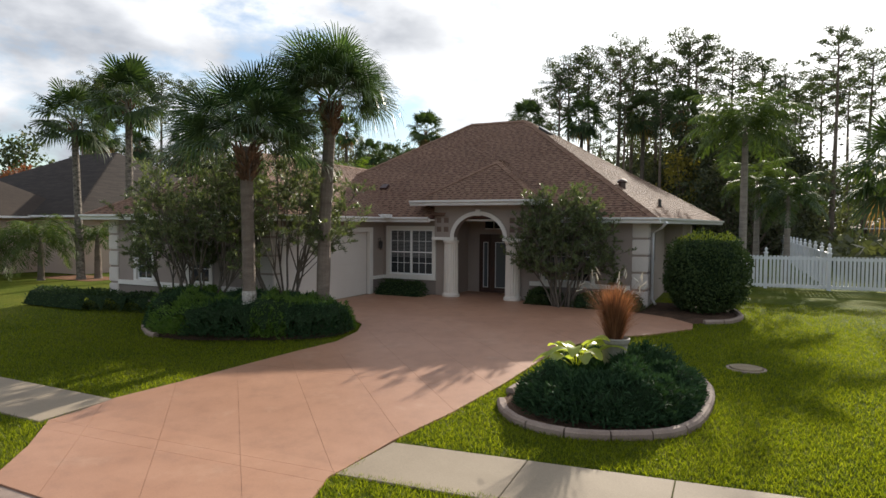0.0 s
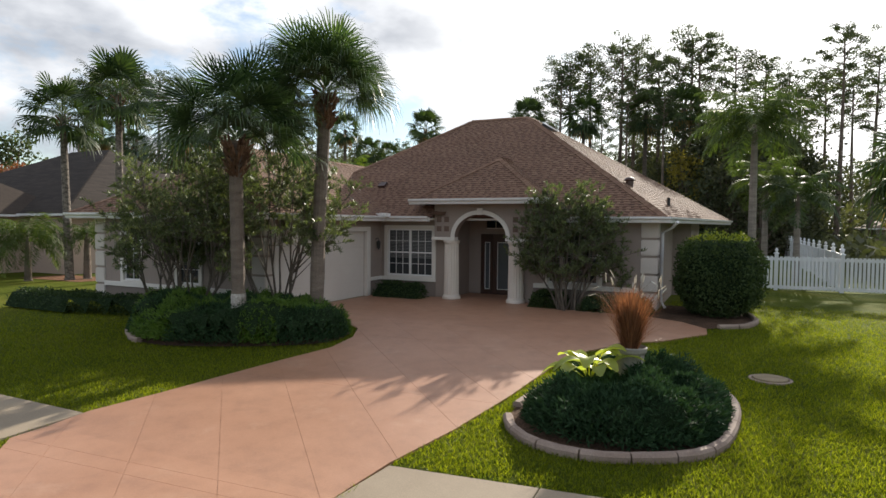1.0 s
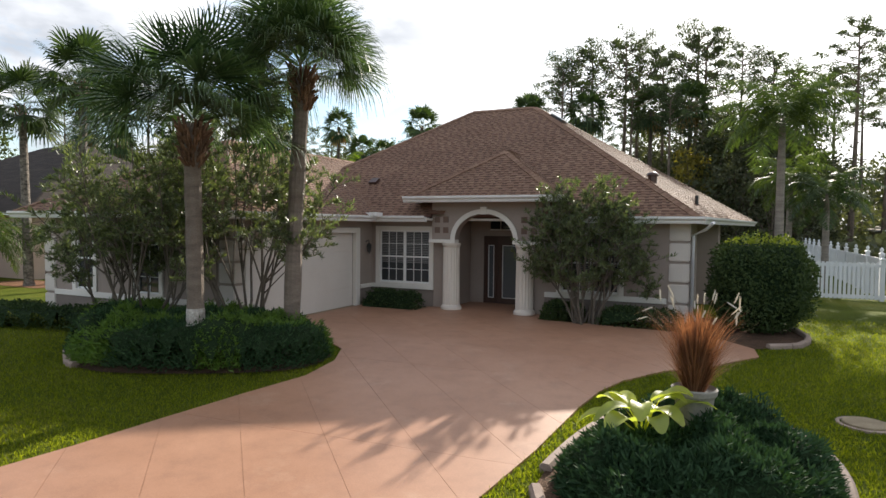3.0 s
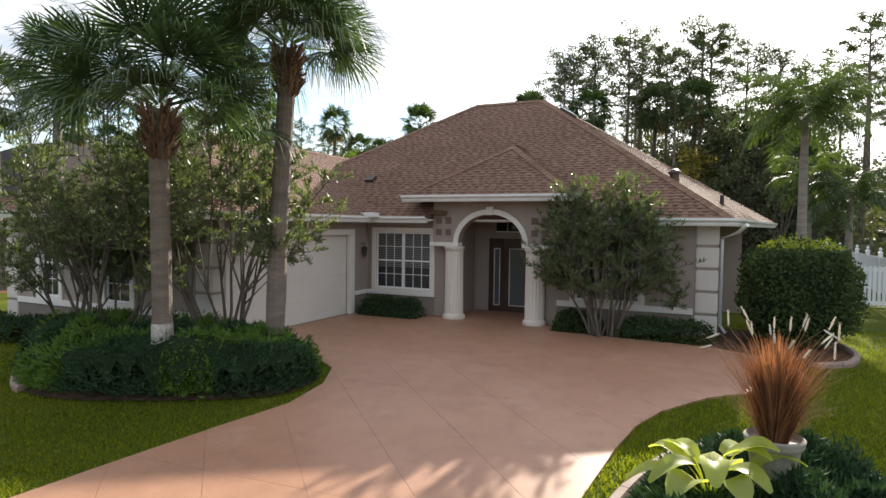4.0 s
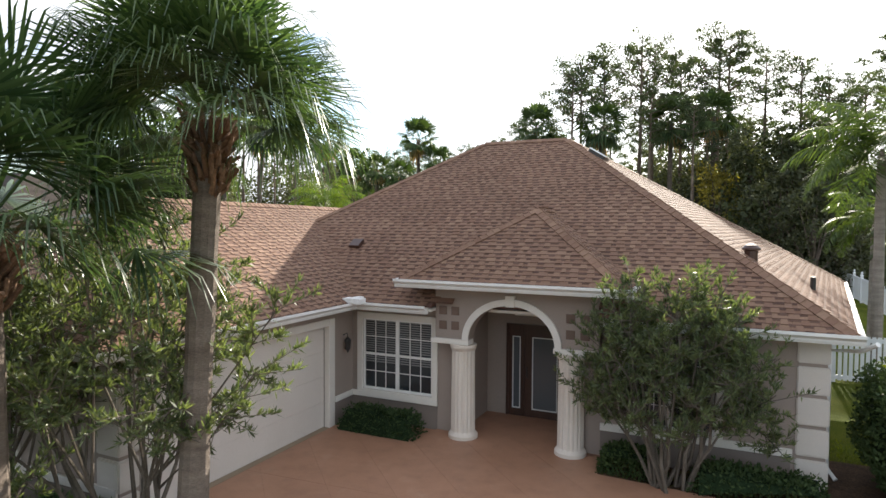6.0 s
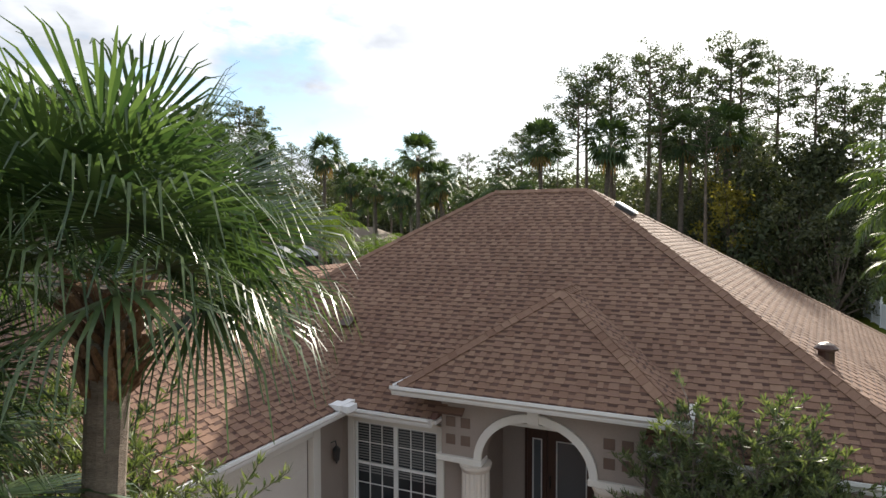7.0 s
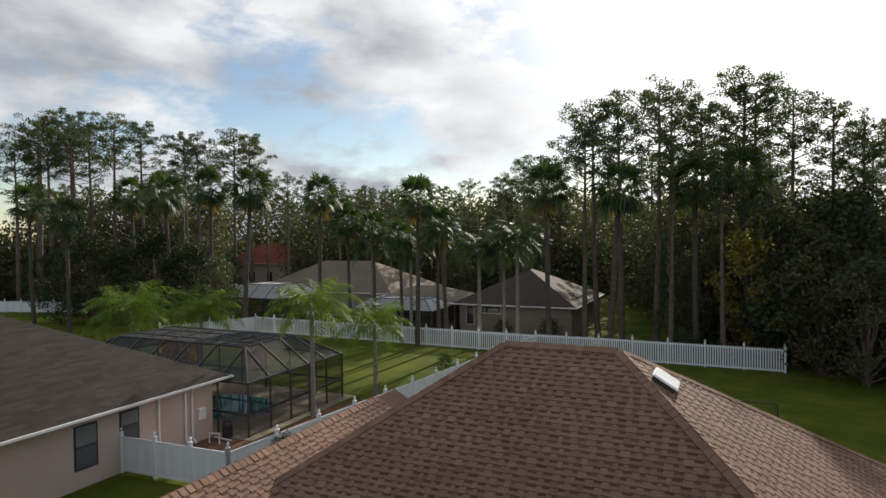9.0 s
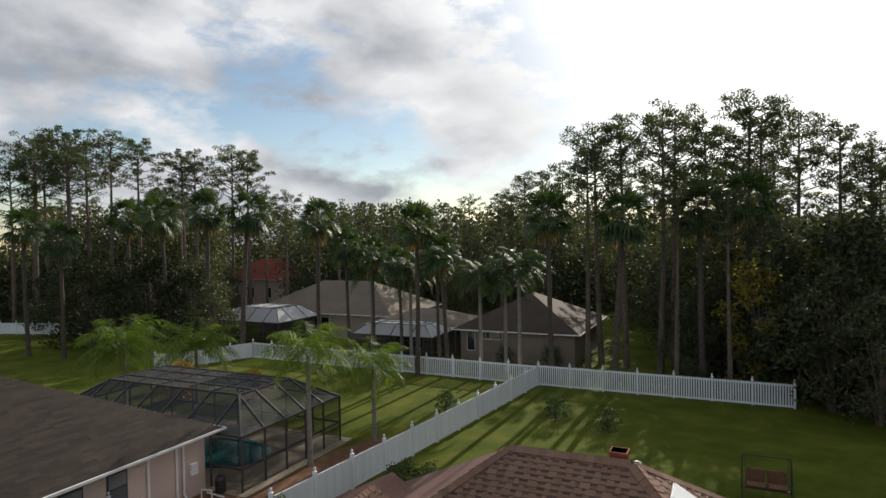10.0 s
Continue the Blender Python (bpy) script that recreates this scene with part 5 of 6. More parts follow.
def big_bush():
    rng = np.random.default_rng(31)
    t = thing("clipped_bush", "tall clipped bush with sunlit yellow-green top", "bush", 10.7, 0.25, 0)
    bm = bmesh.new()
    for i in range(9):
        a = i * 0.7
        tube(bm, [(0.1 * math.cos(a), 0.1 * math.sin(a), 0), (0.6 * math.cos(a), 0.6 * math.sin(a), 1.9)], [0.04, 0.015], 5, False)
    part("woody_frame", bm, STEM, t)
    C = []
    while len(C) < 13000:
        p = rng.uniform(-1, 1, 3)
        r = (abs(p[0]) ** 2.7 + abs(p[1]) ** 2.7 + abs(p[2]) ** 3.2)
        if 0.62 < r < 1.0:
            w = 1 + 0.16 * noise.noise((p[0] * 2.2, p[1] * 2.2, p[2] * 2.2)) + 0.07 * noise.noise((p[0] * 6, p[1] * 6, p[2] * 6))
            C.append((p[0] * 1.12 * w, p[1] * 1.3 * w, 1.13 + p[2] * 1.12 * w))
    C = np.array(C)
    D = rand_dirs(rng, len(C), 0.3)
    # most leaves near the top take the sunlit colour
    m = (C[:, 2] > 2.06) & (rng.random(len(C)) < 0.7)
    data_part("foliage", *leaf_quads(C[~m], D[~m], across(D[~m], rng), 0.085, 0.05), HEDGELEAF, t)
    data_part("foliage", *leaf_quads(C[m], D[m], across(D[m], rng), 0.085, 0.05), HEDGE_LIT, t, "bright yellow-green top leaves")
    # added solid core, coloured dark as the bush's shaded inside
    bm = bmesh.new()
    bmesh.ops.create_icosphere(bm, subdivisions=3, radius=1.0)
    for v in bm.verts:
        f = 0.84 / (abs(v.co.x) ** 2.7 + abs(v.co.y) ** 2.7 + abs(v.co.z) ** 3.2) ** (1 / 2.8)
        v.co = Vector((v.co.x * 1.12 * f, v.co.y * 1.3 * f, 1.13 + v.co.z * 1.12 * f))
    part("shade_core", bm, SHADECORE, t)


big_bush()

fan_palm("sabal_palm", "tall sabal palm with slightly leaning grey trunk", 2.45, -6.85, [(2.45, -6.85, -0.1), (2.35, -6.6, 2.4), (2.42, -6.5, 4.7), (2.45, -6.5, 5.42)], 0.165, 0.135, 44, 0.78, 1.02, 4, 56, 0.36, 84, 0, 0, None, 0.05, 1.2)
fan_palm("sabal_palm", "shorter sabal palm with brown boots and pale trunk base", 1.35, -8.1, [(1.35, -8.1, -0.2), (1.32, -8.1, 1.8), (1.28, -8.1, 3.4), (1.3, -8.1, 4.2)], 0.155, 0.14, 38, 1.05, 1.06, 9, 46, 0.30, 84, 0, 0, None, 0.0, 1.1, "", 1.1)
oleander("leafy oleander with pale stems by the house wing", -2.5, -7.0, 3.4, 1.3, 14, 18, 9500, 1.0, (0, 0), 0.4)
oleander("tall airy oleander with narrow grey-green leaves by the palm island", 0.7, -6.3, 4.75, 1.95, 11, 36, 25000, 1.0, (0, 0), 0.42)
oleander("broad oleander with arching bare stems by the house wing", -1.1, -7.2, 4.5, 1.9, 12, 33, 19000, 1.0, (0, 0), 0.4)
oleander("oleander in front of the bedroom window", 6.8, -0.95, 3.7, 1.55, 13, 48, 27000, 0.45, (0, 0), 0.2)


def potted_grass():
    rng = np.random.default_rng(5)
    z = gz(-8.7)
    t = thing("planter_pot", "grey stone urn on a foot in the juniper bed", "pot", 9.66, -8.7, z)
    t.scale = (0.84, 0.84, 1.07)
    bm = bmesh.new()
    lathe(bm, [(0.16, -0.03), (0.17, 0.05), (0.13, 0.10), (0.15, 0.2), (0.215, 0.45), (0.25, 0.66), (0.285, 0.70), (0.295, 0.75), (0.27, 0.765), (0.24, 0.72), (0.02, 0.70)], 28)
    part("urn", bm, POTM, t)
    g = thing("fountain_grass", "copper-red ornamental grass with pale plumes in an urn", "ornamental grass", 9.66, -8.7, z + 0.74)
    V, F = [], []
    for i in range(1700):
        az = rng.uniform(0, 6.283)
        lean = min(abs(rng.normal()) * 0.32, 0.6)
        L = rng.uniform(0.45, 1.0) if i % 6 else rng.uniform(0.15, 0.5)
        if i % 6 == 0:
            lean = rng.uniform(0.5, 0.95)
        o = np.array([math.cos(az), math.sin(az), 0])
        s = np.array([-math.sin(az), math.cos(az), 0]) * 0.0036
        p0 = o * rng.uniform(0, 0.11)
        p1 = p0 + o * L * lean * 0.35 + (0, 0, L * 0.5)
        p2 = p1 + o * L * lean * 0.40 + (0, 0, L * 0.32)
        p3 = p2 + o * L * lean * 0.35 + (0, 0, L * rng.uniform(0.08, 0.18))
        n = len(V)
        V += [p0 - s, p0 + s, p1 + s, p1 - s, p2 + s * 0.7, p2 - s * 0.7, p3 + s * 0.2, p3 - s * 0.2]
        F += [(n, n + 1, n + 2, n + 3), (n + 3, n + 2, n + 4, n + 5), (n + 5, n + 4, n + 6, n + 7)]
    data_part("blades", V, F, FOUNTAIN, g)
    for i in range(20):
        az = rng.uniform(0, 6.283)
        L, out = rng.uniform(0.82, 1.1), rng.uniform(0.15, 0.5)
        bend = rng.uniform(0.0, 0.06) + (0.2 if i % 7 == 0 else 0.0)
        o = Vector((math.cos(az), math.sin(az), 0))
        pts = [o * 0.05, o * out * 0.4 + Vector((0, 0, L * 0.6)), o * out * 0.75 + Vector((0, 0, L * 0.86)), o * (out + bend * 0.5) + Vector((0, 0, L)), o * (out + bend * 1.3) + Vector((0, 0, L + 0.08 - bend * 0.7))]
        bm = bmesh.new()
        tube(bm, pts, [0.0022, 0.0022, 0.002, 0.002, 0.001], 4, False)
        stem = part("flower_stem", bm, PLUMESTEM, g)
        # a soft spindle of hairs at the tip
        a, c = (np.array(p) for p in pts[3:5])
        c = a + unit(np.array([c - a]))[0] * rng.uniform(0.10, 0.15)
        bm = bmesh.new()
        tube(bm, [Vector(a + (c - a) * q) for q in (0.0, 0.2, 0.5, 0.8, 1.0)], [0.003, 0.007, 0.0085, 0.006, 0.001], 6)
        spike = part("plume", bm, PLUME, stem, "pale feathery plume")
        k = 90
        q = rng.random((k, 1))
        D = unit(unit(np.array([c - a])) * 0.8 + rng.normal(size=(k, 3)) * 0.5)
        V, F = leaf_quads(a + (c - a) * q, D, across(D, rng), rng.uniform(0.012, 0.024, k), 0.0022)
        me = spike.data
        old = len(me.vertices)
        all_v = [tuple(v.co) for v in me.vertices] + [tuple(p) for p in V]
        all_f = [tuple(p.vertices) for p in me.polygons] + [tuple(int(i) + old for i in f) for f in F]
        me.clear_geometry()
        me.from_pydata(all_v, [], all_f)


potted_grass()


def hosta():
    rng = np.random.default_rng(8)
    t = thing("shell_ginger", "clump of broad yellow-green variegated leaves", "plant", 9.16, -9.15, gz(-9.15) + 0.36)
    t.scale = (0.8, 0.8, 0.9)
    for i in range(15):
        az = i * 2.4
        out = 0.12 + 0.34 * rng.random()
        el = 0.25 + 0.75 * rng.random()
        L, w = rng.uniform(0.42, 0.62), rng.uniform(0.26, 0.36)
        o = Vector((math.cos(az), math.sin(az), 0))
        s = Vector((-math.sin(az), math.cos(az), 0))
        base = o * out * 0.9 + Vector((0, 0, 0.18 + 0.28 * rng.random()))
        bm = bmesh.new()
        rows = []
        for k in range(7):
            q = k / 6
            c = base + o * (L * q * math.cos(el * 0.5)) + Vector((0, 0, L * (math.sin(el) * q - 0.62 * q * q)))
            hw = w * 0.5 * math.sin(math.pi * min(1, 0.12 + 0.85 * q)) ** 0.55
            rows.append([bm.verts.new(c + s * hw * u + Vector((0, 0, abs(u) * hw * 0.35))) for u in (-1, -0.5, 0, 0.5, 1)])
        for a, b in zip(rows, rows[1:]):
            for k in range(4):
                bm.faces.new((a[k], a[k + 1], b[k + 1], b[k]))
        tube(bm, [o * 0.03, base * 0.6 + Vector((0, 0, 0.02)), base], [0.012, 0.01, 0.007], 5, False)
        ob = part("leaf", bm, HOSTA, t)
        for p in ob.data.polygons:
            p.use_smooth = True


hosta()
t = thing("utility_cover", "round tan concrete utility lid set in the lawn", "manhole cover", 11.62, -6.72, gz(-6.72))
t.scale = (0.82, 0.82, 1.0)
bm = bmesh.new()
lathe(bm, [(0.40, -0.05), (0.40, 0.012), (0.35, 0.018), (0.34, 0.0), (0.33, 0.0)], 32)
part("rim", bm, CURB, t)
bm = bmesh.new()
lathe(bm, [(0.318, -0.01), (0.318, 0.022), (0.31, 0.034), (0.0005, 0.038)], 32)
part("lid", bm, MANHOLE, t)


# ---- fences ----
def picket_fence(label, a, b, h, bay=2.4, pickets=True, gap=0.155, solid=False, both=True):
    """White vinyl fence from a to b: posts with caps, rails and boards."""
    t = thing("vinyl_fence", label, "fence", a[0], a[1], gz(a[1]))
    A, B = Vector((*a, 0)), Vector((*b, 0))
    d = (B - A)
    L = d.length
    d.normalize()
    ang = math.atan2(d.y, d.x)
    n = max(1, round(L / bay))
    bw = L / n
    bm = bmesh.new()
    box(bm, -0.065, 0.065, -0.065, 0.065, -0.05, h + 0.10)
    me_post = bpy.data.meshes.new("post")
    bm.to_mesh(me_post)
    bm.free()
    me_post.materials.append(VINYL)
    bm = bmesh.new()
    lathe(bm, [(0.10, 0.0), (0.10, 0.025), (0.05, 0.05), (0.03, 0.08), (0.06, 0.13), (0.055, 0.17), (0.012, 0.23)], 8)
    me_cap = bpy.data.meshes.new("post_cap")
    bm.to_mesh(me_cap)
    bm.free()
    me_cap.materials.append(VINYL)
    def piece(name, *b):
        bm = bmesh.new()
        box(bm, *b)
        me = bpy.data.meshes.new(name)
        bm.to_mesh(me)
        bm.free()
        me.materials.append(VINYL)
        return me
    me_rail = piece("rail", 0.066, bw - 0.066, -0.022, 0.022, 0.0, 0.11)
    if solid:
        k = int((bw - 0.14) / 0.16)
        w = (bw - 0.14) / k
        me_pick = piece("board", 0.002, w - 0.002, -0.012, 0.012, 0.191, h - 0.161)
        xs = [0.07 + i * w for i in range(k)]
    else:
        k = int((bw - 0.2) / gap)
        me_pick = piece("picket", -0.045, 0.045, -0.035, -0.023, 0.05, h)
        xs = [0.10 + (i + 0.5) * (bw - 0.2) / k for i in range(k)]
    for i in range(n + 1):
        p = d * (bw * i)
        o = new("post", me_post)
        o.parent, o.location = t, p
        c = new("post_cap", me_cap)
        c.parent, c.location = o, (0, 0, h + 0.10)
        if i < n:
            for z in (0.08, h - 0.16):
                q = new("rail", me_rail)
                q.parent, q.location, q.rotation_euler = t, p + Vector((0, 0, z)), (0, 0, ang)
            for x in xs:
                q = new("board" if solid else "picket", me_pick)
                q.parent, q.location, q.rotation_euler = t, p + d * x, (0, 0, ang)
    return t


picket_fence("white vinyl picket fence with gate beside the house", (10.4, 8.6), (30.0, 9.6), 1.32, 2.2, gap=0.128)
picket_fence("white solid vinyl fence along the side garden", (14.8, 9.3), (15.0, 38.0), 1.5, 2.4, solid=True)
picket_fence("white vinyl picket fence along the back lawn", (-7.6, 37.3), (9.0, 37.2), 1.55, 2.4)
picket_fence("white vinyl picket fence behind the neighbouring lawn", (-36.0, 38.2), (-7.6, 37.3), 1.5, 2.4)
picket_fence("white solid vinyl fence between the two gardens", (-10.9, 9.2), (-7.6, 37.3), 1.5, 2.4, solid=True)
picket_fence("white solid vinyl fence beside the neighbour's wall", (-16.2, 8.9), (-10.9, 9.2), 1.5, 1.8, solid=True)
picket_fence("white vinyl fence far across the neighbouring lawns", (-85, 37.0), (-60, 44.0), 1.5, 2.4, solid=True)
picket_fence("white solid vinyl fence beyond the pool", (-40.0, 30.5), (-36.0, 38.2), 1.5, 2.4, solid=True)


# ---- neighbouring houses ----
def hip_house(name, label, x0, x1, y0, y1, wall_h, rise, wall_mat, roof_mat, wins=(), over=0.5, ridge_axis="x", trim=True, base_z=0.0):
    t = thing(name, label, "house", (x0 + x1) / 2, (y0 + y1) / 2, base_z)
    cx, cy = (x0 + x1) / 2, (y0 + y1) / 2
    a, b = (x1 - x0) / 2, (y1 - y0) / 2
    for q in ((-a, a, -b, -b + 0.2), (-a, a, b - 0.2, b), (-a, -a + 0.2, -b + 0.2, b - 0.2), (a - 0.2, a, -b + 0.2, b - 0.2)):
        box_part("wall", (*q, -0.2, wall_h), wall_mat, t)
    A, B = a + over, b + over
    bm = bmesh.new()
    k = min(A, B)
    if A >= B:
        r = [(-A + k, 0), (A - k, 0)]
    else:
        r = [(0, -B + k), (0, B - k)]
    vs = [bm.verts.new(p) for p in ((-A, -B, wall_h), (A, -B, wall_h), (A, B, wall_h), (-A, B, wall_h), (*r[0], wall_h + rise), (r[1][0] + (0.02 if A == B else 0), r[1][1], wall_h + rise))]
    fs = [(0, 1, 5, 4), (1, 2, 5), (2, 3, 4, 5), (3, 0, 4)] if A >= B else [(0, 1, 4), (1, 2, 5, 4), (2, 3, 5), (3, 0, 4, 5)]
    for f in fs + [(3, 2, 1, 0)]:
        bm.faces.new([vs[i] for i in f])
    part("roof", bm, roof_mat, t)
    if trim:
        for q in ((-A - 0.08, A + 0.08, -B - 0.08, -B), (-A - 0.08, A + 0.08, B, B + 0.08), (-A - 0.08, -A, -B, B), (A, A + 0.08, -B, B)):
            box_part("gutter", (*q, wall_h - 0.07, wall_h + 0.025), GUTTER, t)
    for side, u0, u1, z0, z1 in wins:
        w = new("window")
        w.parent = t
        if side == "e":
            box_part("frame", (a - 0.02, a + 0.03, u0 - cy - 0.06, u1 - cy + 0.06, z0 - 0.06, z1 + 0.06), BLACK, w)
            box_part("pane", (a + 0.03, a + 0.04, u0 - cy, u1 - cy, z0, (z0 + z1) / 2 - 0.02), DOORGLASS, w)
            box_part("pane", (a + 0.03, a + 0.04, u0 - cy, u1 - cy, (z0 + z1) / 2 + 0.02, z1), DOORGLASS, w)
            box_part("blind", (a + 0.041, a + 0.046, u0 - cy, u1 - cy, z0 + (z1 - z0) * 0.55, z1), BLIND, w)
        else:
            box_part("frame", (u0 - cx - 0.06, u1 - cx + 0.06, -b - 0.03, -b + 0.02, z0 - 0.06, z1 + 0.06), TRIM, w)
            box_part("pane", (u0 - cx, u1 - cx, -b - 0.04, -b - 0.03, z0, z1), GLASS, w)
    return t


nb = hip_house("neighbour_house", "pink stucco house with weathered brown hip roof", -34.0, -16.2, -0.6, 13.6, 2.75, 4.05, PINKWALL, ROOF_GREY, [("e", 7.05, 7.85, 0.75, 2.3), ("e", 8.9, 9.65, 1.2, 2.35)], 0.6)
def course_roof(parent, cx, cy, faces, mat):
    """Courses of large shingles over a neighbouring roof."""
    got = []
    for poly, a, b in faces:
        got += shingle_courses(poly, a, b, 0.145, 0.3, 0.9, False)
    V, F = shingle_mesh(got)
    me = bpy.data.meshes.new("shingles")
    me.from_pydata([(p.x - cx, p.y - cy, p.z) for p in V], [], [f if f[2] != f[3] else f[:3] for f in F])
    me.materials.append(mat)
    ob = new("shingles", me)
    ob.parent = parent
    ob["kind"] = "stuff"


GREY_COURSE = shingle_mat("weathered_brown_shingle", [(0.030, 0.024, 0.020), (0.036, 0.029, 0.024), (0.042, 0.033, 0.028), (0.048, 0.038, 0.032)])
A0, A1, B0, B1, TOPZ = -34.6, -15.6, -1.2, 14.2, 2.75 + 4.05
course_roof(nb, -25.1, 6.5, [([(A1, B0, 2.75), (A1, B1, 2.75), (A1 - 7.7, 6.5, TOPZ)], (A1, B0, 2.75), (A1, B1, 2.75)),
                            ([(A0, B0, 2.75), (A1, B0, 2.75), (A1 - 7.7, 6.5, TOPZ), (A0 + 7.7, 6.5, TOPZ)], (A0, B0, 2.75), (A1, B0, 2.75))], GREY_COURSE)
ox, oy = -25.1, 6.5
for yy in (12.0, 12.35):
    bm = bmesh.new()
    tube(bm, [(-16.12 - ox, yy - oy, 2.6), (-16.12 - ox, yy - oy, 0.3), (-15.9 - ox, yy - oy, 0.1)], [0.05] * 3, 8)
    part("downspout", bm, GUTTER, nb, "white pipe down the wall")
bm = bmesh.new()
tube(bm, [(-16.1 - ox, 10.6 - oy, 2.6), (-16.1 - ox, 10.6 - oy, 0.1)], [0.05] * 2, 8)
part("downspout", bm, GUTTER, nb, "white pipes down the wall")
box_part("meter_box", (-16.19 - ox, -16.02 - ox, 12.7 - oy, 13.05 - oy, 1.0, 1.5), GUTTER, nb, "white utility box", 0.01)
hip_house("neighbour_wing", "front wing of the pink house with brown hip roof", -33.0, -19.5, -6.0, 1.5, 2.7, 2.6, PINKWALL, ROOF_GREY, [("s", -24, -22.6, 0.8, 2.2)], 0.6)
hip_house("grey_house", "tan single-storey house with grey-brown hip roof beyond the fence", -17.0, -6.5, 44.5, 56.0, 2.8, 2.9, DULLWALL, ROOF_DUSK, [("s", -16.3, -15.6, 0.9, 2.6), ("s", -14.8, -13.0, 2.0, 2.6)], 0.6)
hip_house("tan_house", "tan-roofed house with wide hip roof beyond the fence", -46.5, -28.0, 50.5, 62.0, 2.8, 3.3, TANWALL, ROOF_TAN, [("s", -38, -36, 0.5, 2.3)], 0.6)
hip_house("tan_house", "low tan-roofed wing with white fascia beyond the fence", -27.4, -18.4, 46.5, 53.0, 2.6, 1.3, TANWALL, ROOF_TAN, [("s", -25, -22, 0.4, 2.2)], 0.6)
hip_house("red_house", "pale house with red tile roof among the trees", -76.0, -62.0, 74.0, 84.0, 4.6, 3.4, PINKWALL, ROOF_RED, [("s", -66, -64.8, 1.5, 3.2), ("s", -70, -68.6, 1.5, 3.2)], 0.6)
hip_house("far_house", "small tan house beyond the picket fence", 22.0, 32.0, 44.0, 52.0, 2.4, 1.9, TANWALL, ROOF_TAN, [], 0.5)


def screen_cage(label, x0, x1, y0, y1, h, h2, inset, nx, ny, top_mat=None, bar=0.035, frame_mat=None):
    """A screened pool enclosure: bronze posts and beams, screen cloth between."""
    fm = frame_mat or CAGEBAR
    t = thing("pool_cage", label, "pool enclosure", x0, y0, 0)
    W, D = x1 - x0, y1 - y0
    def beam(a, b):
        bm = bmesh.new()
        tube(bm, [a, b], [bar * 1.3] * 2, 4)
        part("beam", bm, fm, t)
    ring = [(W * i / nx, 0) for i in range(nx)] + [(W, D * i / ny) for i in range(ny)] + [(W - W * i / nx, D) for i in range(nx)] + [(0, D - D * i / ny) for i in range(ny)]
    def up(p):
        return (min(max(p[0], inset), W - inset), min(max(p[1], inset), D - inset), h2)
    for p in ring:
        bm = bmesh.new()
        tube(bm, [(*p, 0), (*p, h)], [bar * 1.4] * 2, 4)
        part("post", bm, fm, t)
        beam((*p, h), up(p))
    for a, b in zip(ring, ring[1:] + ring[:1]):
        beam((*a, h), (*b, h))
        if (Vector(up(a)) - Vector(up(b))).length > 0.01:
            beam(up(a), up(b))
        beam((*a, h * 0.42), (*b, h * 0.42))
    for i in range(1, nx):
        x = W * i / nx
        if inset < x < W - inset:
            beam((x, inset, h2), (x, D - inset, h2))
    for i in range(1, ny):
        y = D * i / ny
        if inset < y < D - inset:
            beam((inset, y, h2), (W - inset, y, h2))
    def cloth(pts, m):
        bm = bmesh.new()
        bm.faces.new([bm.verts.new(p) for p in pts])
        part("screen", bm, m, t, "fine dark insect screen")
    c = [(0, 0), (W, 0), (W, D), (0, D)]
    for a, b in zip(c, c[1:] + c[:1]):
        cloth([(*a, 0.05), (*b, 0.05), (*b, h), (*a, h)], SCREEN)
        cloth([(*a, h), (*b, h), up(b), up(a)], top_mat or SCREEN_TOP)
    cloth([up(p) for p in c], top_mat or SCREEN_TOP)
    return t


screen_cage("bronze screened pool enclosure behind the pink house", -27.5, -14.4, 14.0, 21.5, 2.5, 3.75, 1.9, 7, 5, None, 0.05)
SCREEN_PALE = screen_mesh("pale_roof_screen", 0.75, (0.55, 0.55, 0.55))
screen_cage("pale-topped screen enclosure behind the tan house", -45.0, -36.5, 42.5, 49.5, 2.7, 4.0, 1.6, 4, 3, SCREEN_PALE, 0.04)
screen_cage("dark screen enclosure behind the tan house", -27.0, -18.5, 41.5, 46.4, 2.3, 3.2, 1.3, 4, 2, SCREEN_PALE, 0.04)
bm = bmesh.new()
prism(bm, [(-28.5, 13.65, 0.03), (-13.9, 13.65, 0.03), (-13.9, 22.0, 0.03), (-28.5, 22.0, 0.03)], (0, 0, -0.1))
tagged(part("patio", bm, WALKM), "pale concrete pool deck under the enclosure", "patio", kind="structure")
bm = bmesh.new()
lathe(bm, [(1.0, 0.036), (1.0, 0.04)], 40)
for v in bm.verts:
    v.co.x, v.co.y = v.co.x * 3.0 - 19.3, v.co.y * 2.1 + 17.5
tagged(part("pool", bm, WATER), "still teal swimming pool", "pool", kind="structure")
bed("pine straw bed along the fence", [(-13.85, 13.6), (-16.15, 13.6), (-16.15, 9.3), (-11.3, 9.5), (-10.6, 11.0), (-9.9, 18.0), (-9.4, 23.0), (-12.6, 23.0), (-13.8, 20.0)], REDMULCH, 0.012)
bed("reddish bare mulch patch behind the house", [(-9.0, 13.0), (-5.5, 12.4), (-2.5, 13.5), (-5.0, 21.0), (-7.8, 19.0)], REDMULCH, 0.012)


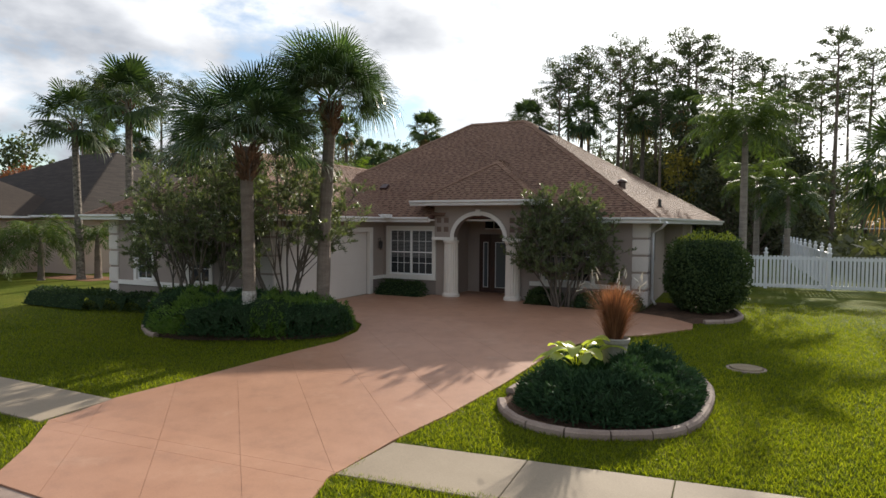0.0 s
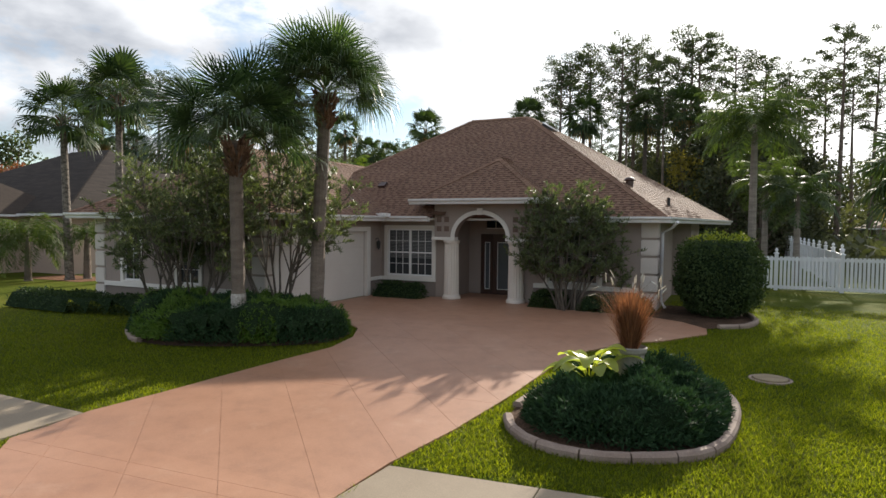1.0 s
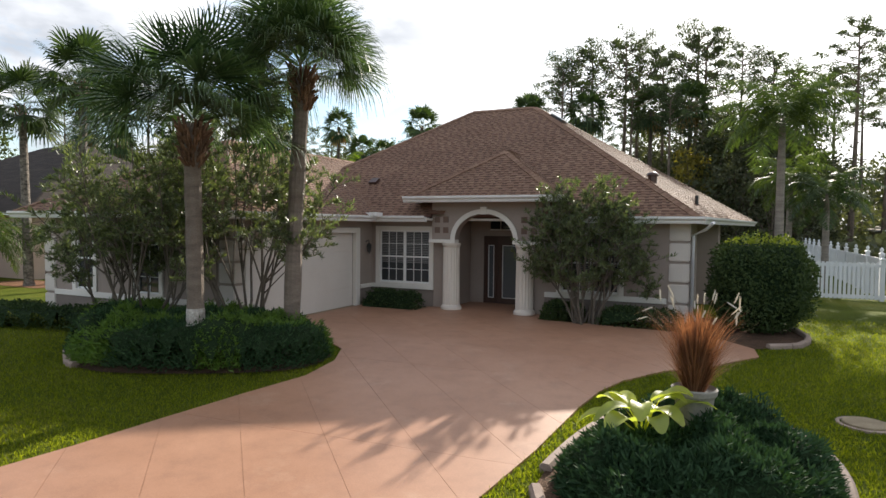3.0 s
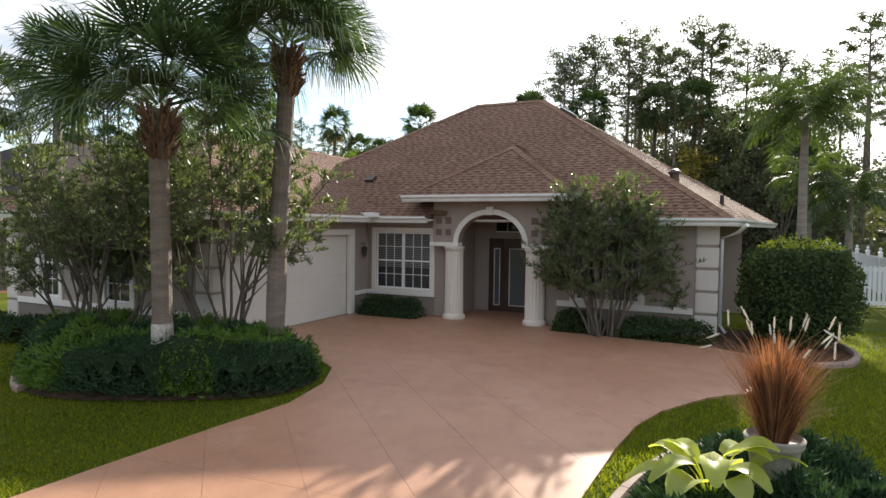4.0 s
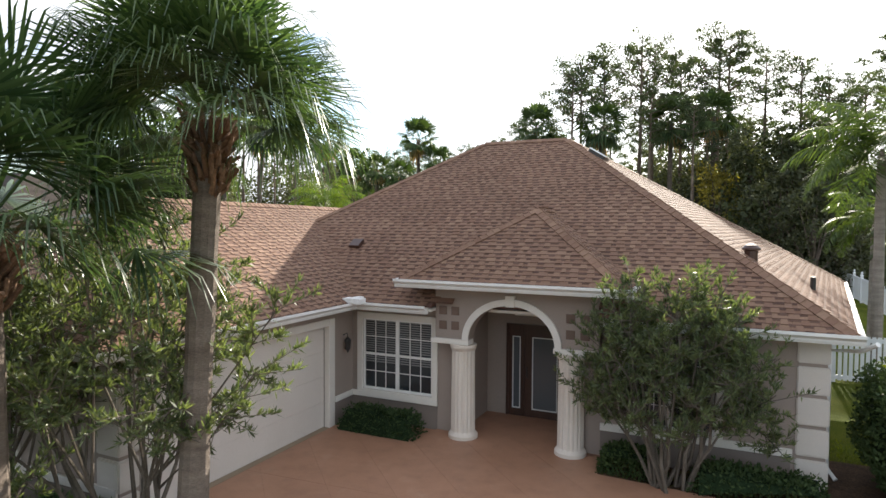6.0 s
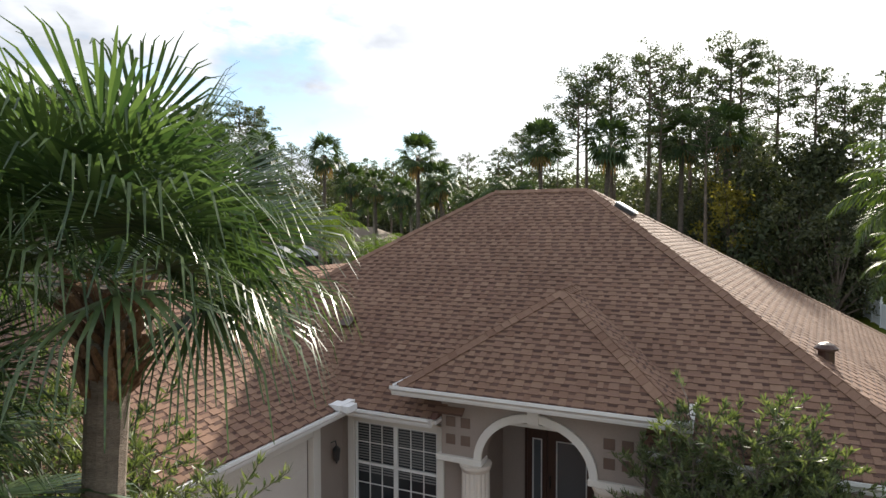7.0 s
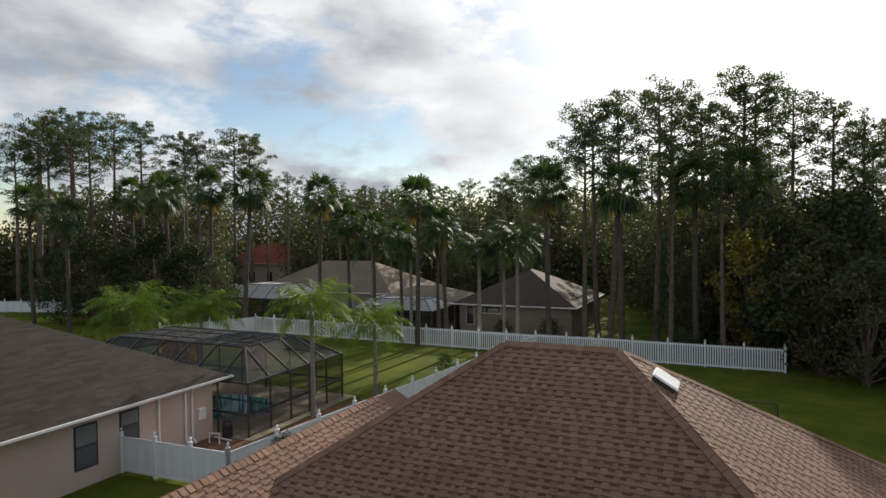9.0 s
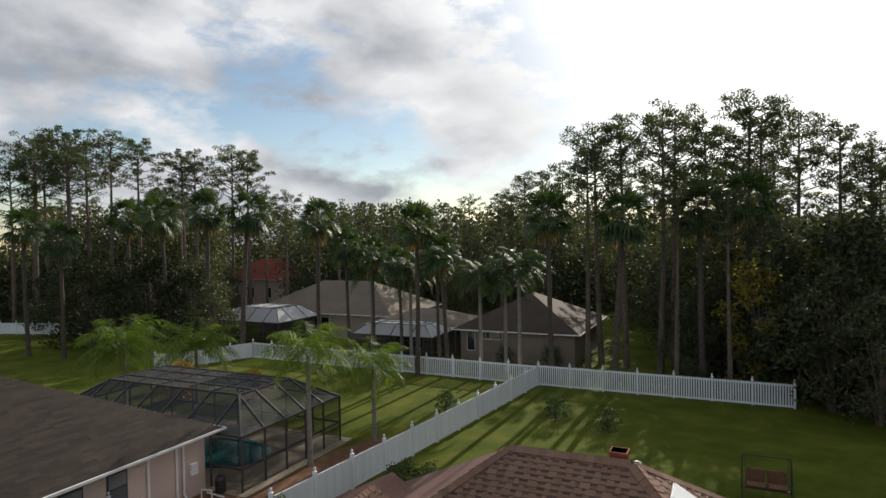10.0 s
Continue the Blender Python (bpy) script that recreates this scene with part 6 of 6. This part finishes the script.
def potted_lot():
    # pool pump and pipes against the neighbour's wall
    t = thing("pool_pump", "white pool pump pipes beside the wall", "pump", -15.6, 12.8, 0)
    bm = bmesh.new()
    tube(bm, [(0, 0, 0), (0, 0, 0.45), (0.5, 0.1, 0.45), (0.5, 0.1, 0.0)], [0.04] * 4, 6)
    tube(bm, [(-0.2, 0.5, 0.1), (0.9, 0.4, 0.1)], [0.04] * 2, 6)
    part("pipe", bm, GUTTER, t)
    bm = bmesh.new()
    lathe(bm, [(0.22, 0), (0.24, 0.1), (0.24, 0.6), (0.18, 0.75), (0.05, 0.8)], 14, 0.2, 0.9)
    part("filter_tank", bm, BLACK, t)


potted_lot()


def garden_swing():
    t = thing("garden_swing", "dark metal garden swing seat with tan cushions on the lawn", "swing seat", 6.6, 22.2, 0)
    for x in (-0.95, 0.95):
        for y in (-0.55, 0.55):
            bm = bmesh.new()
            tube(bm, [(x, y, 0), (x * 0.95, y * 0.15, 1.75)], [0.025] * 2, 6)
            part("leg", bm, CAGEBAR, t)
    bm = bmesh.new()
    tube(bm, [(-0.92, 0, 1.75), (0.92, 0, 1.75)], [0.03] * 2, 6)
    part("top_bar", bm, CAGEBAR, t)
    for x in (-0.4, 0.4):
        box_part("cushion", (x - 0.36, x + 0.36, -0.3, 0.25, 0.48, 0.58), REDMULCH, t, "tan seat cushion", 0.03)
        box_part("back_cushion", (x - 0.36, x + 0.36, 0.25, 0.36, 0.55, 1.1), REDMULCH, t, "tan back cushion", 0.03)
    for x in (-0.8, 0.8):
        bm = bmesh.new()
        tube(bm, [(x, 0, 1.74), (x, 0, 0.5)], [0.012] * 2, 5)
        part("chain", bm, CAGEBAR, t)
    box_part("seat_frame", (-0.84, 0.84, -0.32, 0.3, 0.43, 0.475), CAGEBAR, t)


garden_swing()

# ---- palms and trees ----
WAS = "tall fan palm with a slim rough trunk"
fan_palm("washingtonia_palm", "fan palm with pale-flecked trunk beside the pink house", -14.0, -2.0, [(-13.7, -2.2, 0), (-14.0, -2.1, 3.4), (-14.3, -2.0, 6.8)], 0.17, 0.12, 30, 0.85, 0.95, 41, 22, 0.3, 14, 0, 0, PALMDARK, -0.7, 1.35, "palms beside the pink house", 0.0, 1.3, FLECKBARK)
fan_palm("washingtonia_palm", "fan palm with pale-flecked trunk beside the pink house", -11.2, -1.7, [(-11.2, -1.7, 0), (-11.25, -1.7, 3.6), (-11.2, -1.7, 7.5)], 0.17, 0.12, 30, 0.85, 0.95, 42, 22, 0.3, 14, 0, 0, PALMDARK, -0.8, 1.35, "palms beside the pink house", 0.0, 1.3, FLECKBARK)
fan_palm("fan_palm", "large fan palm at the edge of the side garden", 16.2, 4.6, [(16.2, 4.6, 0), (16.2, 4.6, 4.3)], 0.2, 0.16, 34, 1.0, 1.1, 43, 24, 0.45, 10, 0, 4, PALMDARK)
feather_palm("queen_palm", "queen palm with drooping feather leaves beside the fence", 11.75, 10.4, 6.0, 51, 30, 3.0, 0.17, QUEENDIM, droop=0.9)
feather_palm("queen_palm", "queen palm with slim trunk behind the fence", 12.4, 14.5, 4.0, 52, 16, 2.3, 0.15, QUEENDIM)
feather_palm("queen_palm", "young queen palm behind the house corner", 13.6, 13.0, 3.2, 57, 16, 2.3, 0.15, PALMDARK)
feather_palm("queen_palm", "queen palm beside the pool enclosure", -13.7, 17.9, 5.0, 53, 22, 2.9, 0.14, lw=0.042)
feather_palm("queen_palm", "short queen palm beside the white fence", -12.6, 22.2, 3.5, 54, 20, 2.8, 0.13, lw=0.042)
feather_palm("queen_palm", "bright young queen palm beyond the pool", -32.6, 22.0, 3.4, 55, 30, 4.0, 0.15)
feather_palm("queen_palm", "bright young queen palm beyond the pool", -28.2, 24.2, 3.2, 56, 26, 3.8, 0.15)
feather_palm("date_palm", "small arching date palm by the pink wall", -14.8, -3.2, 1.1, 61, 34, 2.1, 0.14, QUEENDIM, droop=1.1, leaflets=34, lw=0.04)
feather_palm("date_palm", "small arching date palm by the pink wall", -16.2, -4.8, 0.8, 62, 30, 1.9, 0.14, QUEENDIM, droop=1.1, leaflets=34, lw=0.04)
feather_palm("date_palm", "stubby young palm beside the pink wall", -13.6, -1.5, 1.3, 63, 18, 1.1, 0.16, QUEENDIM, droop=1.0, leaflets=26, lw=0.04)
bed("reddish pine straw below the young palms", [(-16.5, -2.6), (-12.6, -2.6), (-12.2, -0.9), (-16.2, -0.7)], REDMULCH, 0.012)

far_palm = fan_palm("fan_palm", WAS, 0, 0, [(0, 0, 0), (0.15, 0, 5), (0.1, 0.1, 11.5)], 0.2, 0.14, 30, 0.95, 1.1, 71, 16, 0.4, 8, 0, 7, PALMDARK, -0.8, 1.45, "palms along the back fence", 0.0, 1.3, DARKBARK)
far_palm_b = fan_palm("fan_palm", WAS, 0, 0, [(0, 0, 0), (-0.3, 0, 5), (-0.7, 0.1, 11.0)], 0.2, 0.14, 28, 1.0, 1.15, 72, 16, 0.5, 8, 0, 8, PALMDARK, -0.95, 1.4, "palms along the back fence", 0.0, 1.3, DARKBARK)
FAR = [(-17.6, 37.0, 12.2), (-15.3, 38.0, 10.0), (-6.7, 37.9, 12.6), (-2.2, 37.9, 12.4), (-28.6, 38.9, 13.0), (-26.2, 40.2, 10.6), (-23.4, 39.6, 10.0), (-20.2, 39.2, 9.2), (-16.8, 39.6, 9.0), (-37.9, 38.7, 14.0), (-43.0, 39.5, 14.4),
       (-48.0, 39.0, 14.2), (-53.0, 38.0, 14.0), (-54.0, 31.5, 11.6), (-58.8, 31.0, 13.0), (3.6, 40.5, 13.0), (6.5, 43.0, 13.5)]
for i, (x, y, h) in enumerate(FAR):
    src, hh = ((far_palm, 11.5), (far_palm_b, 11.0))[i % 2]
    o = src if i < 2 else copy_thing(src, Matrix.Identity(4))
    o.matrix_basis = pose(x, y, 0, 0, 0, i * 67) @ Matrix.Scale(h / hh, 4)
queen_b = feather_palm("queen_palm", "dark queen palm along the back fence", 0, 0, 7.0, 73, 24, 3.0, 0.16, PALMDARK, group="queen palms along the back fence")
for i, (x, y, h) in enumerate([(-20.0, 40.5, 7.4), (-13.0, 39.4, 7.4), (-9.6, 39.2, 8.0), (-11.4, 41.0, 7.0), (-24.6, 41.5, 7.8)]):
    o = queen_b if i == 0 else copy_thing(queen_b, Matrix.Identity(4))
    o.matrix_basis = pose(x, y, 0, 0, 0, i * 80) @ Matrix.Scale(h / 7.0, 4)
PL = "tall pine with bare trunk and rounded dark crown"
kinds = [pine("pine_tree", PL, 18.0, 81, 0.36, 3.1, 28), pine("pine_tree", PL, 20.0, 82, 0.30, 3.5, 30), pine("pine_tree", PL, 17.0, 83, 0.42, 2.6, 26), pine("pine_tree", PL, 19.0, 84, 0.30, 2.6, 22, 120), pine("pine_tree", PL, 16.0, 85, 0.5, 2.3, 28)]
KH = [18.0, 20.0, 17.0, 19.0, 16.0]
P = random.Random(3)


def beyond_left(x, y):
    """Plan points past the line of sight over the pink house, where no tall tree stands."""
    return (x - 10.8) < -1.5 * (y + 17.5)


spots = [(-88.7, 42.7, 25.6, 3), (-92.6, 48.6, 26.4, 0), (-87.6, 48.7, 27.7, 1), (-83.5, 48.4, 27.6, 3), (-78.4, 48.6, 28.2, 3), (-82.7, 54.3, 28.5, 0), (-78.1, 54.3, 28.0, 1), (-72.3, 54.8, 26.9, 3), (-64.6, 56.2, 24.8, 3), (-61.5, 55.4, 23.9, 0), (-62.3, 62.8, 25.6, 1), (-58.7, 62.3, 24.9, 3), (-95.7, 42.7, 26.9, 3), (-4.7, 41.1, 18.4, 0), (-4.6, 46.7, 20.8, 1), (-2.4, 45.5, 21.1, 0), (0.3, 44.6, 21.5, 1), (0.9, 50.4, 22.4, 2), (3.8, 49.5, 20.7, 3), (6.9, 48.7, 22.5, 1), (7.6, 46.9, 21.4, 3), (10.7, 53.9, 21.9, 0), (13.4, 52.9, 20.6, 4), (15.9, 51.9, 19.0, 2), (19.9, 59.2, 19.6, 0), (22.3, 58.2, 18.6, 3), (-49.1, 59.0, 18.3, 2), (-55.0, 61.8, 18.1, 0), (-51.4, 69.0, 18.1, 4), (-44.8, 65.4, 17.1, 2), (-43.8, 71.4, 17.4, 4), (-37.7, 67.6, 16.4, 2), (-36.4, 73.8, 16.0, 0), (-30.1, 70.1, 16.5, 4), (-29.0, 76.1, 17.7, 2), (-22.9, 72.3, 17.6, 4), (-23.1, 77.8, 18.2, 2), (-19.3, 72.9, 20.0, 0), (-18.2, 79.0, 21.2, 4), (-17.6, 84.8, 21.4, 2)]
spots += [(18.8, 40.6, 19.0, 3), (1.9, 39.5, 15.5, 3), (5.3, 38.8, 14.5, 3), (21.5, 44.0, 18.0, 2), (-6.5, 70.0, 18.5, 4), (-3.0, 73.0, 19.5, 4), (0.5, 70.0, 19.0, 2), (3.5, 74.0, 20.0, 4), (7.0, 71.0, 19.0, 4), (10.5, 74.0, 19.5, 2)]
for k in range(5):
    spots.append((P.uniform(3, 15), P.uniform(52, 70), P.uniform(14.5, 18.5), P.randrange(5)))
for k in range(4):
    spots.append((P.uniform(27, 42), P.uniform(28, 50), P.uniform(9, 13), P.randrange(5)))
for k in range(16):
    y = P.uniform(60, 80)
    spots.append((-15 - 0.89 * (y + 6) - P.uniform(0, 1) * 40, y, P.uniform(17, 21), P.choice((0, 1, 3, 0))))
for k in range(40):
    spots.append((P.uniform(-60, -4), P.uniform(84, 112), P.uniform(12.5, 15.5), P.randrange(5)))
spots = [s for s in spots if not beyond_left(s[0], s[1])] + [(-75.9, 42.2, 24.5, 3), (-79.0, 41.2, 22.5, 0), (-72.5, 44.5, 24.0, 1)]
for i, (x, y, h, k) in enumerate(spots):
    o = copy_thing(kinds[k], Matrix.Identity(4))
    o.matrix_basis = pose(x, y, 0, 0, 0, i * 83) @ Matrix.Scale(h / KH[k], 4)
for o, (x, y) in zip(kinds, ((17, 56), (-92, 80), (-30, 96), (-70, 60), (10, 62))):
    o.matrix_basis = pose(x, y, 0)
woods = [broadleaf("woodland_tree", "dense dark green woodland tree", 8.0, 3.2, 91, 4600, 0.25, group="woodland trees"), broadleaf("woodland_tree", "dense dark green woodland tree", 7.0, 2.6, 92, 4000, 0.23, group="woodland trees"),
         broadleaf("woodland_tree", "olive woodland tree with yellowing leaves", 8.5, 2.2, 93, 3200, 0.26, YELLOWLEAF, group="woodland trees"),
         broadleaf("woodland_tree", "very dark spreading woodland tree", 8.0, 3.6, 98, 6000, 0.26, DEEPLEAF, group="woodland trees")]
WH = [8.0, 7.0, 8.5, 8.0]
spots = [(-50.4, 38.5, 10.5, 3), (-46.0, 40.0, 9.0, 3), (-41.5, 38.8, 7.6, 1), (-58.0, 37.0, 10.0, 3), (-55, 42, 11, 3), (-63, 40, 10, 3), (-70, 42, 9, 3), (-77, 46, 9, 3), (7.2, 40.5, 9.6, 2), (9.3, 42.2, 12.5, 0), (12.1, 39.6, 12.5, 3), (11.0, 37.5, 9.0, 1), (13.6, 42.0, 12.5, 0), (15.2, 38.5, 10.0, 1),
         (27, 26, 6.0, 1), (30, 34, 7, 0), (13.0, 35.2, 8.0, 1), (30, 16, 6.0, 1), (3.6, 43.5, 8.0, 1), (5.4, 45.5, 9.0, 0), (7.4, 47.0, 9.0, 1), (2.6, 48.0, 7.0, 1), (0.5, 66, 9, 0), (-3, 70, 9, 1)]
for k in range(26):
    spots.append((P.uniform(3, 15), P.uniform(48, 68), P.uniform(7, 11), P.choice((0, 1, 0, 1, 2))))
for k in range(14):
    spots.append((P.uniform(-6, 22), P.uniform(72, 96), P.uniform(7, 9.5), P.choice((0, 1))))
for k in range(22):
    spots.append((P.uniform(-110, -42), P.uniform(48, 70), P.uniform(7, 11), P.choice((0, 1))))
for k in range(16):
    spots.append((P.uniform(-60, -4), P.uniform(66, 90), P.uniform(7, 10), P.choice((0, 1))))
spots = [s for s in spots if not (s[1] > 40 and -0.99 < (s[0] - 5.0) / (s[1] + 6.0) < -0.82 and s[0] > -85)]
first = set()
for i, (x, y, h, k) in enumerate(spots):
    o = copy_thing(woods[k], Matrix.Identity(4)) if k in first else woods[k]
    first.add(k)
    o.matrix_basis = pose(x, y, -0.3, 0, 0, i * 71) @ Matrix.Scale(h / WH[k], 4)
rust = broadleaf("rust_tree", "rust-red leafed tree beside the pink house", 7.0, 2.4, 94, 2200, 0.3, RUSTLEAF)
rust.matrix_basis = pose(-41, 10.6, 0)
o = broadleaf("green_tree", "dark green tree beyond the pink house", 8.5, 3.0, 95, 2600, 0.34, PINENEEDLE)
o.matrix_basis = pose(-44.5, 12.6, 0) @ Matrix.Scale(1.2, 4)
shrub = broadleaf("garden_shrub", "small dark green shrub on the lawn", 1.5, 0.8, 96, 900, 0.12, HEDGELEAF, "shrub", False, group="shrubs on the back lawn")
SH = [(-7.2, 15.6, 1.9), (-6.4, 16.4, 1.6), (-11.0, 28.2, 1.5), (-4.2, 29.2, 1.6), (-1.0, 28.4, 1.4), (-12.5, 43.6, 1.6), (-8.0, 43.0, 2.0), (-10.5, 11.6, 1.5), (2.8, 39.6, 2.0), (8.0, 39.8, 2.4), (-36.6, 41.8, 2.0)]
for i, (x, y, h) in enumerate(SH):
    o = shrub if i == 0 else copy_thing(shrub, Matrix.Identity(4))
    o.matrix_basis = pose(x, y, 0, 0, 0, i * 50) @ Matrix.Scale(h / 1.5, 4)
yel = broadleaf("croton_shrub", "bright yellow-leaved shrub beyond the pool", 1.8, 1.0, 97, 1400, 0.2, CROTON, "shrub", False, group="yellow shrubs")
for i, (x, y, h) in enumerate([(-30.2, 24.6, 2.6), (-25.0, 26.2, 2.0), (-33.5, 26.0, 1.6)]):
    o = yel if i == 0 else copy_thing(yel, Matrix.Identity(4))
    o.matrix_basis = pose(x, y, 0, 0, 0, i * 50) @ Matrix.Scale(h / 1.8, 4)


def far_woods():
    """Woodland that closes the view all round: a distant belt and the thicket under the pines."""
    rng = np.random.default_rng(77)
    def belt(n, per, pick, r0, r1, size):
        C = []
        for _ in range(n):
            x, y, top = pick()
            if beyond_left(x, y):
                top *= 0.66
            if y < 87 and -0.99 < (x - 5.0) / (y + 6.0) < -0.82 and x > -79:
                continue
            r = rng.uniform(r0, r1)
            z = top * rng.random((per, 1)) ** 0.75
            taper = np.sqrt(np.clip(1.08 - (z / top) ** 3, 0.05, 1))
            C.append(np.concatenate([np.array([[x, y]]) + rng.normal(size=(per, 2)) * r * taper, z], 1))
        C = np.concatenate(C)
        D = rand_dirs(rng, len(C))
        return leaf_quads(C, D, across(D, rng), rng.uniform(0.6, 1.3, len(C)) * size, size * 0.6)
    def ring():
        a, d = rng.uniform(-1.7, 1.0), rng.uniform(100, 130)
        return math.sin(a) * d, math.cos(a) * d, rng.uniform(13.5, 18.5) * (1.0 if a < -0.12 else 0.78)
    def wide_ring():
        a, d = rng.uniform(0.9, 4.7), rng.uniform(100, 130)
        return math.sin(a) * d, math.cos(a) * d, rng.uniform(12, 17)
    def left():
        return rng.uniform(-118, -46), rng.uniform(62, 98), rng.uniform(9, 15.5)
    def middle():
        return rng.uniform(-60, 4), rng.uniform(74, 98), rng.uniform(8, 14)
    def right():
        return rng.uniform(-1, 19), rng.uniform(50, 82), rng.uniform(7.5, 13.5)
    far = join([belt(720, 240, ring, 1.6, 2.8, 0.72), belt(240, 40, wide_ring, 2.5, 4.0, 2.2)])
    tagged(data_part("far_woods", *far, WOODLEAF), "distant dark line of woodland", "woods", kind="stuff")
    near = join([belt(300, 210, left, 1.2, 2.2, 0.48), belt(260, 210, middle, 1.2, 2.2, 0.48), belt(300, 220, right, 1.1, 2.0, 0.44)])
    tagged(data_part("woodland_thicket", *near, WOODLEAF), "dense dark thicket under the pines", "woods", kind="stuff")
    C = np.stack([rng.uniform(1.5, 40, 12000), rng.uniform(42, 62, 12000), rng.random(12000) ** 1.5 * 4.5], 1)
    C2 = np.stack([rng.uniform(-115, -44, 12000), rng.uniform(44, 72, 12000), rng.random(12000) ** 1.4 * 5.0], 1)
    C3 = np.stack([rng.uniform(16.2, 40, 7000), rng.uniform(11, 40, 7000), rng.random(7000) ** 1.5 * 1.9], 1)
    C = np.concatenate([C, C2, C3])
    C = C[~((C[:, 1] > 40) & ((C[:, 0] - 5) / (C[:, 1] + 6) > -0.99) & ((C[:, 0] - 5) / (C[:, 1] + 6) < -0.82))]
    D = rand_dirs(rng, len(C), 0.3)
    tagged(data_part("undergrowth", *leaf_quads(C, D, across(D, rng), rng.uniform(0.3, 0.7, len(C)), 0.3), WOODLEAF), "tangled dark woodland undergrowth", "undergrowth", kind="stuff")


far_woods()


# ---- lawn blades in the front garden ----
def lawn():
    rng = np.random.default_rng(99)
    n = 1350000
    x, y = rng.uniform(-9, 18, n), rng.uniform(-15.0, 3.0, n)
    d = np.hypot(x - 11.0, y + 17.0)
    keep = rng.random(n) < np.clip(1.25 - d / 17.0, 0.12, 1.0)
    keep &= rng.random(n) < np.clip(np.minimum((18 - x) / 5.0, (x + 9) / 3.0), 0, 1)
    keep &= ~((x > -6.9) & (x < 0.1) & (y > -5.9)) & ~((x > -0.1) & (x < 9.3) & (y > -0.1))
    keep &= ~((x < 2.7) & (y < -12.44) & (y > -13.6)) & ~((x > 7.5) & (y < -12.1 + (x - 7.5) * 0.1) & (y > -13.1 + (x - 7.5) * 0.1))
    def in_poly(poly):
        r = np.zeros(n, bool)
        for (x0, y0), (x1, y1) in zip(poly, poly[1:] + poly[:1]):
            c = (y0 > y) != (y1 > y)
            r ^= c & (x < (x1 - x0) * (y - y0) / ((y1 - y0) or 1e-9) + x0)
        return r
    for poly in (DRIVEWAY, BED, ISLAND, [(9.0, -1.2), (9.9, -1.7), (10.5, -2.5), (11.5, -1.9), (11.7, -0.6), (11.5, 1.6), (9.0, 1.6)], [(-8.3, -7.6), (-2.8, -7.1), (-2.8, -6.2), (-8.3, -6.5)]):
        keep &= ~in_poly(poly)
    keep &= np.hypot(x - 11.62, y + 6.72) > 0.34
    x, y = x[keep], y[keep]
    z = np.where(y > -5, 0, (np.maximum(y, -13) + 5) * 0.045)
    m = len(x)
    a = rng.uniform(0, 6.283, m)
    h = rng.uniform(0.025, 0.068, m)
    w = 0.0065
    b = np.stack([x, y, z], 1)
    s = np.stack([np.cos(a), np.sin(a), np.zeros(m)], 1) * w
    tip = b + np.stack([rng.normal(0, 0.03, m), rng.normal(0, 0.03, m), h], 1)
    V = np.stack([b - s, b + s, tip], 1).reshape(-1, 3)
    tagged(data_part("grass_blades", V, np.arange(len(V)).reshape(-1, 3), BLADE), "short coarse green lawn grass", "grass", kind="stuff")


lawn()
lay_shingles()
